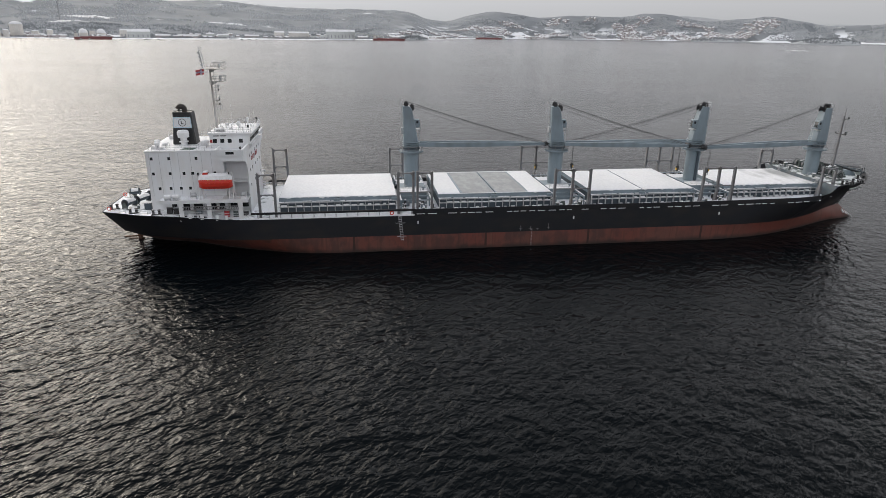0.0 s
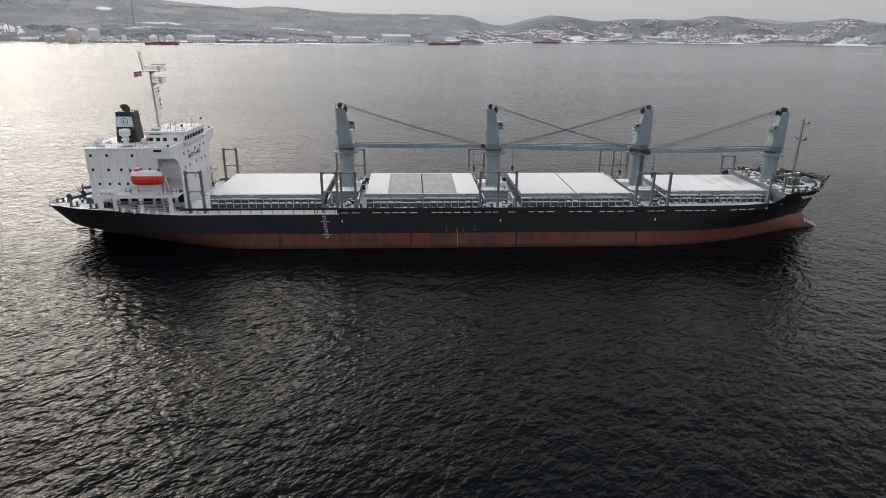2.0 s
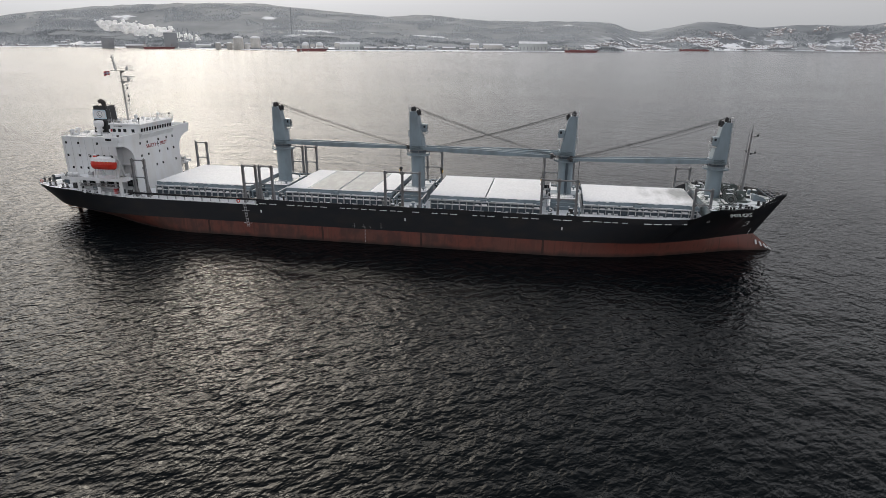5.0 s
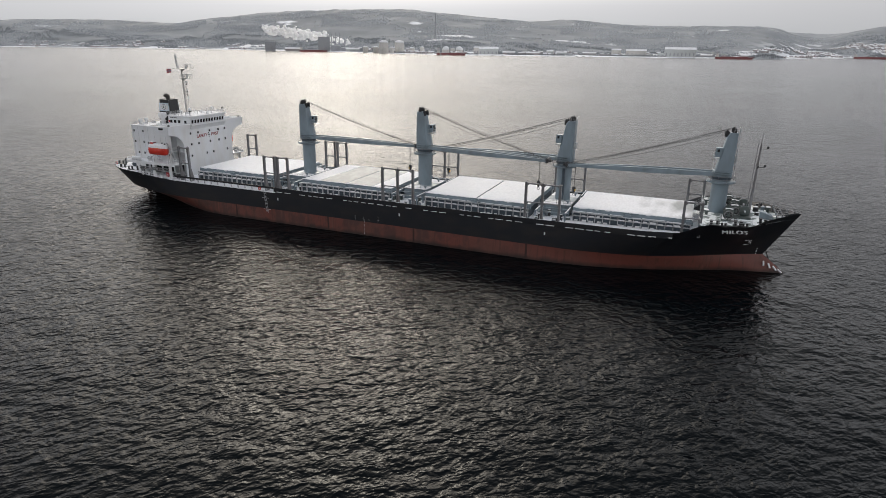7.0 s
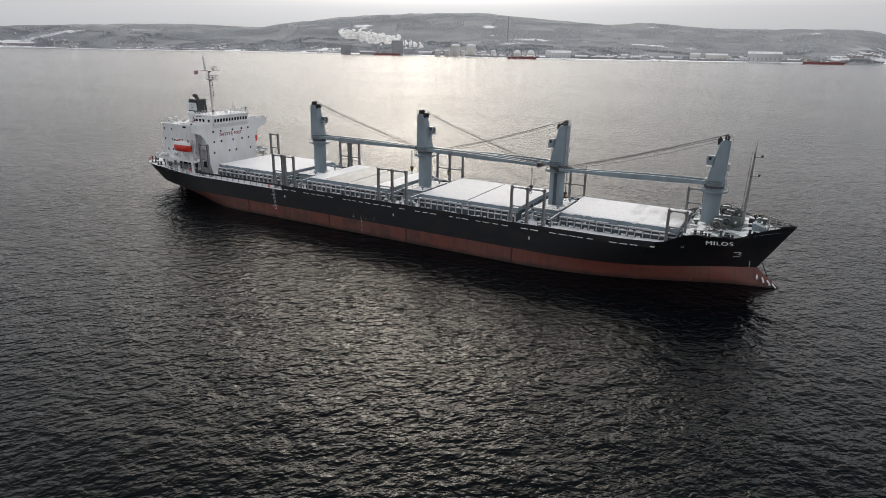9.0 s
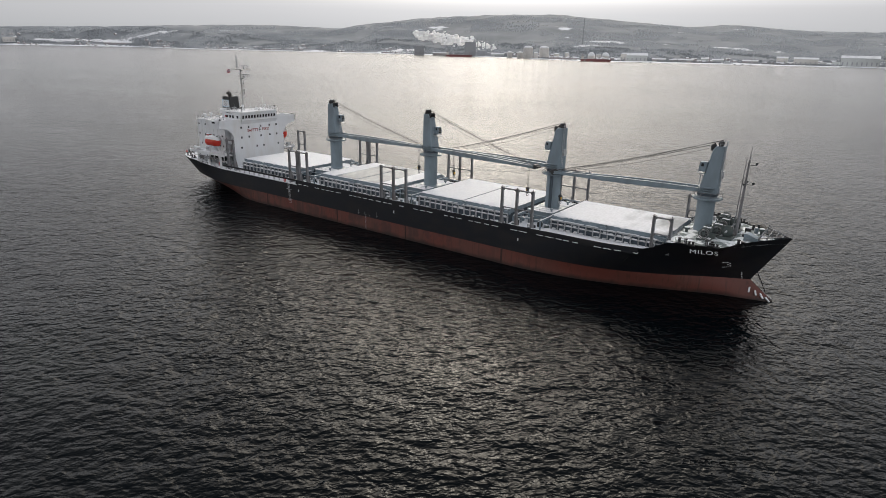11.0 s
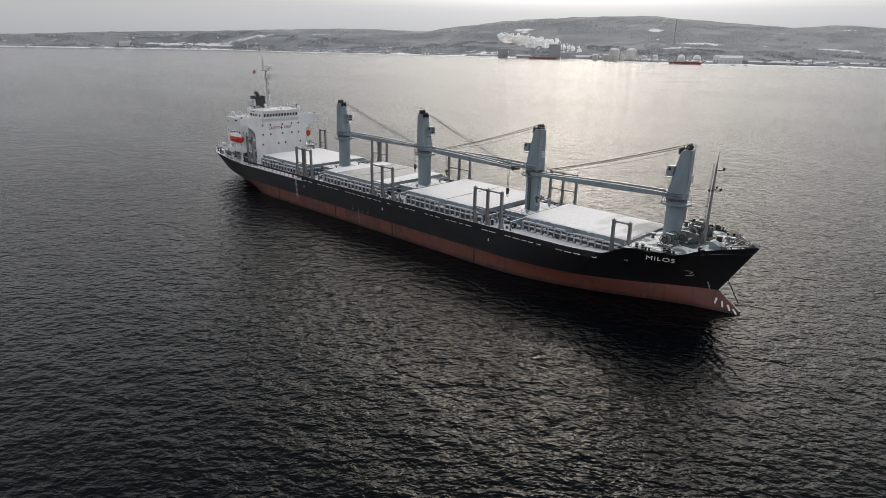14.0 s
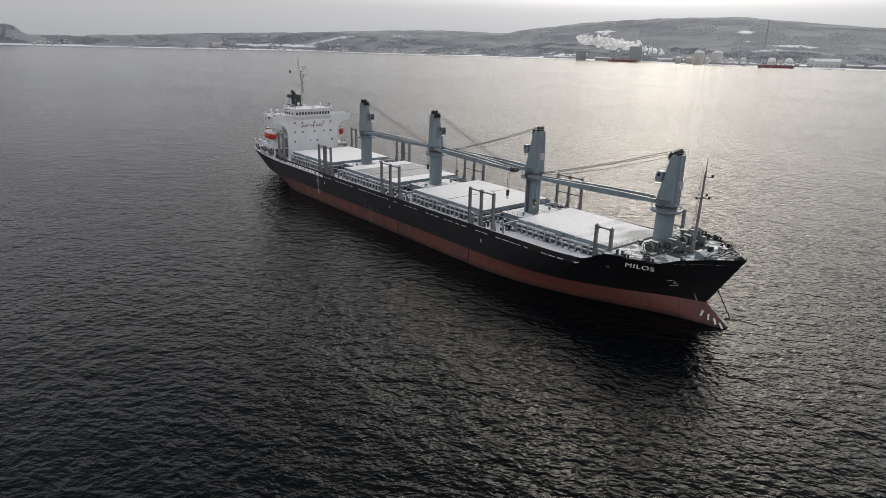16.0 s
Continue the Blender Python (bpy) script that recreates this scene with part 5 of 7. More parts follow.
def davit(x, s):
    th = thing("boat_davit", "white steel gravity davit holding a lifeboat", "davit", "boat davits", at=(x, s * 9.6, 10.42))
    for d in (-0.35, 0.35):
        bm = B()
        beam(bm, (d, -s * 0.9, 0), (d, s * 0.6, 3.6), 0.16, 0.34)
        beam(bm, (d, s * 1.6, 0), (d, s * 0.5, 3.6), 0.14, 0.26)
        part("track", bm, M["white"], th)
        bm = B()
        beam(bm, (d, s * 0.5, 3.6), (d, s * 1.5, 5.0), 0.16, 0.3)
        beam(bm, (d, s * 1.5, 5.0), (d, s * 2.2, 4.9), 0.14, 0.22)
        part("arm", bm, M["white"], th)
    for z, y in ((0.9, -0.5), (2.2, 0.1), (3.5, 0.55)):
        bm = B()
        rod(bm, (-0.35, s * y, z), (0.35, s * y, z), 0.07, seg=6)
        part("cross_bar", bm, M["white"], th)
    bm = B()
    rod(bm, (0, s * 2.1, 4.9), (0, s * 2.1, 4.5), 0.05, seg=5)
    lathe(bm, [(0.1, -0.12), (0.22, -0.1), (0.22, 0.1), (0.1, 0.12)], (0, s * 2.1, 4.9), 10, "x")
    part("fall_block", bm, M["dark"], th)


boat = lifeboat()
boat.matrix_basis = pose(21.7, -11.6, 12.6) @ Matrix.Diagonal((0.85, 1.0, 1.2, 1))
copy_thing(boat, pose(21.7, 11.6, 12.6) @ Matrix.Diagonal((0.85, 1.0, 1.2, 1)))
for s in (-1, 1):
    davit(18.9, s)
    davit(24.1, s)


# ---- funnel ----
def build_funnel():
    th = thing("funnel", "black ship's funnel with a white emblem and bent exhaust", "funnel", at=(14.5, 0, 18.7))
    bm = B()
    rows = []
    for z, xa, xb, w in ((0, -1.85, 2.35, 1.75), (5.6, -1.35, 2.0, 1.6), (6.0, -1.35, 1.9, 1.6)):
        rows.append([bm.verts.new(p) for p in ((xa, -w + 0.15, z), (xa + 0.15, -w, z), (xb - 0.2, -w, z), (xb, -w + 0.3, z), (xb, w - 0.3, z), (xb - 0.2, w, z), (xa + 0.15, w, z), (xa, w - 0.15, z))])
    for p, q in zip(rows, rows[1:]):
        for i in range(8):
            bm.faces.new((p[i], p[(i + 1) % 8], q[(i + 1) % 8], q[i]))
    bm.faces.new(rows[0][::-1])
    bm.faces.new(rows[-1])
    part("casing", bm, M["funnel"], th, "black painted casing")
    for s in (-1, 1):
        bm = B()
        lo, hi = sorted((s * 1.70, s * 1.78))
        prism(bm, [(-1.4, 3.25), (1.9, 3.25), (1.8, 5.25), (-1.25, 5.25)], lo, hi)
        sq = part("emblem_panel", bm, M["white"], th, "white emblem square with a pale blue border")
        bm = B()
        for pa, pb in (((-1.35, 3.31), (1.85, 3.31)), ((-1.2, 5.19), (1.76, 5.19)), ((-1.35, 3.31), (-1.2, 5.19)), ((1.85, 3.31), (1.76, 5.19))):
            beam(bm, (pa[0], s * 1.785, pa[1]), (pb[0], s * 1.785, pb[1]), 0.03, 0.14)
        for pa, pb in (((-1.3, 3.35), (-0.25, 3.85)), ((1.8, 3.35), (0.8, 3.85)), ((-1.2, 5.15), (-0.25, 4.65)), ((1.75, 5.15), (0.8, 4.65))):
            beam(bm, (pa[0], s * 1.785, pa[1]), (pb[0], s * 1.785, pb[1]), 0.03, 0.05)
        part("emblem_border", bm, M["paleblue"], sq)
        bm = B()
        ring(bm, (0.28, s * 1.80, 4.25), 0.66, 0.05, 20, "y", 4)
        box(bm, 0.06, 0.2, s * 1.81 - 0.012, s * 1.81 + 0.012, 4.09, 4.6)
        box(bm, 0.06, 0.52, s * 1.81 - 0.012, s * 1.81 + 0.012, 3.95, 4.088)
        part("emblem_ring", bm, M["dark"], sq)
        bm = B()
        lathe(bm, [(0.55, 0.0), (0.55, 0.75), (0.85, 0.8), (0.85, 0.95), (0.58, 1.0), (0.6, 1.55), (1.0, 1.7), (1.05, 2.6), (0.85, 2.85), (0.3, 2.95)], (0.45, s * 2.75, 0), 18)
        part("intake_cowl", bm, M["white"], th, "white ventilator cowl beside the casing", smooth=True)
        bm = B()
        lathe(bm, [(1.07, 2.55), (0.9, 2.93), (0.2, 3.05)], (0.45, s * 2.75, 0), 18)
        part("cowl_snow", bm, M["snow"], th)
    bm = B()
    rows = []
    for i in range(15):
        a = math.pi * 0.8 * max(0, i - 1) / 13
        c = Vector((0.05 + 0.55 * math.cos(a), -0.3, (5.6 if i == 0 else 6.5) + 0.55 * math.sin(a)))
        out = Vector((math.cos(a), 0, math.sin(a)))
        rows.append([bm.verts.new(c + 0.5 * (out * math.cos(k * math.pi / 8) + Vector((0, 1, 0)) * math.sin(k * math.pi / 8))) for k in range(16)])
    for p, q in zip(rows, rows[1:]):
        for k in range(16):
            bm.faces.new((p[k], p[(k + 1) % 16], q[(k + 1) % 16], q[k]))
    part("exhaust_pipe", bm, M["soot"], th, "wide brown sooty exhaust bend", smooth=True)
    for x, y, r in ((-0.7, 0.9, 0.18),):
        bm = B()
        rod(bm, (x, y, 5.8), (x, y, 6.5), r, seg=10)
        rod(bm, (x, y, 6.4), (x - 0.5, y, 6.8), r, seg=10)
        part("exhaust_pipe", bm, M["soot"], th)
    bm = B()
    for pa, pb in (((-1.3, -1.55), (1.85, -1.55)), ((-1.3, 1.55), (1.85, 1.55)), ((-1.3, -1.55), (-1.3, 1.55)), ((1.85, -1.55), (1.85, 1.55))):
        beam(bm, (*pa, 6.02), (*pb, 6.02), 0.16, 0.2)
    part("casing_rim", bm, M["funnel"], th)


build_funnel()


# ---- radar mast ----
def build_radar_mast():
    th = thing("radar_mast", "slender white radar mast with platforms and scanners", "mast", at=(20.5, 0, 21.6))
    bm = B()
    rod(bm, (0.1, 0, 0), (-0.1, 0, 11.0), 0.25, 0.16, 12)
    part("pole", bm, M["mastgrey"], th, smooth=True)
    bm = B()
    for y in (-0.25, 0.25):
        rod(bm, (0.85, y, 0), (0.45, y, 11), 0.03, seg=4)
    for i in range(26):
        rod(bm, (0.85 - 0.4 * i / 26, -0.25, 0.3 + i * 0.41), (0.85 - 0.4 * i / 26, 0.25, 0.3 + i * 0.41), 0.022, seg=4)
    part("ladder", bm, M["mastgrey"], th)
    for z, x1, w in ((8.6, 2.5, 0.8), (10.9, 2.6, 1.5)):
        bm = B()
        prism(bm, [(-1.4 if z > 10 else -0.3, z), (x1, z), (x1 - 0.2, z + 0.16), (-1.4 if z > 10 else -0.3, z + 0.16)], -w, w)
        prism(bm, [(-0.2, z), (1.2, z), (-0.1, z - 0.7)], -0.1, 0.1)
        pl = part("platform", bm, M["mastgrey"], th)
        bm = B()
        rail(bm, [(-0.2, -w, z + 0.16), (x1, -w, z + 0.16), (x1, w, z + 0.16), (-0.2, w, z + 0.16)], 0.8, 2, 1.0, 0.03)
        part("platform_rail", bm, M["mastgrey"], pl)
        bm = B()
        lathe(bm, [(0.25, 0), (0.28, 0.5), (0.15, 0.8)], (1.6, 0, z + 0.16), 10)
        beam(bm, (0.6, -1.2, z + 1.1), (2.4, 1.2, z + 1.1), 0.2, 0.14) if z < 10 else beam(bm, (0.5, -0.5, z + 1.25), (2.9, 0.5, z + 1.25), 0.25, 0.16)
        part("radar_scanner", bm, M["galv"], th, "rotating bar scanner at rest")
    bm = B()
    rod(bm, (-1.3, 0, 11.0), (-1.75, 0, 14.4), 0.14, 0.08, 8)
    rod(bm, (-0.9, 0, 11.0), (-1.3, 0, 14.0), 0.06, 0.05, 6)
    for k in range(4):
        box(bm, -1.75 - 0.1 * k + 0.1, -1.35 - 0.1 * k + 0.1, -0.15, 0.15, 11.5 + 0.7 * k, 11.8 + 0.7 * k)
    ring(bm, (-1.5, 0, 14.5), 0.32, 0.04, 14, "y", 4)
    part("signal_lamp_pole", bm, M["galv"], th)
    bm = B()
    rod(bm, (-0.45, -3.2, 10.95), (-0.45, 3.2, 10.95), 0.045, seg=6)
    part("signal_yard", bm, M["mastgrey"], th)
    for z, y in ((7.6, 0.5), (7.0, 0.5), (5.6, 0.6), (5.2, 0.6), (4.4, 0.5), (3.6, 0.5)):
        bm = B()
        rod(bm, (0.3, 0, z), (1.1, 0, z), 0.04, seg=5)
        lathe(bm, [(0.05, 0), (0.16, 0.05), (0.16, 0.35), (0.05, 0.4)], (1.1, 0, z), 8)
        part("lamp_bracket", bm, M["dark"] if z in (7.0, 5.2, 4.4) else M["galv"], th)
    bm = B()
    for p in ((-6.5, 0.3, 0.2), (-3.0, -5.0, 0.0), (-3.0, 5.0, 0.0)):
        rod(bm, (0, 0, 10.6), p, 0.01, seg=4)
    part("stay_wire", bm, M["galv"], th)


build_radar_mast()


def build_flag():
    th = thing("flag", "small red flag with a blue and white cross on a halyard", "flag", at=(20.0, -3.0, 31.7))
    bm = B()
    rod(bm, (0, 0, -10.05), (0, 0, 0.9), 0.008, seg=4)
    part("halyard", bm, M["wire"], th)
    def wave(x):
        return 0.1 * math.sin(x * 3.2)
    for name, mat, strips, off in (("field", M["redpaint"], ((-1.9, 0.0, 0.0, 1.2),), 0.0), ("white_cross", M["white"], ((-1.9, 0.0, 0.45, 0.75), (-0.85, -0.5, 0.0, 1.2)), 0.012), ("blue_cross", M["blue"], ((-1.9, 0.0, 0.53, 0.67), (-0.75, -0.6, 0.0, 1.2)), 0.02)):
        bm = B()
        for x0, x1, a, b in strips:
            k = max(1, round((x1 - x0) / 0.19))
            for i in range(k):
                p, q = x0 + (x1 - x0) * i / k, x0 + (x1 - x0) * (i + 1) / k
                for sgn in (-1, 1):
                    bm.faces.new([bm.verts.new(v) for v in ((p, wave(p) + sgn * (off + 0.006), a - 0.12 * p * p * 0.3), (q, wave(q) + sgn * (off + 0.006), a - 0.12 * q * q * 0.3), (q, wave(q) + sgn * (off + 0.006), b - 0.036 * q * q), (p, wave(p) + sgn * (off + 0.006), b - 0.036 * p * p))])
        for v in bm.verts:
            v.co = Vector((v.co.x * 0.78, v.co.y, v.co.z * 0.78 - 0.1 * v.co.x * v.co.x * 0.3))
        part(name, bm, mat, th)


build_flag()


# ---- foremast ----
def build_foremast():
    th = thing("foremast", "grey tapered foremast with lamp brackets and a ladder", "mast", at=(154.2, 0, 10.25))
    bm = B()
    rod(bm, (0, 0, 0), (0.15, 0, 13.0), 0.27, 0.15, 12)
    rod(bm, (0.15, 0, 12.8), (0.2, 0, 15.0), 0.07, 0.03, 8)
    part("pole", bm, M["post"], th, smooth=True)
    bm = B()
    for y in (-0.2, 0.2):
        rod(bm, (-0.55, y, 0), (-0.3, y, 13.2), 0.03, seg=4)
    for i in range(32):
        rod(bm, (-0.55 + 0.25 * i / 32, -0.2, 0.3 + i * 0.4), (-0.55 + 0.25 * i / 32, 0.2, 0.3 + i * 0.4), 0.02, seg=4)
    part("ladder", bm, M["post"], th)
    for z, w in ((8.9, 1.5), (12.2, 0.4)):
        bm = B()
        beam(bm, (0.1, -w, z), (0.1, w, z), 0.12, 0.14)
        rod(bm, (0.1, 0, z - 0.1), (1.3, 0, z), 0.06, seg=6)
        lathe(bm, [(0.08, 0), (0.2, 0.05), (0.2, 0.4), (0.08, 0.45)], (1.3, 0, z), 8)
        if w > 1:
            for y in (-w, w):
                lathe(bm, [(0.06, 0), (0.16, 0.05), (0.16, 0.35), (0.06, 0.4)], (0.1, y, z), 8)
        part("lamp_yard", bm, M["dark"], th)
    for z in (9.4, 6.0, 3.2):
        bm = B()
        ring(bm, (-0.35, 0, z), 0.42, 0.03, 12, "z", 4)
        part("ladder_hoop", bm, M["post"], th)
    for a in (-0.5, 0.5):
        bm = B()
        prism(bm, [(-0.9, 0), (-0.1, 0), (-0.1, 1.6)], a - 0.05, a + 0.05)
        part("foot_gusset", bm, M["post"], th)


build_foremast()


# ---- anchor gear and mooring winches ----
def winch(drums=2, width=3.2):
    th = thing("mooring_winch", "grey-green mooring winch with rope drums dusted in snow", "winch", "mooring winches")
    bm = B()
    box(bm, -1.1, 1.1, -width / 2, width / 2, 0, 0.28)
    part("bed_plate", bm, M["green"], th)
    for i in range(drums):
        y = -width / 2 + 0.6 + i * (width - 1.2) / max(1, drums - 1)
        bm = B()
        lathe(bm, [(0.12, -0.5), (0.55, -0.46), (0.6, 0.0), (0.55, 0.46), (0.12, 0.5)], (0, y, 1.15), 18, "y")
        part("drum", bm, M["dark"], th, "dark winding barrel")
        for e in (-0.47, 0.47):
            bm = B()
            ring(bm, (0, y + e, 1.15), 0.84, 0.075, 20, "y", 5)
            for k in range(6):
                a = k * math.pi / 3 + 0.3
                rod(bm, (0.2 * math.cos(a), y + e, 1.15 + 0.2 * math.sin(a)), (0.82 * math.cos(a), y + e, 1.15 + 0.82 * math.sin(a)), 0.07, seg=5)
            lathe(bm, [(0.05, e - 0.1), (0.24, e - 0.08), (0.24, e + 0.08), (0.05, e + 0.1)], (0, y, 1.15), 12, "y")
            part("flange", bm, M["green"], th, "spoked grey-green flange")
        bm = B()
        lathe(bm, [(0.6, -0.38), (0.7, -0.33), (0.67, 0.0), (0.71, 0.33), (0.6, 0.38)], (0, y, 1.15), 16, "y")
        part("rope", bm, M["post"], th, "dark coiled mooring rope")
    bm = B()
    box(bm, -0.7, 0.8, -0.3, 0.3, 0.28, 1.9, 0.1)
    box(bm, 0.6, 1.5, -0.45, 0.35, 0.28, 1.0, 0.05)
    part("gear_case", bm, M["green"], th)
    bm = B()
    box(bm, -0.6, 0.7, -0.25, 0.25, 1.88, 1.98, 0.06)
    box(bm, -1.0, 1.0, -width / 2 + 0.1, width / 2 - 0.1, 0.27, 0.36, 0.04)
    part("snow", bm, M["snow"], th)
    return th


wn = winch(2, 3.4)
wn.matrix_basis = pose(150.6, -5.3, 10.25, 0, 0, 0)
copy_thing(wn, pose(151.6, -1.9, 10.25, 0, 0, 8))
copy_thing(wn, pose(151.8, 2.4, 10.25, 0, 0, -8))
copy_thing(wn, pose(150.8, 5.8, 10.25, 0, 0, 0))


def bollard():
    th = thing("bollard", "pair of dark steel mooring bollards on a base plate", "bollard", "bollards")
    bm = B()
    box(bm, -0.85, 0.85, -0.3, 0.3, 0, 0.12)
    part("base_plate", bm, M["dark"], th)
    for x in (-0.5, 0.5):
        bm = B()
        lathe(bm, [(0.24, 0.1), (0.22, 0.75), (0.3, 0.8), (0.3, 0.92), (0.1, 0.95)], (x, 0, 0), 12)
        part("post", bm, M["dark"], th, smooth=True)
    return th


bo = bollard()
bo.matrix_basis = pose(148.4, -10.8, 10.25)
for x, y, a in ((148.4, 10.8, 0), (152.2, -9.4, -25), (152.2, 9.4, 25), (156.2, -6.2, -45), (156.2, 6.2, 45), (2.2, -6.6, 30), (2.2, 6.6, -30), (6.5, -9.8, 20), (10.8, -11.2, 8), (10.8, 11.2, -8)):
    copy_thing(bo, pose(x, y, 10.25 if x > 100 else 7.85, 0, 0, a))


def build_forecastle_fittings():
    th = thing("bow_rail", "low grey guard rail round the bow deck", "railing", at=(0, 0, 0))
    for s in (-1, 1):
        bm = B()
        pts = [(x, s * (float(DECK_B(x)) - 0.3), 10.3) for x in (147.5, 149, 150.5, 152, 153.3, 154.4)]
        rail(bm, pts, 1.0, 3, 1.5, 0.03)
        part("side_rail", bm, M["galv"], th)
        bm = B()
        pts = [(x, s * max(0.0, float(DECK_B(x)) - 0.1), 11.15) for x in (157.0, 158.5, 160.2, 161.6, 162.6)]
        rail(bm, pts, 0.75, 2, 2.4, 0.025)
        part("bow_rail_bar", bm, M["post"], th)
    # raised bulwark plating seen from inside, with brackets
    br = thing("bow_platform", "dark slatted lookout platform at the stem head", "platform", at=(159.0, 0, 10.25))
    for k, x in enumerate((-0.6, 0.4, 1.4, 2.3)):
        w = max(0.5, float(DECK_B(159.0 + x)) - 0.55)
        bm = B()
        beam(bm, (x, -w, 1.15), (x, w, 1.15), 0.16, 0.22)
        part("cross_beam", bm, M["recess"], br)
        for s in (-1, 1):
            bm = B()
            beam(bm, (x, s * w * 0.85, 0), (x, s * w * 0.85, 1.1), 0.12, 0.12)
            part("leg", bm, M["recess"], br)
    for f in (-0.95, -0.5, 0.0, 0.5, 0.95):
        wa, wb = float(DECK_B(158.4)) - 0.55, max(0.5, float(DECK_B(161.3)) - 0.55)
        bm = B()
        beam(bm, (-0.7, f * wa, 1.28), (2.4, f * wb, 1.28), 0.14, 0.1)
        part("slat", bm, M["post"], br)
    for f, h in ((-0.9, 0.9), (0.9, 0.9), (0.0, 0.7)):
        wa = float(DECK_B(158.4)) - 0.55
        bm = B()
        rod(bm, (-0.6, f * wa, 1.2), (-0.3, f * wa * 0.7, 1.2 + h), 0.05, seg=5)
        rod(bm, (-0.3, f * wa * 0.7, 1.2 + h), (2.2, f * 0.8, 1.2 + h), 0.04, seg=5)
        part("raised_bar", bm, M["post"], br)
    st = thing("store_hatch", "grey wedge-shaped hatch cover with fins on the bow deck", "hatch", at=(156.9, -1.6, 10.25))
    bm = B()
    prism(bm, [(-1.0, 0), (1.0, 0), (1.0, 0.6), (-0.5, 1.2), (-1.0, 1.2)], -0.8, 0.8)
    part("cover", bm, M["crane"], st)
    for k in range(4):
        bm = B()
        y = -0.75 + k * 0.5
        prism(bm, [(1.0, 0), (1.4, 0), (1.0, 0.6)], y - 0.05, y + 0.05)
        part("fin", bm, M["crane"], st)
    for x, y, h in ((157.6, 3.4, 1.0), (153.6, 4.2, 1.0), (148.0, 7.4, 1.1), (147.0, -3.4, 0.9), (146.8, 4.2, 1.2)):
        v = thing("ventilator", "green mushroom ventilator capped with snow", "ventilator", "ventilators", at=(x, y, 10.25))
        bm = B()
        lathe(bm, [(0.26, 0), (0.26, h - 0.4), (0.52, h - 0.3), (0.5, h - 0.05), (0.2, h)], seg=12)
        part("stem", bm, M["green"], v, smooth=True)
        bm = B()
        lathe(bm, [(0.45, h - 0.04), (0.35, h + 0.06), (0.05, h + 0.1)], seg=12)
        part("snow_cap", bm, M["snow"], v)


build_forecastle_fittings()


# ---- writing and marks on the hull ----
def build_marks():
    th = thing("name_lettering", "white ship name painted on both bows", "lettering")
    for s in (-1, 1):
        x = 151.8
        y = float(DECK_B(x))
        slope = math.atan2(float(DECK_B(153.2)) - float(DECK_B(149.4)), 3.8)
        turn = Matrix.Rotation(slope * -s * -1 if s > 0 else -slope, 4, "Z")
        face = Matrix.Rotation(radians(90), 4, "X") if s < 0 else Matrix.Rotation(radians(180), 4, "Z") @ Matrix.Rotation(radians(90), 4, "X")
        lettering("MILOS", 0.86, Matrix.Translation((x, s * (y - 0.3), 9.28)) @ turn @ face @ Matrix.Rotation(radians(-14), 4, "X") @ Matrix.Diagonal((1.65, 1, 1, 1)), M["lettering"], th, depth=0.2, spacing=1.14)


build_marks()


def build_pilot_ladder():
    th = thing("pilot_ladder", "rope pilot ladder hanging down the black side", "ladder", at=(54.4, -13.2, 7.0))
    for d in (-0.25, 0.25):
        bm = B()
        rod(bm, (d, -0.05, 0.3), (d + 0.5, -0.05, -4.9), 0.025, seg=4)
        part("side_rope", bm, M["galv"], th)
    for i in range(15):
        bm = B()
        z, o = -0.1 - i * 0.33, 0.5 * (0.3 + 0.1 + i * 0.33) / 5.2
        w = 0.3 if i % 8 != 4 else 0.9
        box(bm, o - w, o + w, -0.11, 0.0, z - 0.03, z + 0.03)
        part("rung", bm, M["galv"], th)
    lb = thing("lifebuoy", "red and white lifebuoy on the rail", "lifebuoy", at=(53.0, -13.12, 7.55))
    bm = B()
    ring(bm, (0, 0, 0), 0.32, 0.09, 16, "y", 6)
    part("ring", bm, M["orange"], lb)


build_pilot_ladder()


def build_rudder():
    th = thing("rudder", "top of a rusty rudder breaking the surface under the stern", "rudder", at=(3.4, 0, 0))
    bm = B()
    prism(bm, [(-1.9, -4), (1.0, -4), (1.0, 0.12), (-1.9, 0.05)], -0.28, 0.28)
    beam(bm, (-2.6, -0.2, 0.45), (1.2, 0.2, 0.55), 0.3, 0.25)
    part("blade", bm, M["rust"], th)
    bm = B()
    rod(bm, (0.3, 0, 0), (0.3, 0, 3.2), 0.45, 0.5, 10)
    part("stock", bm, M["rust"], th)


build_rudder()


def build_anchor_chain():
    th = thing("anchor_chain", "dark anchor chain running from the bow into the water", "chain", at=(157.0, 2.4, 6.2))
    a, b = Vector((0, 0, 0)), Vector((2.9, 2.2, -6.6))
    n = 22
    for i in range(n):
        p = a.lerp(b, i / n)
        bm = B()
        d = (b - a).normalized() * 0.17
        rod(bm, p - d, p + d, (0.06, 0.12)[i % 2], (0.06, 0.12)[i % 2], 5)
        part("chain_link", bm, M["dark"], th)


build_anchor_chain()


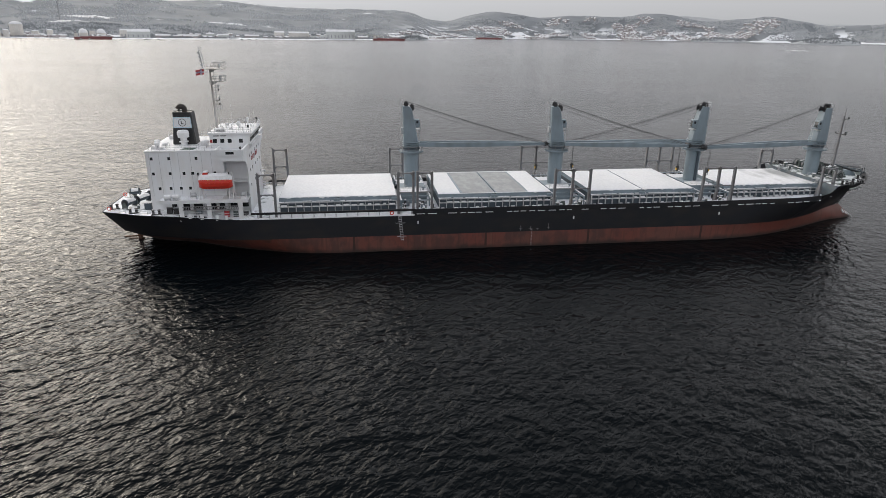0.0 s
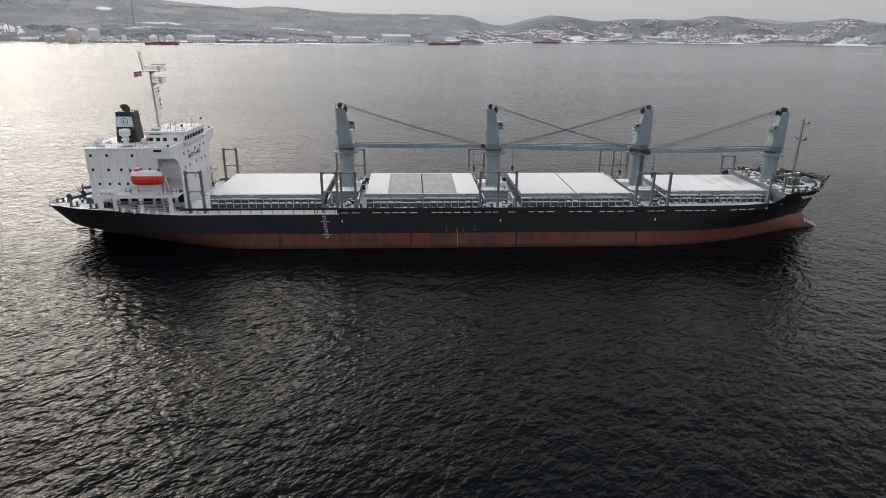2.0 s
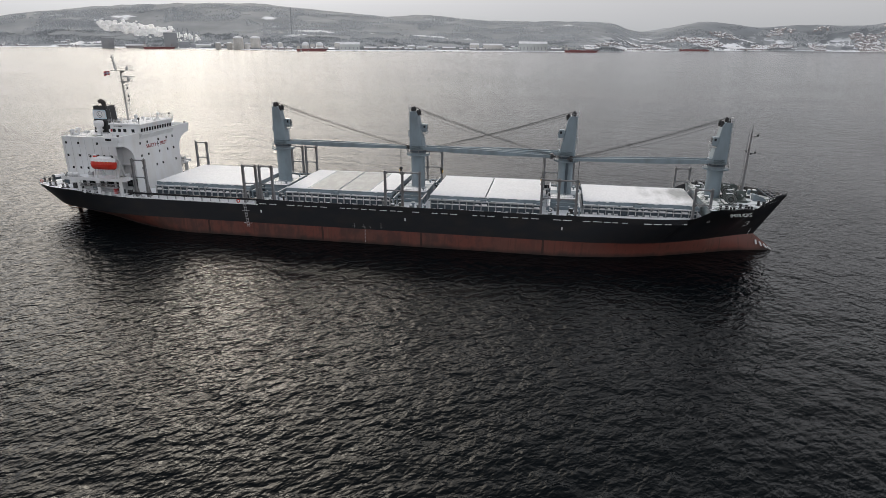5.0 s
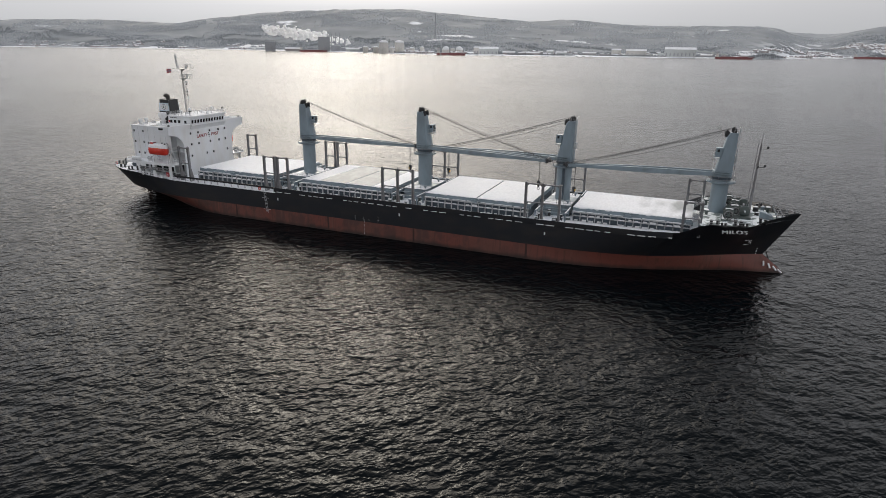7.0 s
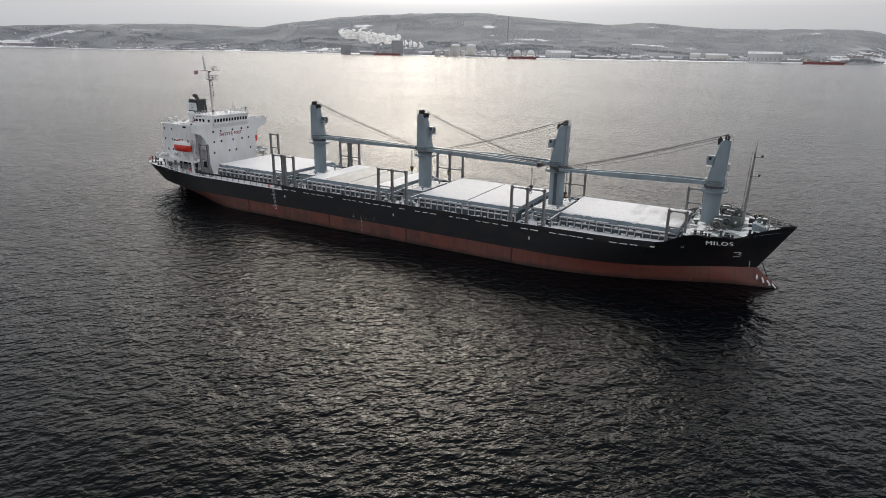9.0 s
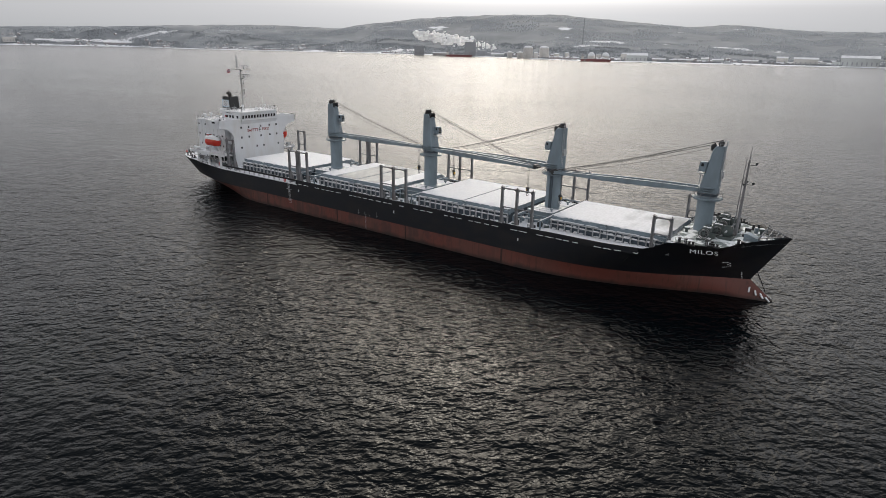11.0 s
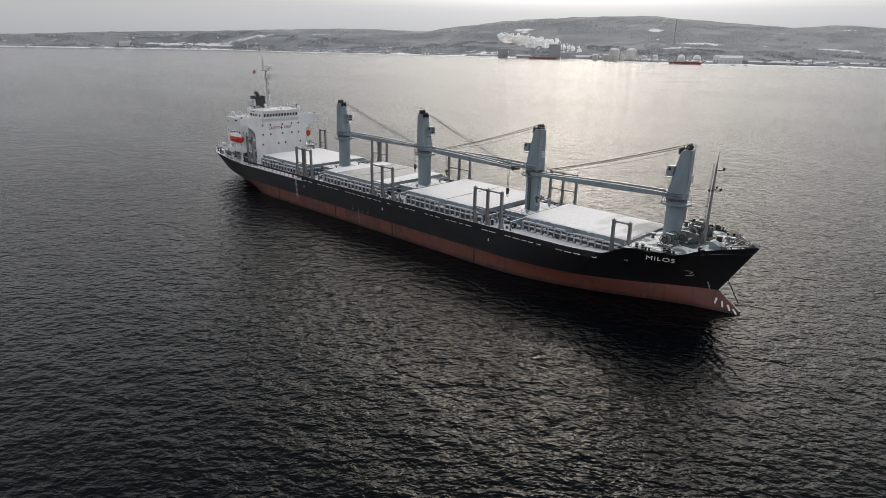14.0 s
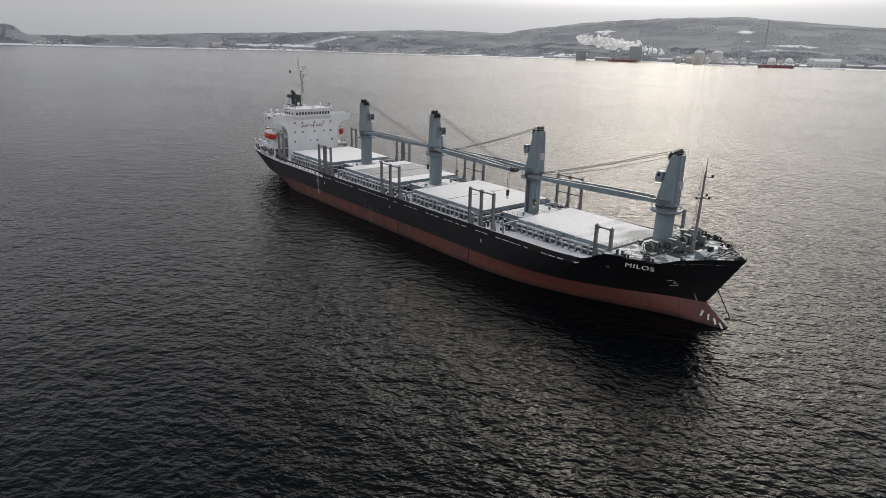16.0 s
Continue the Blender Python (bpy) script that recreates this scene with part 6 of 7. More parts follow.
# ---- small fittings ----
def roof_fittings():
    """Gear on the wheelhouse top and the after roof."""
    for x, y, r in ((25.2, -3.6, 0.42), (25.8, 3.4, 0.32)):
        th = thing("satellite_dome", "white satellite dome on the wheelhouse roof", "antenna", "satellite domes", at=(x, y, 21.65))
        bm = B()
        rod(bm, (0, 0, 0), (0, 0, 0.9), 0.1, seg=8)
        part("stand", bm, M["white"], th)
        bm = B()
        lathe(bm, [(0.2, 0.85)] + [(r * math.sin(a), 0.95 + r - r * math.cos(a)) for a in (0.7, 1.2, 1.7, 2.2, 2.7)], seg=14)
        part("dome", bm, M["white"], th, smooth=True)
    for x, y, h in ((26.8, -5.2, 3.4), (26.9, 4.8, 3.0), (22.5, 5.4, 4.2), (24.5, -5.8, 2.6), (20.6, -5.6, 3.0), (26.5, 2.0, 3.6)):
        th = thing("whip_antenna", "thin whip antenna on the wheelhouse roof", "antenna", "whip antennas", at=(x, y, 21.62))
        bm = B()
        rod(bm, (0, 0, 0), (0, 0, h), 0.035, 0.015, 5)
        part("whip", bm, M["galv"], th)
        bm = B()
        lathe(bm, [(0.12, 0), (0.08, 0.35)], seg=8)
        part("base", bm, M["white"], th)
    for x, y, w, l, h, z in ((23.4, -2.0, 0.2, 0.45, 0.35, 21.6), (24.6, 1.2, 0.2, 0.4, 0.4, 21.6), (21.9, 3.4, 0.25, 0.4, 0.4, 21.6), (26.9, 0.6, 0.15, 0.35, 0.45, 21.6), (10.3, -5.6, 0.4, 0.45, 0.45, 18.75), (11.4, -2.5, 0.35, 0.5, 0.4, 18.75), (18.6, -3.0, 0.5, 0.6, 0.9, 18.75), (11.0, 5.0, 0.6, 0.6, 0.7, 18.75), (18.4, 5.4, 0.5, 0.5, 0.8, 18.75), (12.0, -6.6, 0.3, 0.4, 0.4, 18.75)):
        th = thing("roof_locker", "white roof locker topped with snow", "locker", "roof lockers", at=(x, y, z))
        bm = B()
        box(bm, -w, w, -l, l, 0, h, 0.03)
        part("case", bm, M["white"], th)
        bm = B()
        box(bm, -w + 0.05, w - 0.05, -l + 0.05, l - 0.05, h - 0.01, h + 0.14, 0.1)
        part("snow_cap", bm, M["snow"], th)
    for x, y in ((11.2, -6.6), (13.0, 5.8), (10.6, -4.2), (19.4, -4.6)):
        th = thing("ventilator", "white mushroom ventilator on the after roof", "ventilator", "roof ventilators", at=(x, y, 18.75))
        bm = B()
        lathe(bm, [(0.3, 0), (0.3, 0.8), (0.55, 0.9), (0.52, 1.25), (0.2, 1.35)], seg=14)
        part("stem", bm, M["white"], th, smooth=True)
        bm = B()
        lathe(bm, [(0.5, 1.28), (0.35, 1.42), (0.05, 1.48)], seg=14)
        part("snow_cap", bm, M["snow"], th)


    # thin clutter on the wheelhouse top: compass stand, pipe frames, searchlights
    for x, y, l, a in ((21.6, -3.8, 1.6, 0.3), (23.0, -4.8, 1.2, 1.2), (24.2, -1.2, 1.8, 0.8), (26.0, -5.2, 1.3, 1.5), (26.3, 1.8, 1.5, 0.2), (22.3, 1.0, 1.4, 2.2), (25.0, 5.0, 1.2, 0.6), (10.6, -7.0, 1.6, 0.1), (12.4, -4.6, 1.5, 1.3), (19.0, -6.4, 1.4, 0.4)):
        th = thing("pipe_frame", "thin dark pipe frame on the roof", "frame", "roof pipe frames", at=(x, y, 21.64 if x > 20 else 18.8))
        dx, dy = l / 2 * math.cos(a), l / 2 * math.sin(a)
        for sg in (-1, 1):
            bm = B()
            rod(bm, (sg * dx, sg * dy, 0), (sg * dx * 0.9, sg * dy * 0.9, 0.9), 0.035, seg=5)
            part("leg", bm, M["post"], th)
        bm = B()
        rod(bm, (-dx * 0.9, -dy * 0.9, 0.88), (dx * 0.9, dy * 0.9, 0.88), 0.035, seg=5)
        rod(bm, (-dx * 0.95, -dy * 0.95, 0.45), (dx * 0.9, dy * 0.9, 0.88), 0.025, seg=5)
        part("bar", bm, M["galv"], th)
    for x, y in ((27.2, -5.6), (27.2, 5.6), (26.6, -12.2), (26.6, 12.2)):
        th = thing("searchlight", "small dark searchlight on a post", "searchlight", "searchlights", at=(x, y, 21.62 if abs(y) < 6 else 18.79))
        bm = B()
        rod(bm, (0, 0, 0), (0, 0, 1.0), 0.05, seg=6)
        part("post", bm, M["green"], th)
        bm = B()
        lathe(bm, [(0.1, -0.2), (0.22, -0.12), (0.24, 0.16), (0.05, 0.18)], (0, 0, 1.15), 10, "x")
        part("lamp_head", bm, M["dark"], th)
    th = thing("deck_strip", "dark green painted strip of roof swept free of snow", "deck strip", at=(16.3, -6.4, 18.845))
    bm = B()
    prism(bm, [(-1.1, -1.0), (1.2, -1.0), (1.5, 0.9), (-0.7, 1.0)], 0.0, 0.03, "z")
    part("sheet", bm, material("dark_green_deck_paint", (0.02, 0.065, 0.045), 0.5, scale=1.2), th)


roof_fittings()


def boat_deck_gear():
    for s in (-1, 1):
        for x in (13.2, 14.6):
            th = thing("liferaft_canister", "white liferaft canister in a cradle", "liferaft", "liferaft canisters", at=(x, s * 11.6, 10.42))
            bm = B()
            lathe(bm, [(0.3, -0.62), (0.4, -0.55), (0.42, 0.0), (0.4, 0.55), (0.3, 0.62)], (0, 0, 0.75), 14, "x")
            part("canister", bm, M["white"], th, smooth=True)
            bm = B()
            for xx in (-0.4, 0.4):
                prism(bm, [(-0.45, 0), (0.45, 0), (0.3, 0.6), (-0.3, 0.6)], xx - 0.06, xx + 0.06, "x")
            part("cradle", bm, M["galv"], th)
            bm = B()
            lathe(bm, [(0.02, -0.6), (0.33, -0.56), (0.36, 0.0), (0.33, 0.56), (0.02, 0.6)], (0, 0, 0.86), 12, "x")
            part("snow_cap", bm, M["snow"], th, smooth=True)
        for x in (17.4, 26.2):
            th = thing("davit_winch", "white boat winch on the boat deck", "winch", "davit winches", at=(x, s * 10.6, 10.42))
            bm = B()
            box(bm, -0.5, 0.5, -0.4, 0.4, 0, 0.5, 0.05)
            part("base", bm, M["white"], th)
            bm = B()
            lathe(bm, [(0.2, -0.5), (0.45, -0.45), (0.3, -0.35), (0.3, 0.35), (0.45, 0.45), (0.2, 0.5)], (0, 0, 0.85), 14, "x")
            part("drum", bm, M["galv"], th, smooth=True)
        # sloped ladder up to the boat
        th = thing("boarding_ladder", "white inclined ladder beside the lifeboat", "ladder", "boarding ladders", at=(16.6, s * 9.2, 10.42))
        for y in (-0.35, 0.35):
            bm = B()
            beam(bm, (0, y, 0), (2.4, y, 4.2), 0.08, 0.2)
            part("stringer", bm, M["white"], th)
        for i in range(12):
            bm = B()
            t = (i + 0.5) / 12
            box(bm, 2.4 * t - 0.1, 2.4 * t + 0.1, -0.35, 0.35, 4.2 * t - 0.02, 4.2 * t + 0.02)
            part("tread", bm, M["white"], th)
        for x, col in ((22.9, "redpaint"), (18.0, "deckgrey"), (24.5, "green"), (26.3, "dark"), (14.2, "dark"), (13.0, "dark")):
            th = thing("deck_locker", "small painted locker in the side passage", "locker", "passage lockers", at=(x, s * 10.6, rim_z(x) - 0.1))
            bm = B()
            box(bm, -0.45, 0.45, -0.35, 0.35, 0, 1.15, 0.03)
            part("case", bm, M[col], th)
            bm = B()
            box(bm, -0.48, 0.48, -0.38, 0.38, 1.14, 1.2)
            part("lid", bm, M["galv"], th)
        for x in (17.0, 19.0, 21.6, 23.2):
            th = thing("passage_panel", "white freeing panel on the passage rail", "panel", "passage panels", at=(x, s * (float(DECK_B(x)) - 0.1), rim_z(x) - 0.05))
            bm = B()
            box(bm, -0.28, 0.28, -0.06, 0.06, -0.2, 0.75, 0.02)
            part("plate", bm, M["white"], th)


boat_deck_gear()


def stern_gear():
    for s in (-1, 1):
        th = thing("stern_rail", "white guard rail round the stern", "railing", "stern rails", at=(0, 0, 0))
        bm = B()
        pts = [(x, s * (float(DECK_B(x)) - 0.25), rim_z(x)) for x in (0.3, 2.0, 4.0, 6.5, 9.5, 12.5)]
        rail(bm, pts, 1.0, 3, 1.5, 0.025)
        part("side_bars", bm, M["galv"], th)
    th = thing("stern_rail", "white guard rail round the stern", "railing", "stern rails", at=(0, 0, 0))
    bm = B()
    rail(bm, [(0.3, -6.8, 7.55), (0.3, 6.8, 7.55)], 1.0, 3, 1.5, 0.025)
    part("end_bars", bm, M["galv"], th)
    for x, y in ((1.6, -7.0), (1.0, 3.0)):
        th = thing("lifebuoy", "orange lifebuoy hung on the stern rail", "lifebuoy", "lifebuoys", at=(x, y - 0.6 if y < 0 else y, 8.2))
        bm = B()
        ring(bm, (0, 0, 0), 0.32, 0.09, 16, "y", 6)
        part("ring", bm, M["orange"], th)
    rr = random.Random(3)
    for k in range(16):
        x, y = rr.uniform(2.0, 9.0), rr.uniform(-7.5, 7.5)
        if abs(y) < 5.6 and 3.5 < x < 8:
            continue
        th = thing("deck_fitting", "low dark mooring fitting half buried in snow", "fitting", "stern fittings", at=(x, y, 7.82))
        bm = B()
        w, h = rr.uniform(0.25, 0.6), rr.uniform(0.3, 0.8)
        lathe(bm, [(w, 0), (w * 0.9, h * 0.8), (w * 0.5, h)], seg=10)
        part("body", bm, M[rr.choice(("dark", "green", "galv"))], th)
        bm = B()
        lathe(bm, [(w * 0.85, h * 0.85), (w * 0.5, h + 0.12), (0.03, h + 0.15)], seg=10)
        part("snow_cap", bm, M["snow"], th)
    for x, y, l, turn in ((4.6, -5.6, 2.4, 66), (5.9, -2.4, 3.0, 66), (7.2, 1.4, 3.0, 66), (7.9, 5.4, 2.4, 66), (3.0, 2.6, 1.6, 20)):
        th = thing("mooring_winch", "broad grey mooring drum heaped with snow", "winch", "stern winches", at=(x, y, 7.85))
        th.rotation_euler = (0, 0, radians(turn))
        bm = B()
        lathe(bm, [(0.25, -l / 2), (0.8, -l / 2), (0.8, -l / 2 + 0.1), (0.5, -l / 2 + 0.12), (0.5, l / 2 - 0.12), (0.8, l / 2 - 0.1), (0.8, l / 2), (0.25, l / 2)], (0, 0, 1.0), 20, "x")
        part("drum", bm, M["recess"], th, "dark blue-grey winding drum")
        bm = B()
        lathe(bm, [(0.28, -l / 2 - 0.04), (0.6, -l / 2 - 0.03), (0.6, -l / 2)], (0, 0, 1.05), 16, "x")
        part("hub", bm, M["dark"], th)
        bm = B()
        prof = [(0.68 * math.cos(a), 1.0 + 0.68 * math.sin(a)) for a in [0.25 + 2.6 * i / 8 for i in range(9)]]
        prism(bm, prof + [(0.0, 1.15)], -l / 2 + 0.15, l / 2 - 0.15, "x")
        part("snow", bm, M["snow"], th)
        for xx in (-l / 2 - 0.14, l / 2 + 0.14):
            bm = B()
            prism(bm, [(-0.7, 0), (0.7, 0), (0.2, 1.2), (-0.2, 1.2)], xx - 0.08, xx + 0.08, "x")
            part("stand", bm, M["green"], th)
    bx = thing("deck_box", "dark grey-blue box by the deckhouse wall", "box", at=(8.4, -7.4, 7.85))
    bm = B()
    box(bm, -0.6, 0.6, -0.4, 0.4, 0, 1.3, 0.03)
    part("case", bm, M["recess"], bx)
    bm = B()
    box(bm, -0.62, 0.62, -0.42, 0.42, 1.29, 1.42, 0.08)
    part("snow_cap", bm, M["snow"], bx)


stern_gear()


def forecastle_gear():
    """Clutter on the bow deck: chain stoppers, fairleads, a coiled rope, pipes."""
    rr = random.Random(21)
    for k in range(18):
        x, y = rr.uniform(147.4, 157.5), rr.uniform(-9.5, 9.5)
        if abs(y) > float(DECK_B(x)) - 1.2 or (x < 152.8 and abs(y) < 7.2 and x > 149) or math.hypot(x - 154.2, y) < 0.9:
            continue
        th = thing("deck_fitting", "dark mooring fitting dusted with snow on the bow deck", "fitting", "bow fittings", at=(x, y, 10.25))
        bm = B()
        w, h = rr.uniform(0.18, 0.5), rr.uniform(0.3, 1.0)
        if k % 3:
            lathe(bm, [(w, 0), (w, h * 0.7), (w * 1.2, h * 0.8), (w * 0.6, h)], seg=10)
        else:
            box(bm, -w, w, -w * 1.4, w * 1.4, 0, h, 0.04)
        part("body", bm, M[rr.choice(("dark", "green", "galv", "crane"))], th)
        bm = B()
        lathe(bm, [(w * 0.9, h - 0.03), (w * 0.6, h + 0.07), (0.03, h + 0.1)], seg=10)
        part("snow_cap", bm, M["snow"], th)
    for s in (-1, 1):
        for x in (149.6, 153.0):
            th = thing("roller_fairlead", "dark roller fairlead at the deck edge", "fairlead", "fairleads", at=(x, s * (float(DECK_B(x)) - 0.35), 10.3))
            bm = B()
            box(bm, -0.9, 0.9, -0.3, 0.3, -0.05, 0.15)
            part("base", bm, M["dark"], th)
            for xx in (-0.55, 0.0, 0.55):
                bm = B()
                lathe(bm, [(0.2, 0.1), (0.16, 0.4), (0.22, 0.65)], (xx, 0, 0), 10)
                part("roller", bm, M["dark"], th)
        th = thing("windlass", "large grey-green anchor windlass with chain wheel", "windlass", "windlasses", at=(153.3, s * 2.9, 10.25))
        bm = B()
        box(bm, -1.1, 1.1, -1.2, 1.2, 0, 0.35)
        part("bed_plate", bm, M["green"], th)
        bm = B()
        lathe(bm, [(0.3, -0.35), (0.85, -0.3), (0.6, -0.1), (0.6, 0.1), (0.85, 0.3), (0.3, 0.35)], (0, 0, 1.3), 20, "y")
        part("chain_wheel", bm, M["green"], th, smooth=True)
        bm = B()
        box(bm, -0.8, 0.8, 0.5, 1.1, 0.35, 1.9, 0.1)
        part("gear_case", bm, M["green"], th)
        bm = B()
        rod(bm, (0, -1.3, 1.3), (0, 1.3, 1.3), 0.16, seg=8)
        part("shaft", bm, M["galv"], th)
    th = thing("anchor", "dark stockless anchor housed against the bow", "anchor", at=(158.4, 3.1, 8.0))
    bm = B()
    rod(bm, (0.2, 0.2, -0.9), (-0.3, -0.4, 0.9), 0.16, seg=8)
    part("shank", bm, M["dark"], th)
    bm = B()
    prism(bm, [(-0.9, -0.6), (0, -1.2), (0.9, -0.6), (0.7, 0.4), (0.4, -0.4), (-0.4, -0.4), (-0.7, 0.4)], 0.2, 0.7)
    part("flukes", bm, M["dark"], th)
    # inclined stair and rails from the main deck up to the bow deck
    for s in (-1, 1):
        th = thing("deck_stair", "grey steel stair rising to the bow deck", "stair", "deck stairs", at=(143.2, s * 6.2, 7.7))
        for y in (-0.4, 0.4):
            bm = B()
            beam(bm, (0, y, 0), (2.9, y, 2.6), 0.06, 0.22)
            part("stringer", bm, M["galv"], th)
        for i in range(10):
            t = (i + 0.5) / 10
            bm = B()
            box(bm, 2.9 * t - 0.12, 2.9 * t + 0.12, -0.4, 0.4, 2.6 * t - 0.02, 2.6 * t + 0.02)
            part("tread", bm, M["galv"], th)
        bm = B()
        rail(bm, [(0, 0.42, 0), (2.9, 0.42, 2.6)], 0.95, 2, 1.2, 0.025)
        part("handrail", bm, M["galv"], th)
    th = thing("bow_deck_rail", "grey rail along the break of the bow deck", "railing", at=(146.1, 0, 10.25))
    for y0, y1 in ((-11.5, -2.6), (2.6, 11.5)):
        bm = B()
        rail(bm, [(0, y0, 0), (0, y1, 0)], 1.0, 3, 1.5, 0.03)
        part("rail_run", bm, M["galv"], th)


forecastle_gear()


def hull_marks():
    th = thing("bulb_marks", "white warning stripes painted on the bulbous bow", "marking")
    for s in (-1, 1):
        for i in range(4):
            bm = B()
            x = 158.0 + i * 0.85
            y, z = s * (0.55 + 0.95 * max(0.0, (161.2 - x) / 3.2)), 1.75 - i * 0.42
            lean = (0.05, 0.35, 0.6, 0.75)[i]
            beam(bm, (x, y * 0.75, z + (0.3, 0.34, 0.3, 0.2)[i]), (x + lean, y * 1.18, z - 0.40), 0.26, (0.26, 0.17, 0.2, 0.15)[i])
            part("stripe", bm, M["white"], th)
    # scrape of the cable and draught column on both bows
    for s in (-1, 1):
        th = thing("cable_scrape", "thin pale scrape mark on the black bow", "marking", "cable scrapes")
        bm = B()
        line = ((154.0, 6.9), (154.9, 6.95), (155.1, 6.7), (154.6, 6.45), (155.1, 6.25), (155.0, 5.95), (153.9, 5.75))
        for (xa, za), (xb, zb) in zip(line, line[1:]):
            beam(bm, (xa, s * (hull_b(xa, za) + 0.01), za), (xb, s * (hull_b(xb, zb) + 0.01), zb), 0.05, 0.05)
        part("scrape", bm, M["lettering"], th)
        th = thing("draught_marks", "column of small pale draught marks on the bow", "marking", "bow draught marks")
        for k in range(5):
            z = 2.75 + k * 0.4
            bm = B()
            y = s * (hull_b(156.5, z) + 0.01)
            box(bm, 156.43, 156.57, y - 0.04, y + 0.04, z, z + 0.16)
            part("mark", bm, M["lettering"], th)
    th = thing("draught_marks", "column of small pale draught marks on the side", "marking")
    for s in (-1, 1):
        for k in range(11):
            bm = B()
            box(bm, 80.15, 80.33, s * 13.1 - 0.02, s * 13.1 + 0.02, 0.35 + k * 0.3, 0.45 + k * 0.3)
            part("mark", bm, M["galv"], th)
        for x, z0, z1 in ((78.0, 3.3, 4.3), (80.0, 3.3, 4.1), (81.4, 3.3, 3.6), (83.6, 3.4, 4.6)):
            bm = B()
            box(bm, x - 0.04, x + 0.04, s * 13.1 - 0.02, s * 13.1 + 0.02, z0, z1)
            box(bm, x - 0.3, x + 0.3, s * 13.1 - 0.02, s * 13.1 + 0.02, z0 + 0.3, z0 + 0.36)
            part("load_line", bm, M["post"], th)
        for x in (57.9, 88.6, 119.4):
            bm = B()
            box(bm, x - 0.12, x + 0.12, s * 13.1 - 0.02, s * 13.1 + 0.02, 5.3, 5.85)
            part("side_mark", bm, M["white"], th)
    th = thing("plate_joints", "dark vertical bands down the red bottom paint", "marking")
    for s in (-1, 1):
        for x in (45.8, 71.1, 91.9, 116.0):
            bm = B()
            box(bm, x - 0.22, x + 0.22, s * 13.1 - 0.012, s * 13.1 + 0.012, 0.1, 3.05)
            part("band", bm, M["seam"], th)


hull_marks()


# ---- the far shore ----
EYE9 = Vector((159.3, -117.2, 39.6))


def seen_at(az, dist):
    return EYE9.x + dist * math.sin(radians(az)), EYE9.y + dist * math.cos(radians(az))


def ground(x, y):
    dx, dy = x - CAM0.x, y - CAM0.y
    return max(1.5, land_height(math.degrees(math.atan2(dx, dy)), math.hypot(dx, dy)))


FAR_M = {
    "hall": material("pale_sheet_hall", (0.55, 0.57, 0.56), 0.7, scale=0.02, grain=0.3),
    "roof": material("far_snow_roof", (0.74, 0.75, 0.77), 0.8, scale=0.05, grain=0.3),
    "tank": material("cream_tank_paint", (0.62, 0.60, 0.57), 0.7, scale=0.03, grain=0.2),
    # cladding lightened to grey, with distance haze mixed into its colour
    "works": material("dark_works_cladding", (0.35, 0.36, 0.375), 0.8, scale=0.03, grain=0.3),
    "timber": material("muted_house_walls", (0.33, 0.30, 0.30), 0.8, stain=(0.55, 0.54, 0.52), scale=0.03, grain=0.2),
    # hull red muted by the haze painted into it
    "redhull": material("red_far_hull", (0.23, 0.08, 0.08), 0.7, scale=0.03, grain=0.2),
    # both spruce colours are raised to carry the haze and lift backlit sides
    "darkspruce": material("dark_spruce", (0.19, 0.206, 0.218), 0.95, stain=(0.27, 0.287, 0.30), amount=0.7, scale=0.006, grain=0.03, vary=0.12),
    "spruce": material("haze_paled_spruce", (0.36, 0.377, 0.393), 0.95, stain=(0.43, 0.447, 0.462), amount=0.9, scale=0.005, grain=0.03, sharp=0.3, shift=-0.02, vary=0.1),
}


def steam_material():
    """White vapour: scatters light through as well as back."""
    m = bpy.data.materials.new("white_steam")
    m.use_nodes = True
    nt = m.node_tree
    b = nt.nodes["Principled BSDF"]
    b.inputs["Base Color"].default_value, b.inputs["Roughness"].default_value = (0.95, 0.95, 0.95, 1), 1.0
    tr = nt.nodes.new("ShaderNodeBsdfTranslucent")
    tr.inputs["Color"].default_value = (0.97, 0.97, 0.97, 1)
    mix = nt.nodes.new("ShaderNodeMixShader")
    mix.inputs[0].default_value = 0.68
    nt.links.new(b.outputs[0], mix.inputs[1])
    nt.links.new(tr.outputs[0], mix.inputs[2])
    nt.links.new(mix.outputs[0], nt.nodes["Material Output"].inputs["Surface"])
    return m


def far_woods():
    rng = random.Random(11)
    verts, faces = [], []
    while len(verts) < 52000 * 7:
        az = rng.uniform(-89, 46)
        s = float(SHORE(az))
        u = rng.random() ** 1.35
        d = s + 40 + u * (FAR - s - 30)
        x, y = place_at(az, d)
        dens = noise.fractal(Vector((x / 240, y / 240, 1.0)), 1.0, 2.0, 4)
        if dens < -0.05 or (u < 0.10 and dens < 0.22) or (4 < az < 33 and dens < 0.12):
            continue
        z = land_height(az, d) - 1.0
        if u > 0.9:
            continue
        h, r = rng.uniform(4, 9.5), rng.uniform(2.6, 4.8)
        k = len(verts)
        a0 = rng.random() * 6
        verts.extend((x + r * math.cos(a0 + i * math.pi / 3), y + r * math.sin(a0 + i * math.pi / 3), z + rng.uniform(0, 1.5)) for i in range(6))
        verts.append((x, y, z + h))
        faces.extend((k + i, k + (i + 1) % 6, k + 6) for i in range(6))
    me = bpy.data.meshes.new("far_woods")
    me.from_pydata(verts, [], faces)
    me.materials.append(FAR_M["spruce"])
    tagged(new("far_woods", me), "spruce woods on the far hillsides, paled for haze", "woods", kind="stuff")


far_woods()


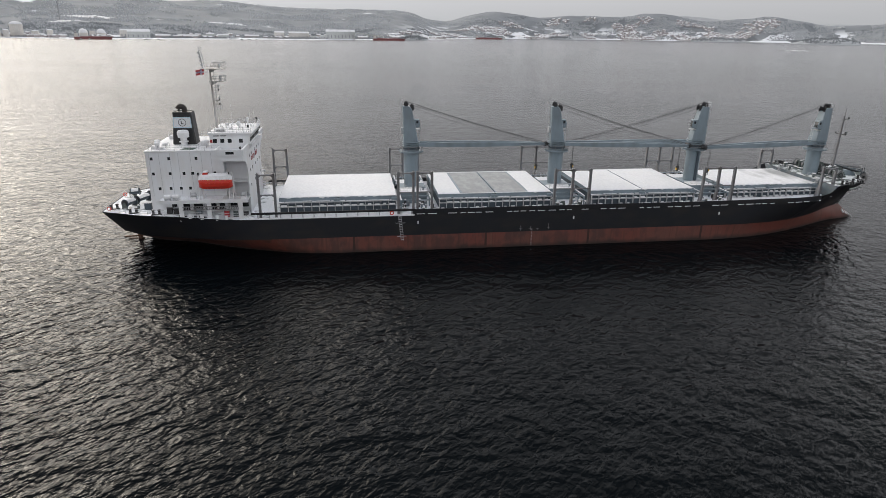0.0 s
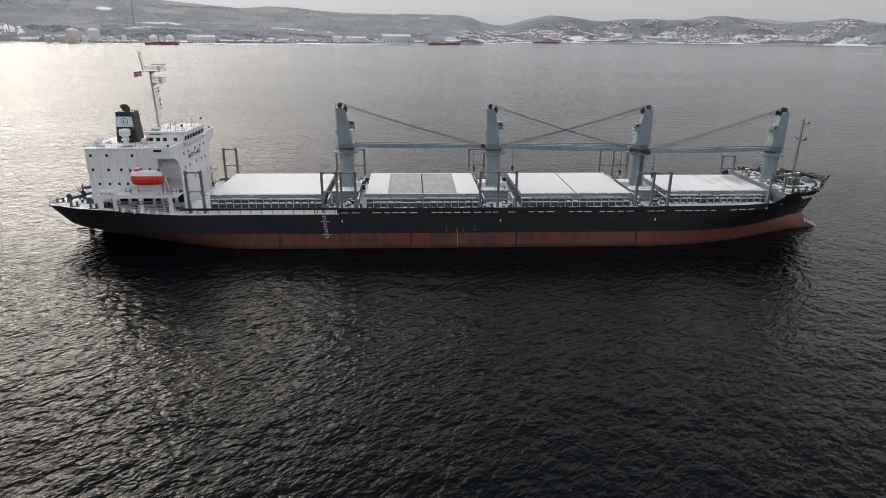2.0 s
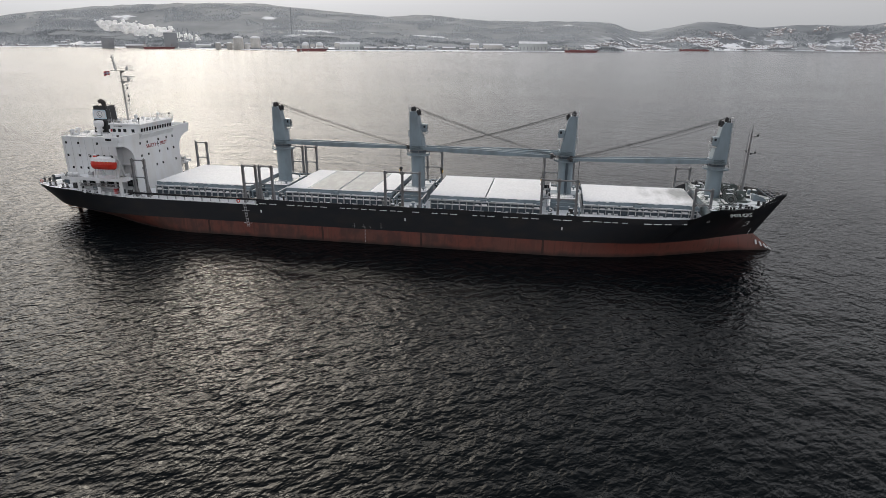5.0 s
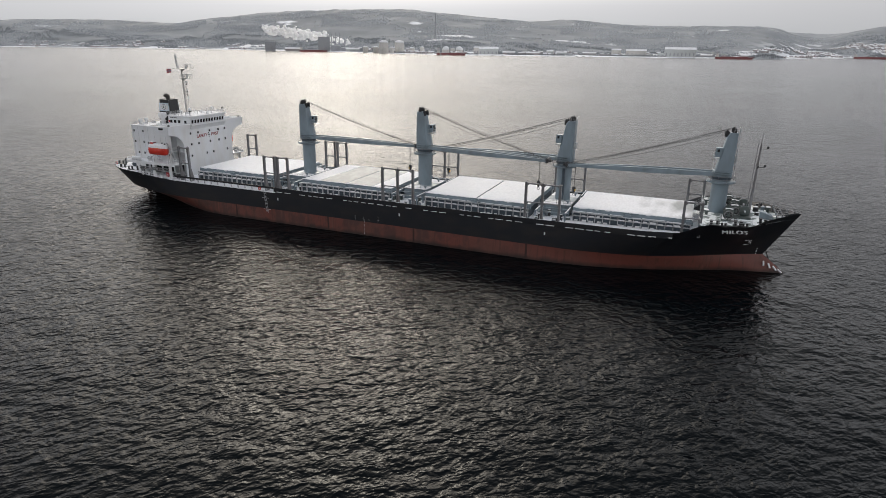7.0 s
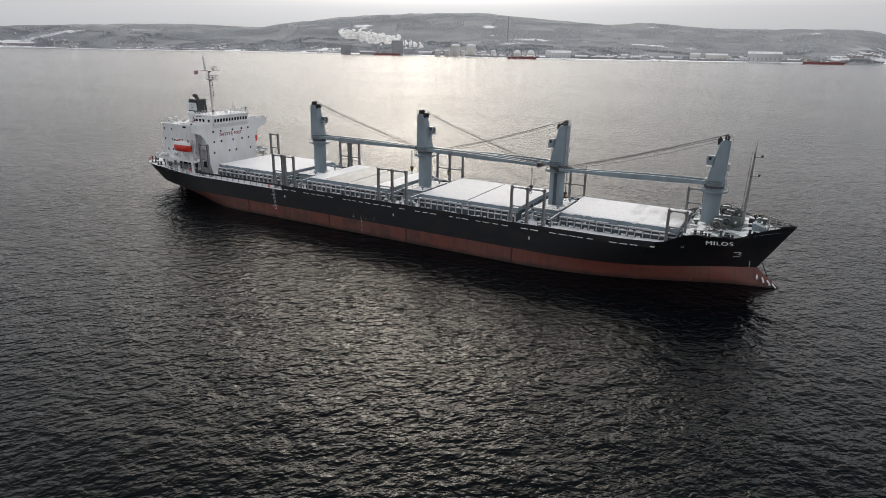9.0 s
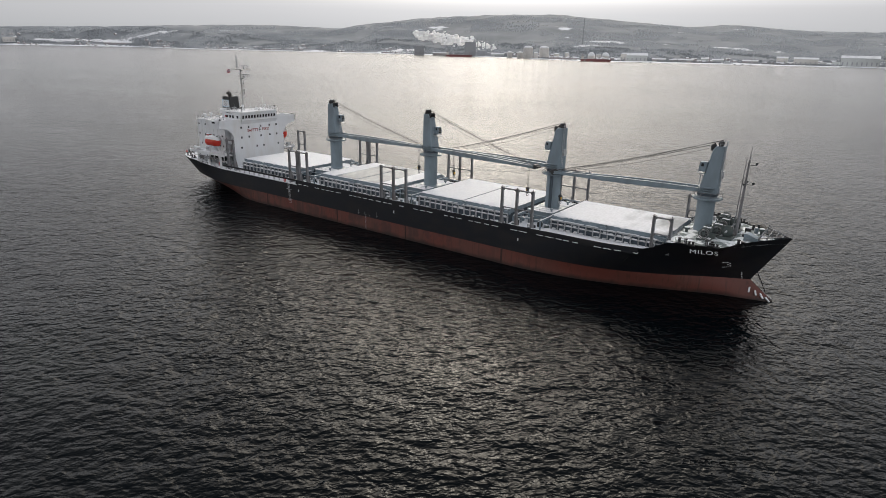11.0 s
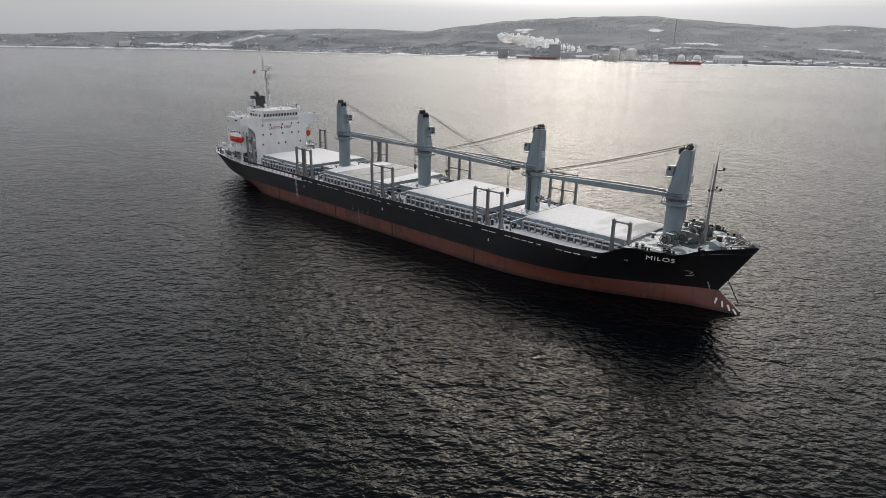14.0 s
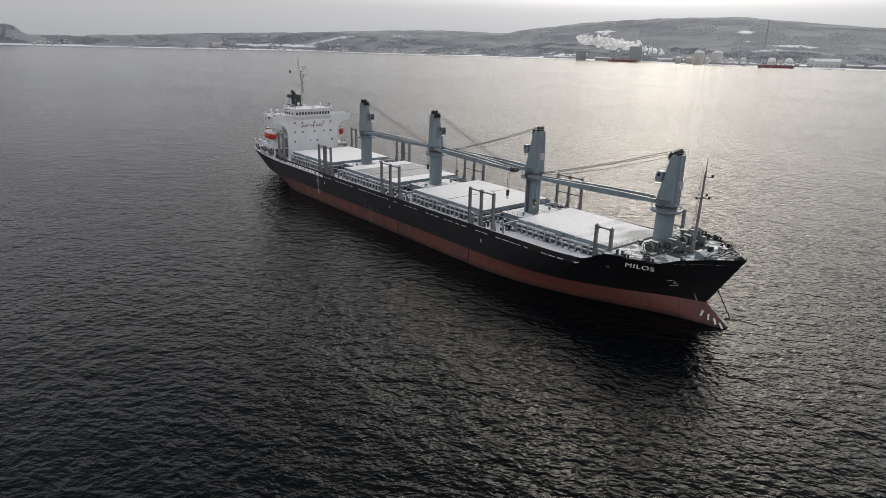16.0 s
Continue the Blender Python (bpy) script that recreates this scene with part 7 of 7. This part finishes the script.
def shore_woods():
    """Darker belts of spruce low on the slopes, between clearings."""
    rng = random.Random(31)
    verts, faces = [], []
    while len(verts) < 26000 * 6:
        az = rng.uniform(-89, 42)
        s = float(SHORE(az))
        d = s + 45 + rng.random() ** 1.3 * 560
        x, y = place_at(az, d)
        if d > FAR - 60 or noise.fractal(Vector((x / 170, y / 170, 5.0)), 1.0, 2.0, 4) < (-0.06 if az < 3 else 0.10):
            continue
        z = land_height(az, d) - 1.0
        h, r = rng.uniform(4, 8), rng.uniform(2.4, 4.2)
        k, a0 = len(verts), rng.random() * 6
        verts.extend((x + r * math.cos(a0 + i * 1.257), y + r * math.sin(a0 + i * 1.257), z + rng.uniform(0, 1.5)) for i in range(5))
        verts.append((x, y, z + h))
        faces.extend((k + i, k + (i + 1) % 5, k + 5) for i in range(5))
    me = bpy.data.meshes.new("shore_woods")
    me.from_pydata(verts, [], faces)
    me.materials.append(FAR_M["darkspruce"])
    tagged(new("shore_woods", me), "dark spruce belts low along the far shore", "woods", kind="stuff")


shore_woods()


def far_houses():
    rng = random.Random(4)
    verts, faces, mats = [], [], []
    def house(x, y, z, w, l, h, a):
        k = len(verts)
        c, s = math.cos(a), math.sin(a)
        for px, py, pz in ((-l, -w, -4), (l, -w, -4), (l, w, -4), (-l, w, -4), (-l, -w, h), (l, -w, h), (l, w, h), (-l, w, h), (-l, 0, h + w * 0.75), (l, 0, h + w * 0.75)):
            verts.append((x + px * c - py * s, y + px * s + py * c, z + pz))
        for f, m in (((0, 1, 5, 4), 0), ((2, 3, 7, 6), 0), ((1, 2, 6, 9, 5), 0), ((3, 0, 4, 8, 7), 0), ((4, 5, 9, 8), 1), ((6, 7, 8, 9), 1)):
            faces.append(tuple(k + i for i in f))
            mats.append(m)
    n = 0
    while n < 2000:
        az = rng.uniform(2, 35) if rng.random() < 0.85 else rng.uniform(-84, 3)
        s = float(SHORE(az))
        d = s + 25 + rng.random() ** 1.6 * (430 if az > 2 else 260)
        if d > FAR - 80:
            continue
        x, y = place_at(az, d)
        if noise.noise(Vector((x / 150, y / 150, 9.0))) < (0.08 if az > 2 else 0.12):
            continue
        house(x, y, land_height(az, d), rng.uniform(3.2, 6), rng.uniform(5, 10), rng.uniform(4, 8), rng.uniform(0, 3.14))
        n += 1
    me = bpy.data.meshes.new("far_town")
    me.from_pydata(verts, [], faces)
    me.materials.append(FAR_M["timber"])
    me.materials.append(FAR_M["roof"])
    me.polygons.foreach_set("material_index", mats)
    tagged(new("far_town", me), "scattered shore town of small snow-roofed houses", "town", kind="stuff")


far_houses()


def wooded_headland(az, dist, half, height, count, seed):
    """A low wooded point in front of the shore, set with dark spruces."""
    x0, y0 = seen_at(az, dist)
    th = thing("headland", "dark spruce-covered point on the far shore", "headland", "headlands", at=(x0, y0, -1))
    th.rotation_euler = (0, 0, radians(-az))
    rng = random.Random(seed)

    def rise(u, v):
        e = max(0.0, 1 - u * u - v * v)
        return height * 0.62 * e ** 0.7 * (0.8 + 0.5 * noise.noise(Vector((u * 2.2, v * 2.2, seed))))
    bm = B()
    grid = [[bm.verts.new((half * u, half * 0.45 * v, rise(u, v) + (2.0 if u * u + v * v < 0.97 else -1.0))) for v in [-1 + j / 5 for j in range(11)]] for u in [-1 + i / 12 for i in range(25)]]
    for p, q in zip(grid, grid[1:]):
        for j in range(10):
            bm.faces.new((p[j], q[j], q[j + 1], p[j + 1]))
    part("slope", bm, FAR_M["spruce"], th, "ground under the trees, paled for haze")
    bm = B()
    for i in range(count):
        u, v = rng.uniform(-0.95, 0.95), rng.uniform(-0.9, 0.9)
        if u * u + v * v > 0.86:
            continue
        x, y, z = half * u, half * 0.45 * v, rise(u, v)
        h, w = rng.uniform(0.7, 1.2) * 11.0, rng.uniform(3.0, 5.0)
        top = bm.verts.new((x, y, z + h))
        foot = [bm.verts.new((x + w * math.cos(k * 1.257 + i), y + w * math.sin(k * 1.257 + i), z + rng.uniform(0, 2))) for k in range(5)]
        for k in range(5):
            bm.faces.new((foot[k], foot[(k + 1) % 5], top))
    tagged(part("spruce_stand", bm, FAR_M["darkspruce"], th, "dense dark spruces"), kind="stuff")


wooded_headland(37.6, 3750, 165, 48, 420, 5.0)
wooded_headland(30.2, 4150, 175, 34, 420, 7.0)
wooded_headland(17.0, 4050, 80, 22, 150, 8.0)
wooded_headland(11.2, 3850, 70, 22, 130, 9.0)
wooded_headland(3.4, 2850, 70, 20, 160, 10.0)


def small_boats():
    for az, d, l in ((-23.6, 2330, 14), (-23.0, 2330, 11), (-19.0, 2370, 15), (-18.1, 2380, 12), (-11.6, 2480, 10), (-11.0, 2490, 13), (-10.4, 2500, 9), (24.0, 4050, 20), (29.0, 4000, 16)):
        x, y = seen_at(az, d)
        th = thing("small_boat", "small dark boat moored off the far shore", "boat", "moored boats", at=(x, y, 0))
        th.rotation_euler = (0, 0, radians(-az))
        bm = B()
        prism(bm, [(-l / 2, 1.8), (-l / 2 + 0.6, -0.3), (l / 2 - 1.5, -0.3), (l / 2, 2.2)], -1.8, 1.8)
        part("hull", bm, M["post"], th)
        bm = B()
        box(bm, -l * 0.2, l * 0.12, -1.2, 1.2, 1.8, 4.0, 0.2)
        part("cabin", bm, FAR_M["hall"], th)
    x, y = seen_at(34.6, 2000)
    th = thing("ice_floe", "thin white sheet of drift ice", "ice floe", at=(x, y, 0))
    th.rotation_euler = (0, 0, radians(-35))
    bm = B()
    prism(bm, [(26 * math.cos(a) * (1 + 0.2 * math.sin(3 * a)), 9 * math.sin(a) * (1 + 0.3 * math.cos(4 * a))) for a in [2 * math.pi * i / 28 for i in range(28)]], -0.2, 0.8, "z")
    part("sheet", bm, M["snow"], th)


small_boats()


def snow_fields():
    """Open snow-covered clearings and quays, laid on the hillside."""
    for az, d, w, l in ((-12.1, 3330, 110, 55), (-9.6, 2750, 70, 45), (-22.0, 3350, 120, 70), (-23.5, 3150, 90, 50), (-39.5, 3500, 120, 60), (-61, 4480, 220, 50), (-64, 4500, 200, 40), (-67, 4470, 150, 40), (-16.4, 3950, 55, 35), (-34.5, 3050, 90, 45), (26.5, 4400, 120, 45), (5.2, 3150, 70, 50), (7.4, 3500, 90, 50), (11.5, 4080, 110, 50), (14.5, 4180, 120, 60), (17.5, 4300, 100, 50), (20.5, 4420, 110, 40), (23.5, 4430, 90, 40), (29.5, 4450, 110, 40), (31.5, 4440, 80, 35), (-1.6, 3060, 60, 40), (1.8, 3240, 50, 40)):
        th = mesh_object("snow_field", B(), FAR_M["roof"])
        bm = B()
        x0, y0 = seen_at(az, d)
        ux, uy = math.cos(radians(-az)), math.sin(radians(-az))
        cols = []
        for i in range(17):
            t = -1 + i / 8
            half = l * math.sqrt(max(0.0, 1 - t * t)) * max(0.08, 0.55 + 0.9 * noise.noise(Vector((i * 0.9, az, 0))))
            col = []
            for k in range(7):
                q = -1 + k / 3
                bend = l * 0.5 * noise.noise(Vector((i * 0.35, az, 7)))
                px, py = x0 + ux * w * t - uy * (half * q + bend), y0 + uy * w * t + ux * (half * q + bend)
                col.append(bm.verts.new((px, py, ground(px, py) + 3.0 - 6.0 * q ** 4 - 5.0 * t ** 4)))
            cols.append(col)
        for p, q in zip(cols, cols[1:]):
            for k in range(6):
                bm.faces.new((p[k], q[k], q[k + 1], p[k + 1]))
        bmesh.ops.recalc_face_normals(bm, faces=bm.faces)
        bm.to_mesh(th.data)
        bm.free()
        tagged(th, "open snow-covered clearing on the far hillside", "snow field", "snow fields", "structure")


snow_fields()


def far_building(name, label, category, az, dist, width, depth, height, mat, roof="gable", group=""):
    x, y = seen_at(az, dist)
    th = thing(name, label, category, group, at=(x, y, ground(x, y) - 1))
    th.rotation_euler = (0, 0, radians(-az))
    bm = B()
    box(bm, -width / 2, width / 2, -depth / 2, depth / 2, 0, height)
    part("wall", bm, mat, th)
    bm = B()
    if roof == "gable":
        prism(bm, [(-depth / 2 - 1, height), (depth / 2 + 1, height), (0, height + depth * 0.22)], -width / 2 - 1, width / 2 + 1, "x")
    else:
        box(bm, -width / 2 - 0.5, width / 2 + 0.5, -depth / 2 - 0.5, depth / 2 + 0.5, height, height + 1.5)
    part("roof", bm, FAR_M["roof"], th)
    for i in range(max(2, int(width / 14))):
        bm = B()
        xx = -width / 2 + (i + 0.5) * width / max(2, int(width / 14))
        box(bm, xx - 2.0, xx + 2.0, -depth / 2 - 0.4, -depth / 2, height * 0.15, height * 0.55)
        part("opening", bm, FAR_M["works"], th)
    return th


for az, d, w, dep, h, m, r in ((-3.07, 2760, 118, 40, 30, "hall", "gable"), (-6.6, 2760, 80, 30, 22, "tank", "gable"), (-8.25, 2740, 38, 26, 24, "tank", "gable"), (-4.6, 2740, 24, 16, 15, "hall", "flat"), (-5.4, 2740, 20, 14, 11, "hall", "flat"), (-13.9, 2640, 26, 18, 16, "hall", "gable"), (-12.9, 2650, 40, 18, 12, "hall", "gable"), (-19.5, 2620, 95, 40, 22, "hall", "gable"), (-20.4, 2560, 22, 22, 26, "tank", "flat"), (-22.5, 2580, 18, 14, 22, "tank", "flat"), (-31.3, 2930, 60, 26, 12, "hall", "gable"), (-15.6, 2650, 70, 22, 9, "timber", "gable"), (-17.5, 2640, 50, 22, 9, "timber", "gable"), (-10.5, 2740, 55, 22, 9, "timber", "gable"), (-36.4, 3010, 70, 26, 10, "timber", "gable"), (-1.0, 2880, 44, 22, 8, "timber", "gable"), (2.3, 2990, 70, 24, 9, "timber", "gable"), (-63.0, 4420, 160, 40, 10, "timber", "gable"), (-70.2, 4420, 60, 40, 26, "tank", "flat")):
    far_building("shore_hall", "pale industrial hall with a snowy roof on the far quay", "building", az, d, w, dep, h, FAR_M[m], r, "shore halls")
for az, d, w, dep, h in ((-33.75, 2980, 52, 40, 62), (-38.3, 3060, 46, 40, 40), (-32.8, 2990, 40, 30, 26), (-31.9, 3000, 40, 24, 16)):
    far_building("works_block", "dark smelter works block on the far shore", "building", az, d, w, dep, h, FAR_M["works"], "flat", "works blocks")


def far_tank(az, dist, r, h, dome):
    x, y = seen_at(az, dist)
    th = thing("storage_tank", "cream domed storage tank on the far shore", "tank", "storage tanks", at=(x, y, ground(x, y) - 1))
    bm = B()
    lathe(bm, [(r, 0), (r, h)], seg=20)
    part("shell", bm, FAR_M["tank"], th)
    bm = B()
    lathe(bm, [(r + 0.5, h)] + [(r * math.cos(a), h + dome * math.sin(a)) for a in (0.3, 0.7, 1.1, 1.5)], seg=20)
    part("dome", bm, FAR_M["roof"], th)


for az, d, r, h, dome in ((-28.6, 2720, 20, 42, 9), (-27.2, 2720, 20, 42, 9), (-30.2, 2760, 11, 22, 5), (-29.3, 2760, 12, 22, 5), (-26.1, 2700, 11, 20, 4), (-23.1, 2600, 14, 17, 14), (-21.9, 2600, 14, 17, 14), (-27.9, 2690, 9, 22, 4), (-25.2, 2660, 9, 24, 4)):
    far_tank(az, d, r, h, dome)


def far_chimney(az, dist, top_z, r, label="tall slim chimney on the far hillside"):
    x, y = seen_at(az, dist)
    z = ground(x, y)
    th = thing("chimney", label, "chimney", "chimneys", at=(x, y, z - 2))
    bm = B()
    rod(bm, (0, 0, 0), (0, 0, top_z - z), r, r * 0.7, 12)
    part("shaft", bm, FAR_M["works"], th)
    bm = B()
    lathe(bm, [(r * 0.75, top_z - z - 2), (r * 0.85, top_z - z - 1.5), (r * 0.85, top_z - z)], seg=12)
    part("cap", bm, FAR_M["works"], th)


far_chimney(-24.0, 3200, 187, 3.2)
for az, top in ((-33.1, 84), (-32.75, 86), (-32.4, 84), (-32.0, 70), (-33.4, 80)):
    far_chimney(az, 2990, top, 1.8, "thin works chimney on the far shore")


def far_ship(az, dist, length, turn=0):
    x, y = seen_at(az, dist)
    th = thing("moored_ship", "low red cargo ship moored at the far quay", "ship", "moored ships", at=(x, y, 0))
    th.rotation_euler = (0, 0, radians(-az + turn))
    L = length / 2
    bm = B()
    prism(bm, [(-L, 7.5), (-L + 3, -1), (L - 7, -1), (L, 9.5), (L - 9, 7.0), (-L + 14, 6.0), (-L + 13, 7.5)], -8, 8)
    part("hull", bm, FAR_M["redhull"], th)
    bm = B()
    box(bm, -L + 3, -L + 13, -6, 6, 7, 18)
    part("superstructure", bm, FAR_M["tank"], th)
    bm = B()
    rod(bm, (-L + 7, 0, 18), (-L + 7, 0, 28), 0.6, 0.3, 6)
    rod(bm, (L - 14, 0, 7), (L - 14, 0, 20), 0.6, 0.3, 6)
    part("mast", bm, FAR_M["redhull"], th)
    bm = B()
    box(bm, -L + 18, L - 18, -5, 5, 6, 8.6, 0.5)
    part("hatch_row", bm, FAR_M["redhull"], th)


far_ship(-34.7, 2800, 118)
far_ship(-22.65, 2400, 112)
far_ship(1.1, 2640, 134)
far_ship(10.6, 3560, 150)


def conveyor():
    x0, y0 = seen_at(-2.0, 2750)
    x1, y1 = seen_at(0.6, 2660)
    th = thing("conveyor", "long sloping loading conveyor at the far quay", "conveyor", at=(x0, y0, 2))
    bm = B()
    beam(bm, (0, 0, 26), (x1 - x0, y1 - y0, 13), 5, 4)
    part("gallery", bm, FAR_M["hall"], th)
    for t in (0.05, 0.5, 0.95):
        bm = B()
        beam(bm, ((x1 - x0) * t, (y1 - y0) * t, -4), ((x1 - x0) * t, (y1 - y0) * t, 26 - 13 * t), 2, 2)
        part("trestle", bm, FAR_M["works"], th)


conveyor()


def steam_plume():
    """Billows of white steam drifting from the works, fused into one lumpy cloud."""
    rng = random.Random(8)
    bm = B()
    for i in range(230):
        t = rng.random() ** 0.8
        az = -31.4 - 7.4 * t + rng.gauss(0, 0.1)
        x, y = seen_at(az, 3060 + rng.uniform(-20, 20))
        mid, spread = 34 + 62 * t ** 0.75, 4 + 19 * math.sin(math.pi * (0.1 + 0.8 * t))
        z = mid + max(-1.2, min(1.3, rng.gauss(0, 0.6))) * spread
        r = rng.uniform(4.0, 10.0) * (0.55 + 1.0 * t * (1.35 - t))
        bmesh.ops.create_icosphere(bm, subdivisions=2, radius=r, matrix=Matrix.Translation((x, y, z)) @ Matrix.Diagonal((1.6, 1, 0.9, 1)))
    ob = tagged(mesh_object("steam_plume", bm, steam_material(), True), "drifting white steam plume over the works", "steam", kind="stuff")
    fuse = ob.modifiers.new("fuse", "REMESH")
    fuse.mode, fuse.voxel_size, fuse.use_smooth_shade = "VOXEL", 2.0, True
    tex = bpy.data.textures.new("billow", "CLOUDS")
    tex.noise_scale, tex.noise_depth = 7.0, 4
    puff = ob.modifiers.new("puff", "DISPLACE")
    puff.texture, puff.strength, puff.texture_coords = tex, 6.0, "LOCAL"


steam_plume()
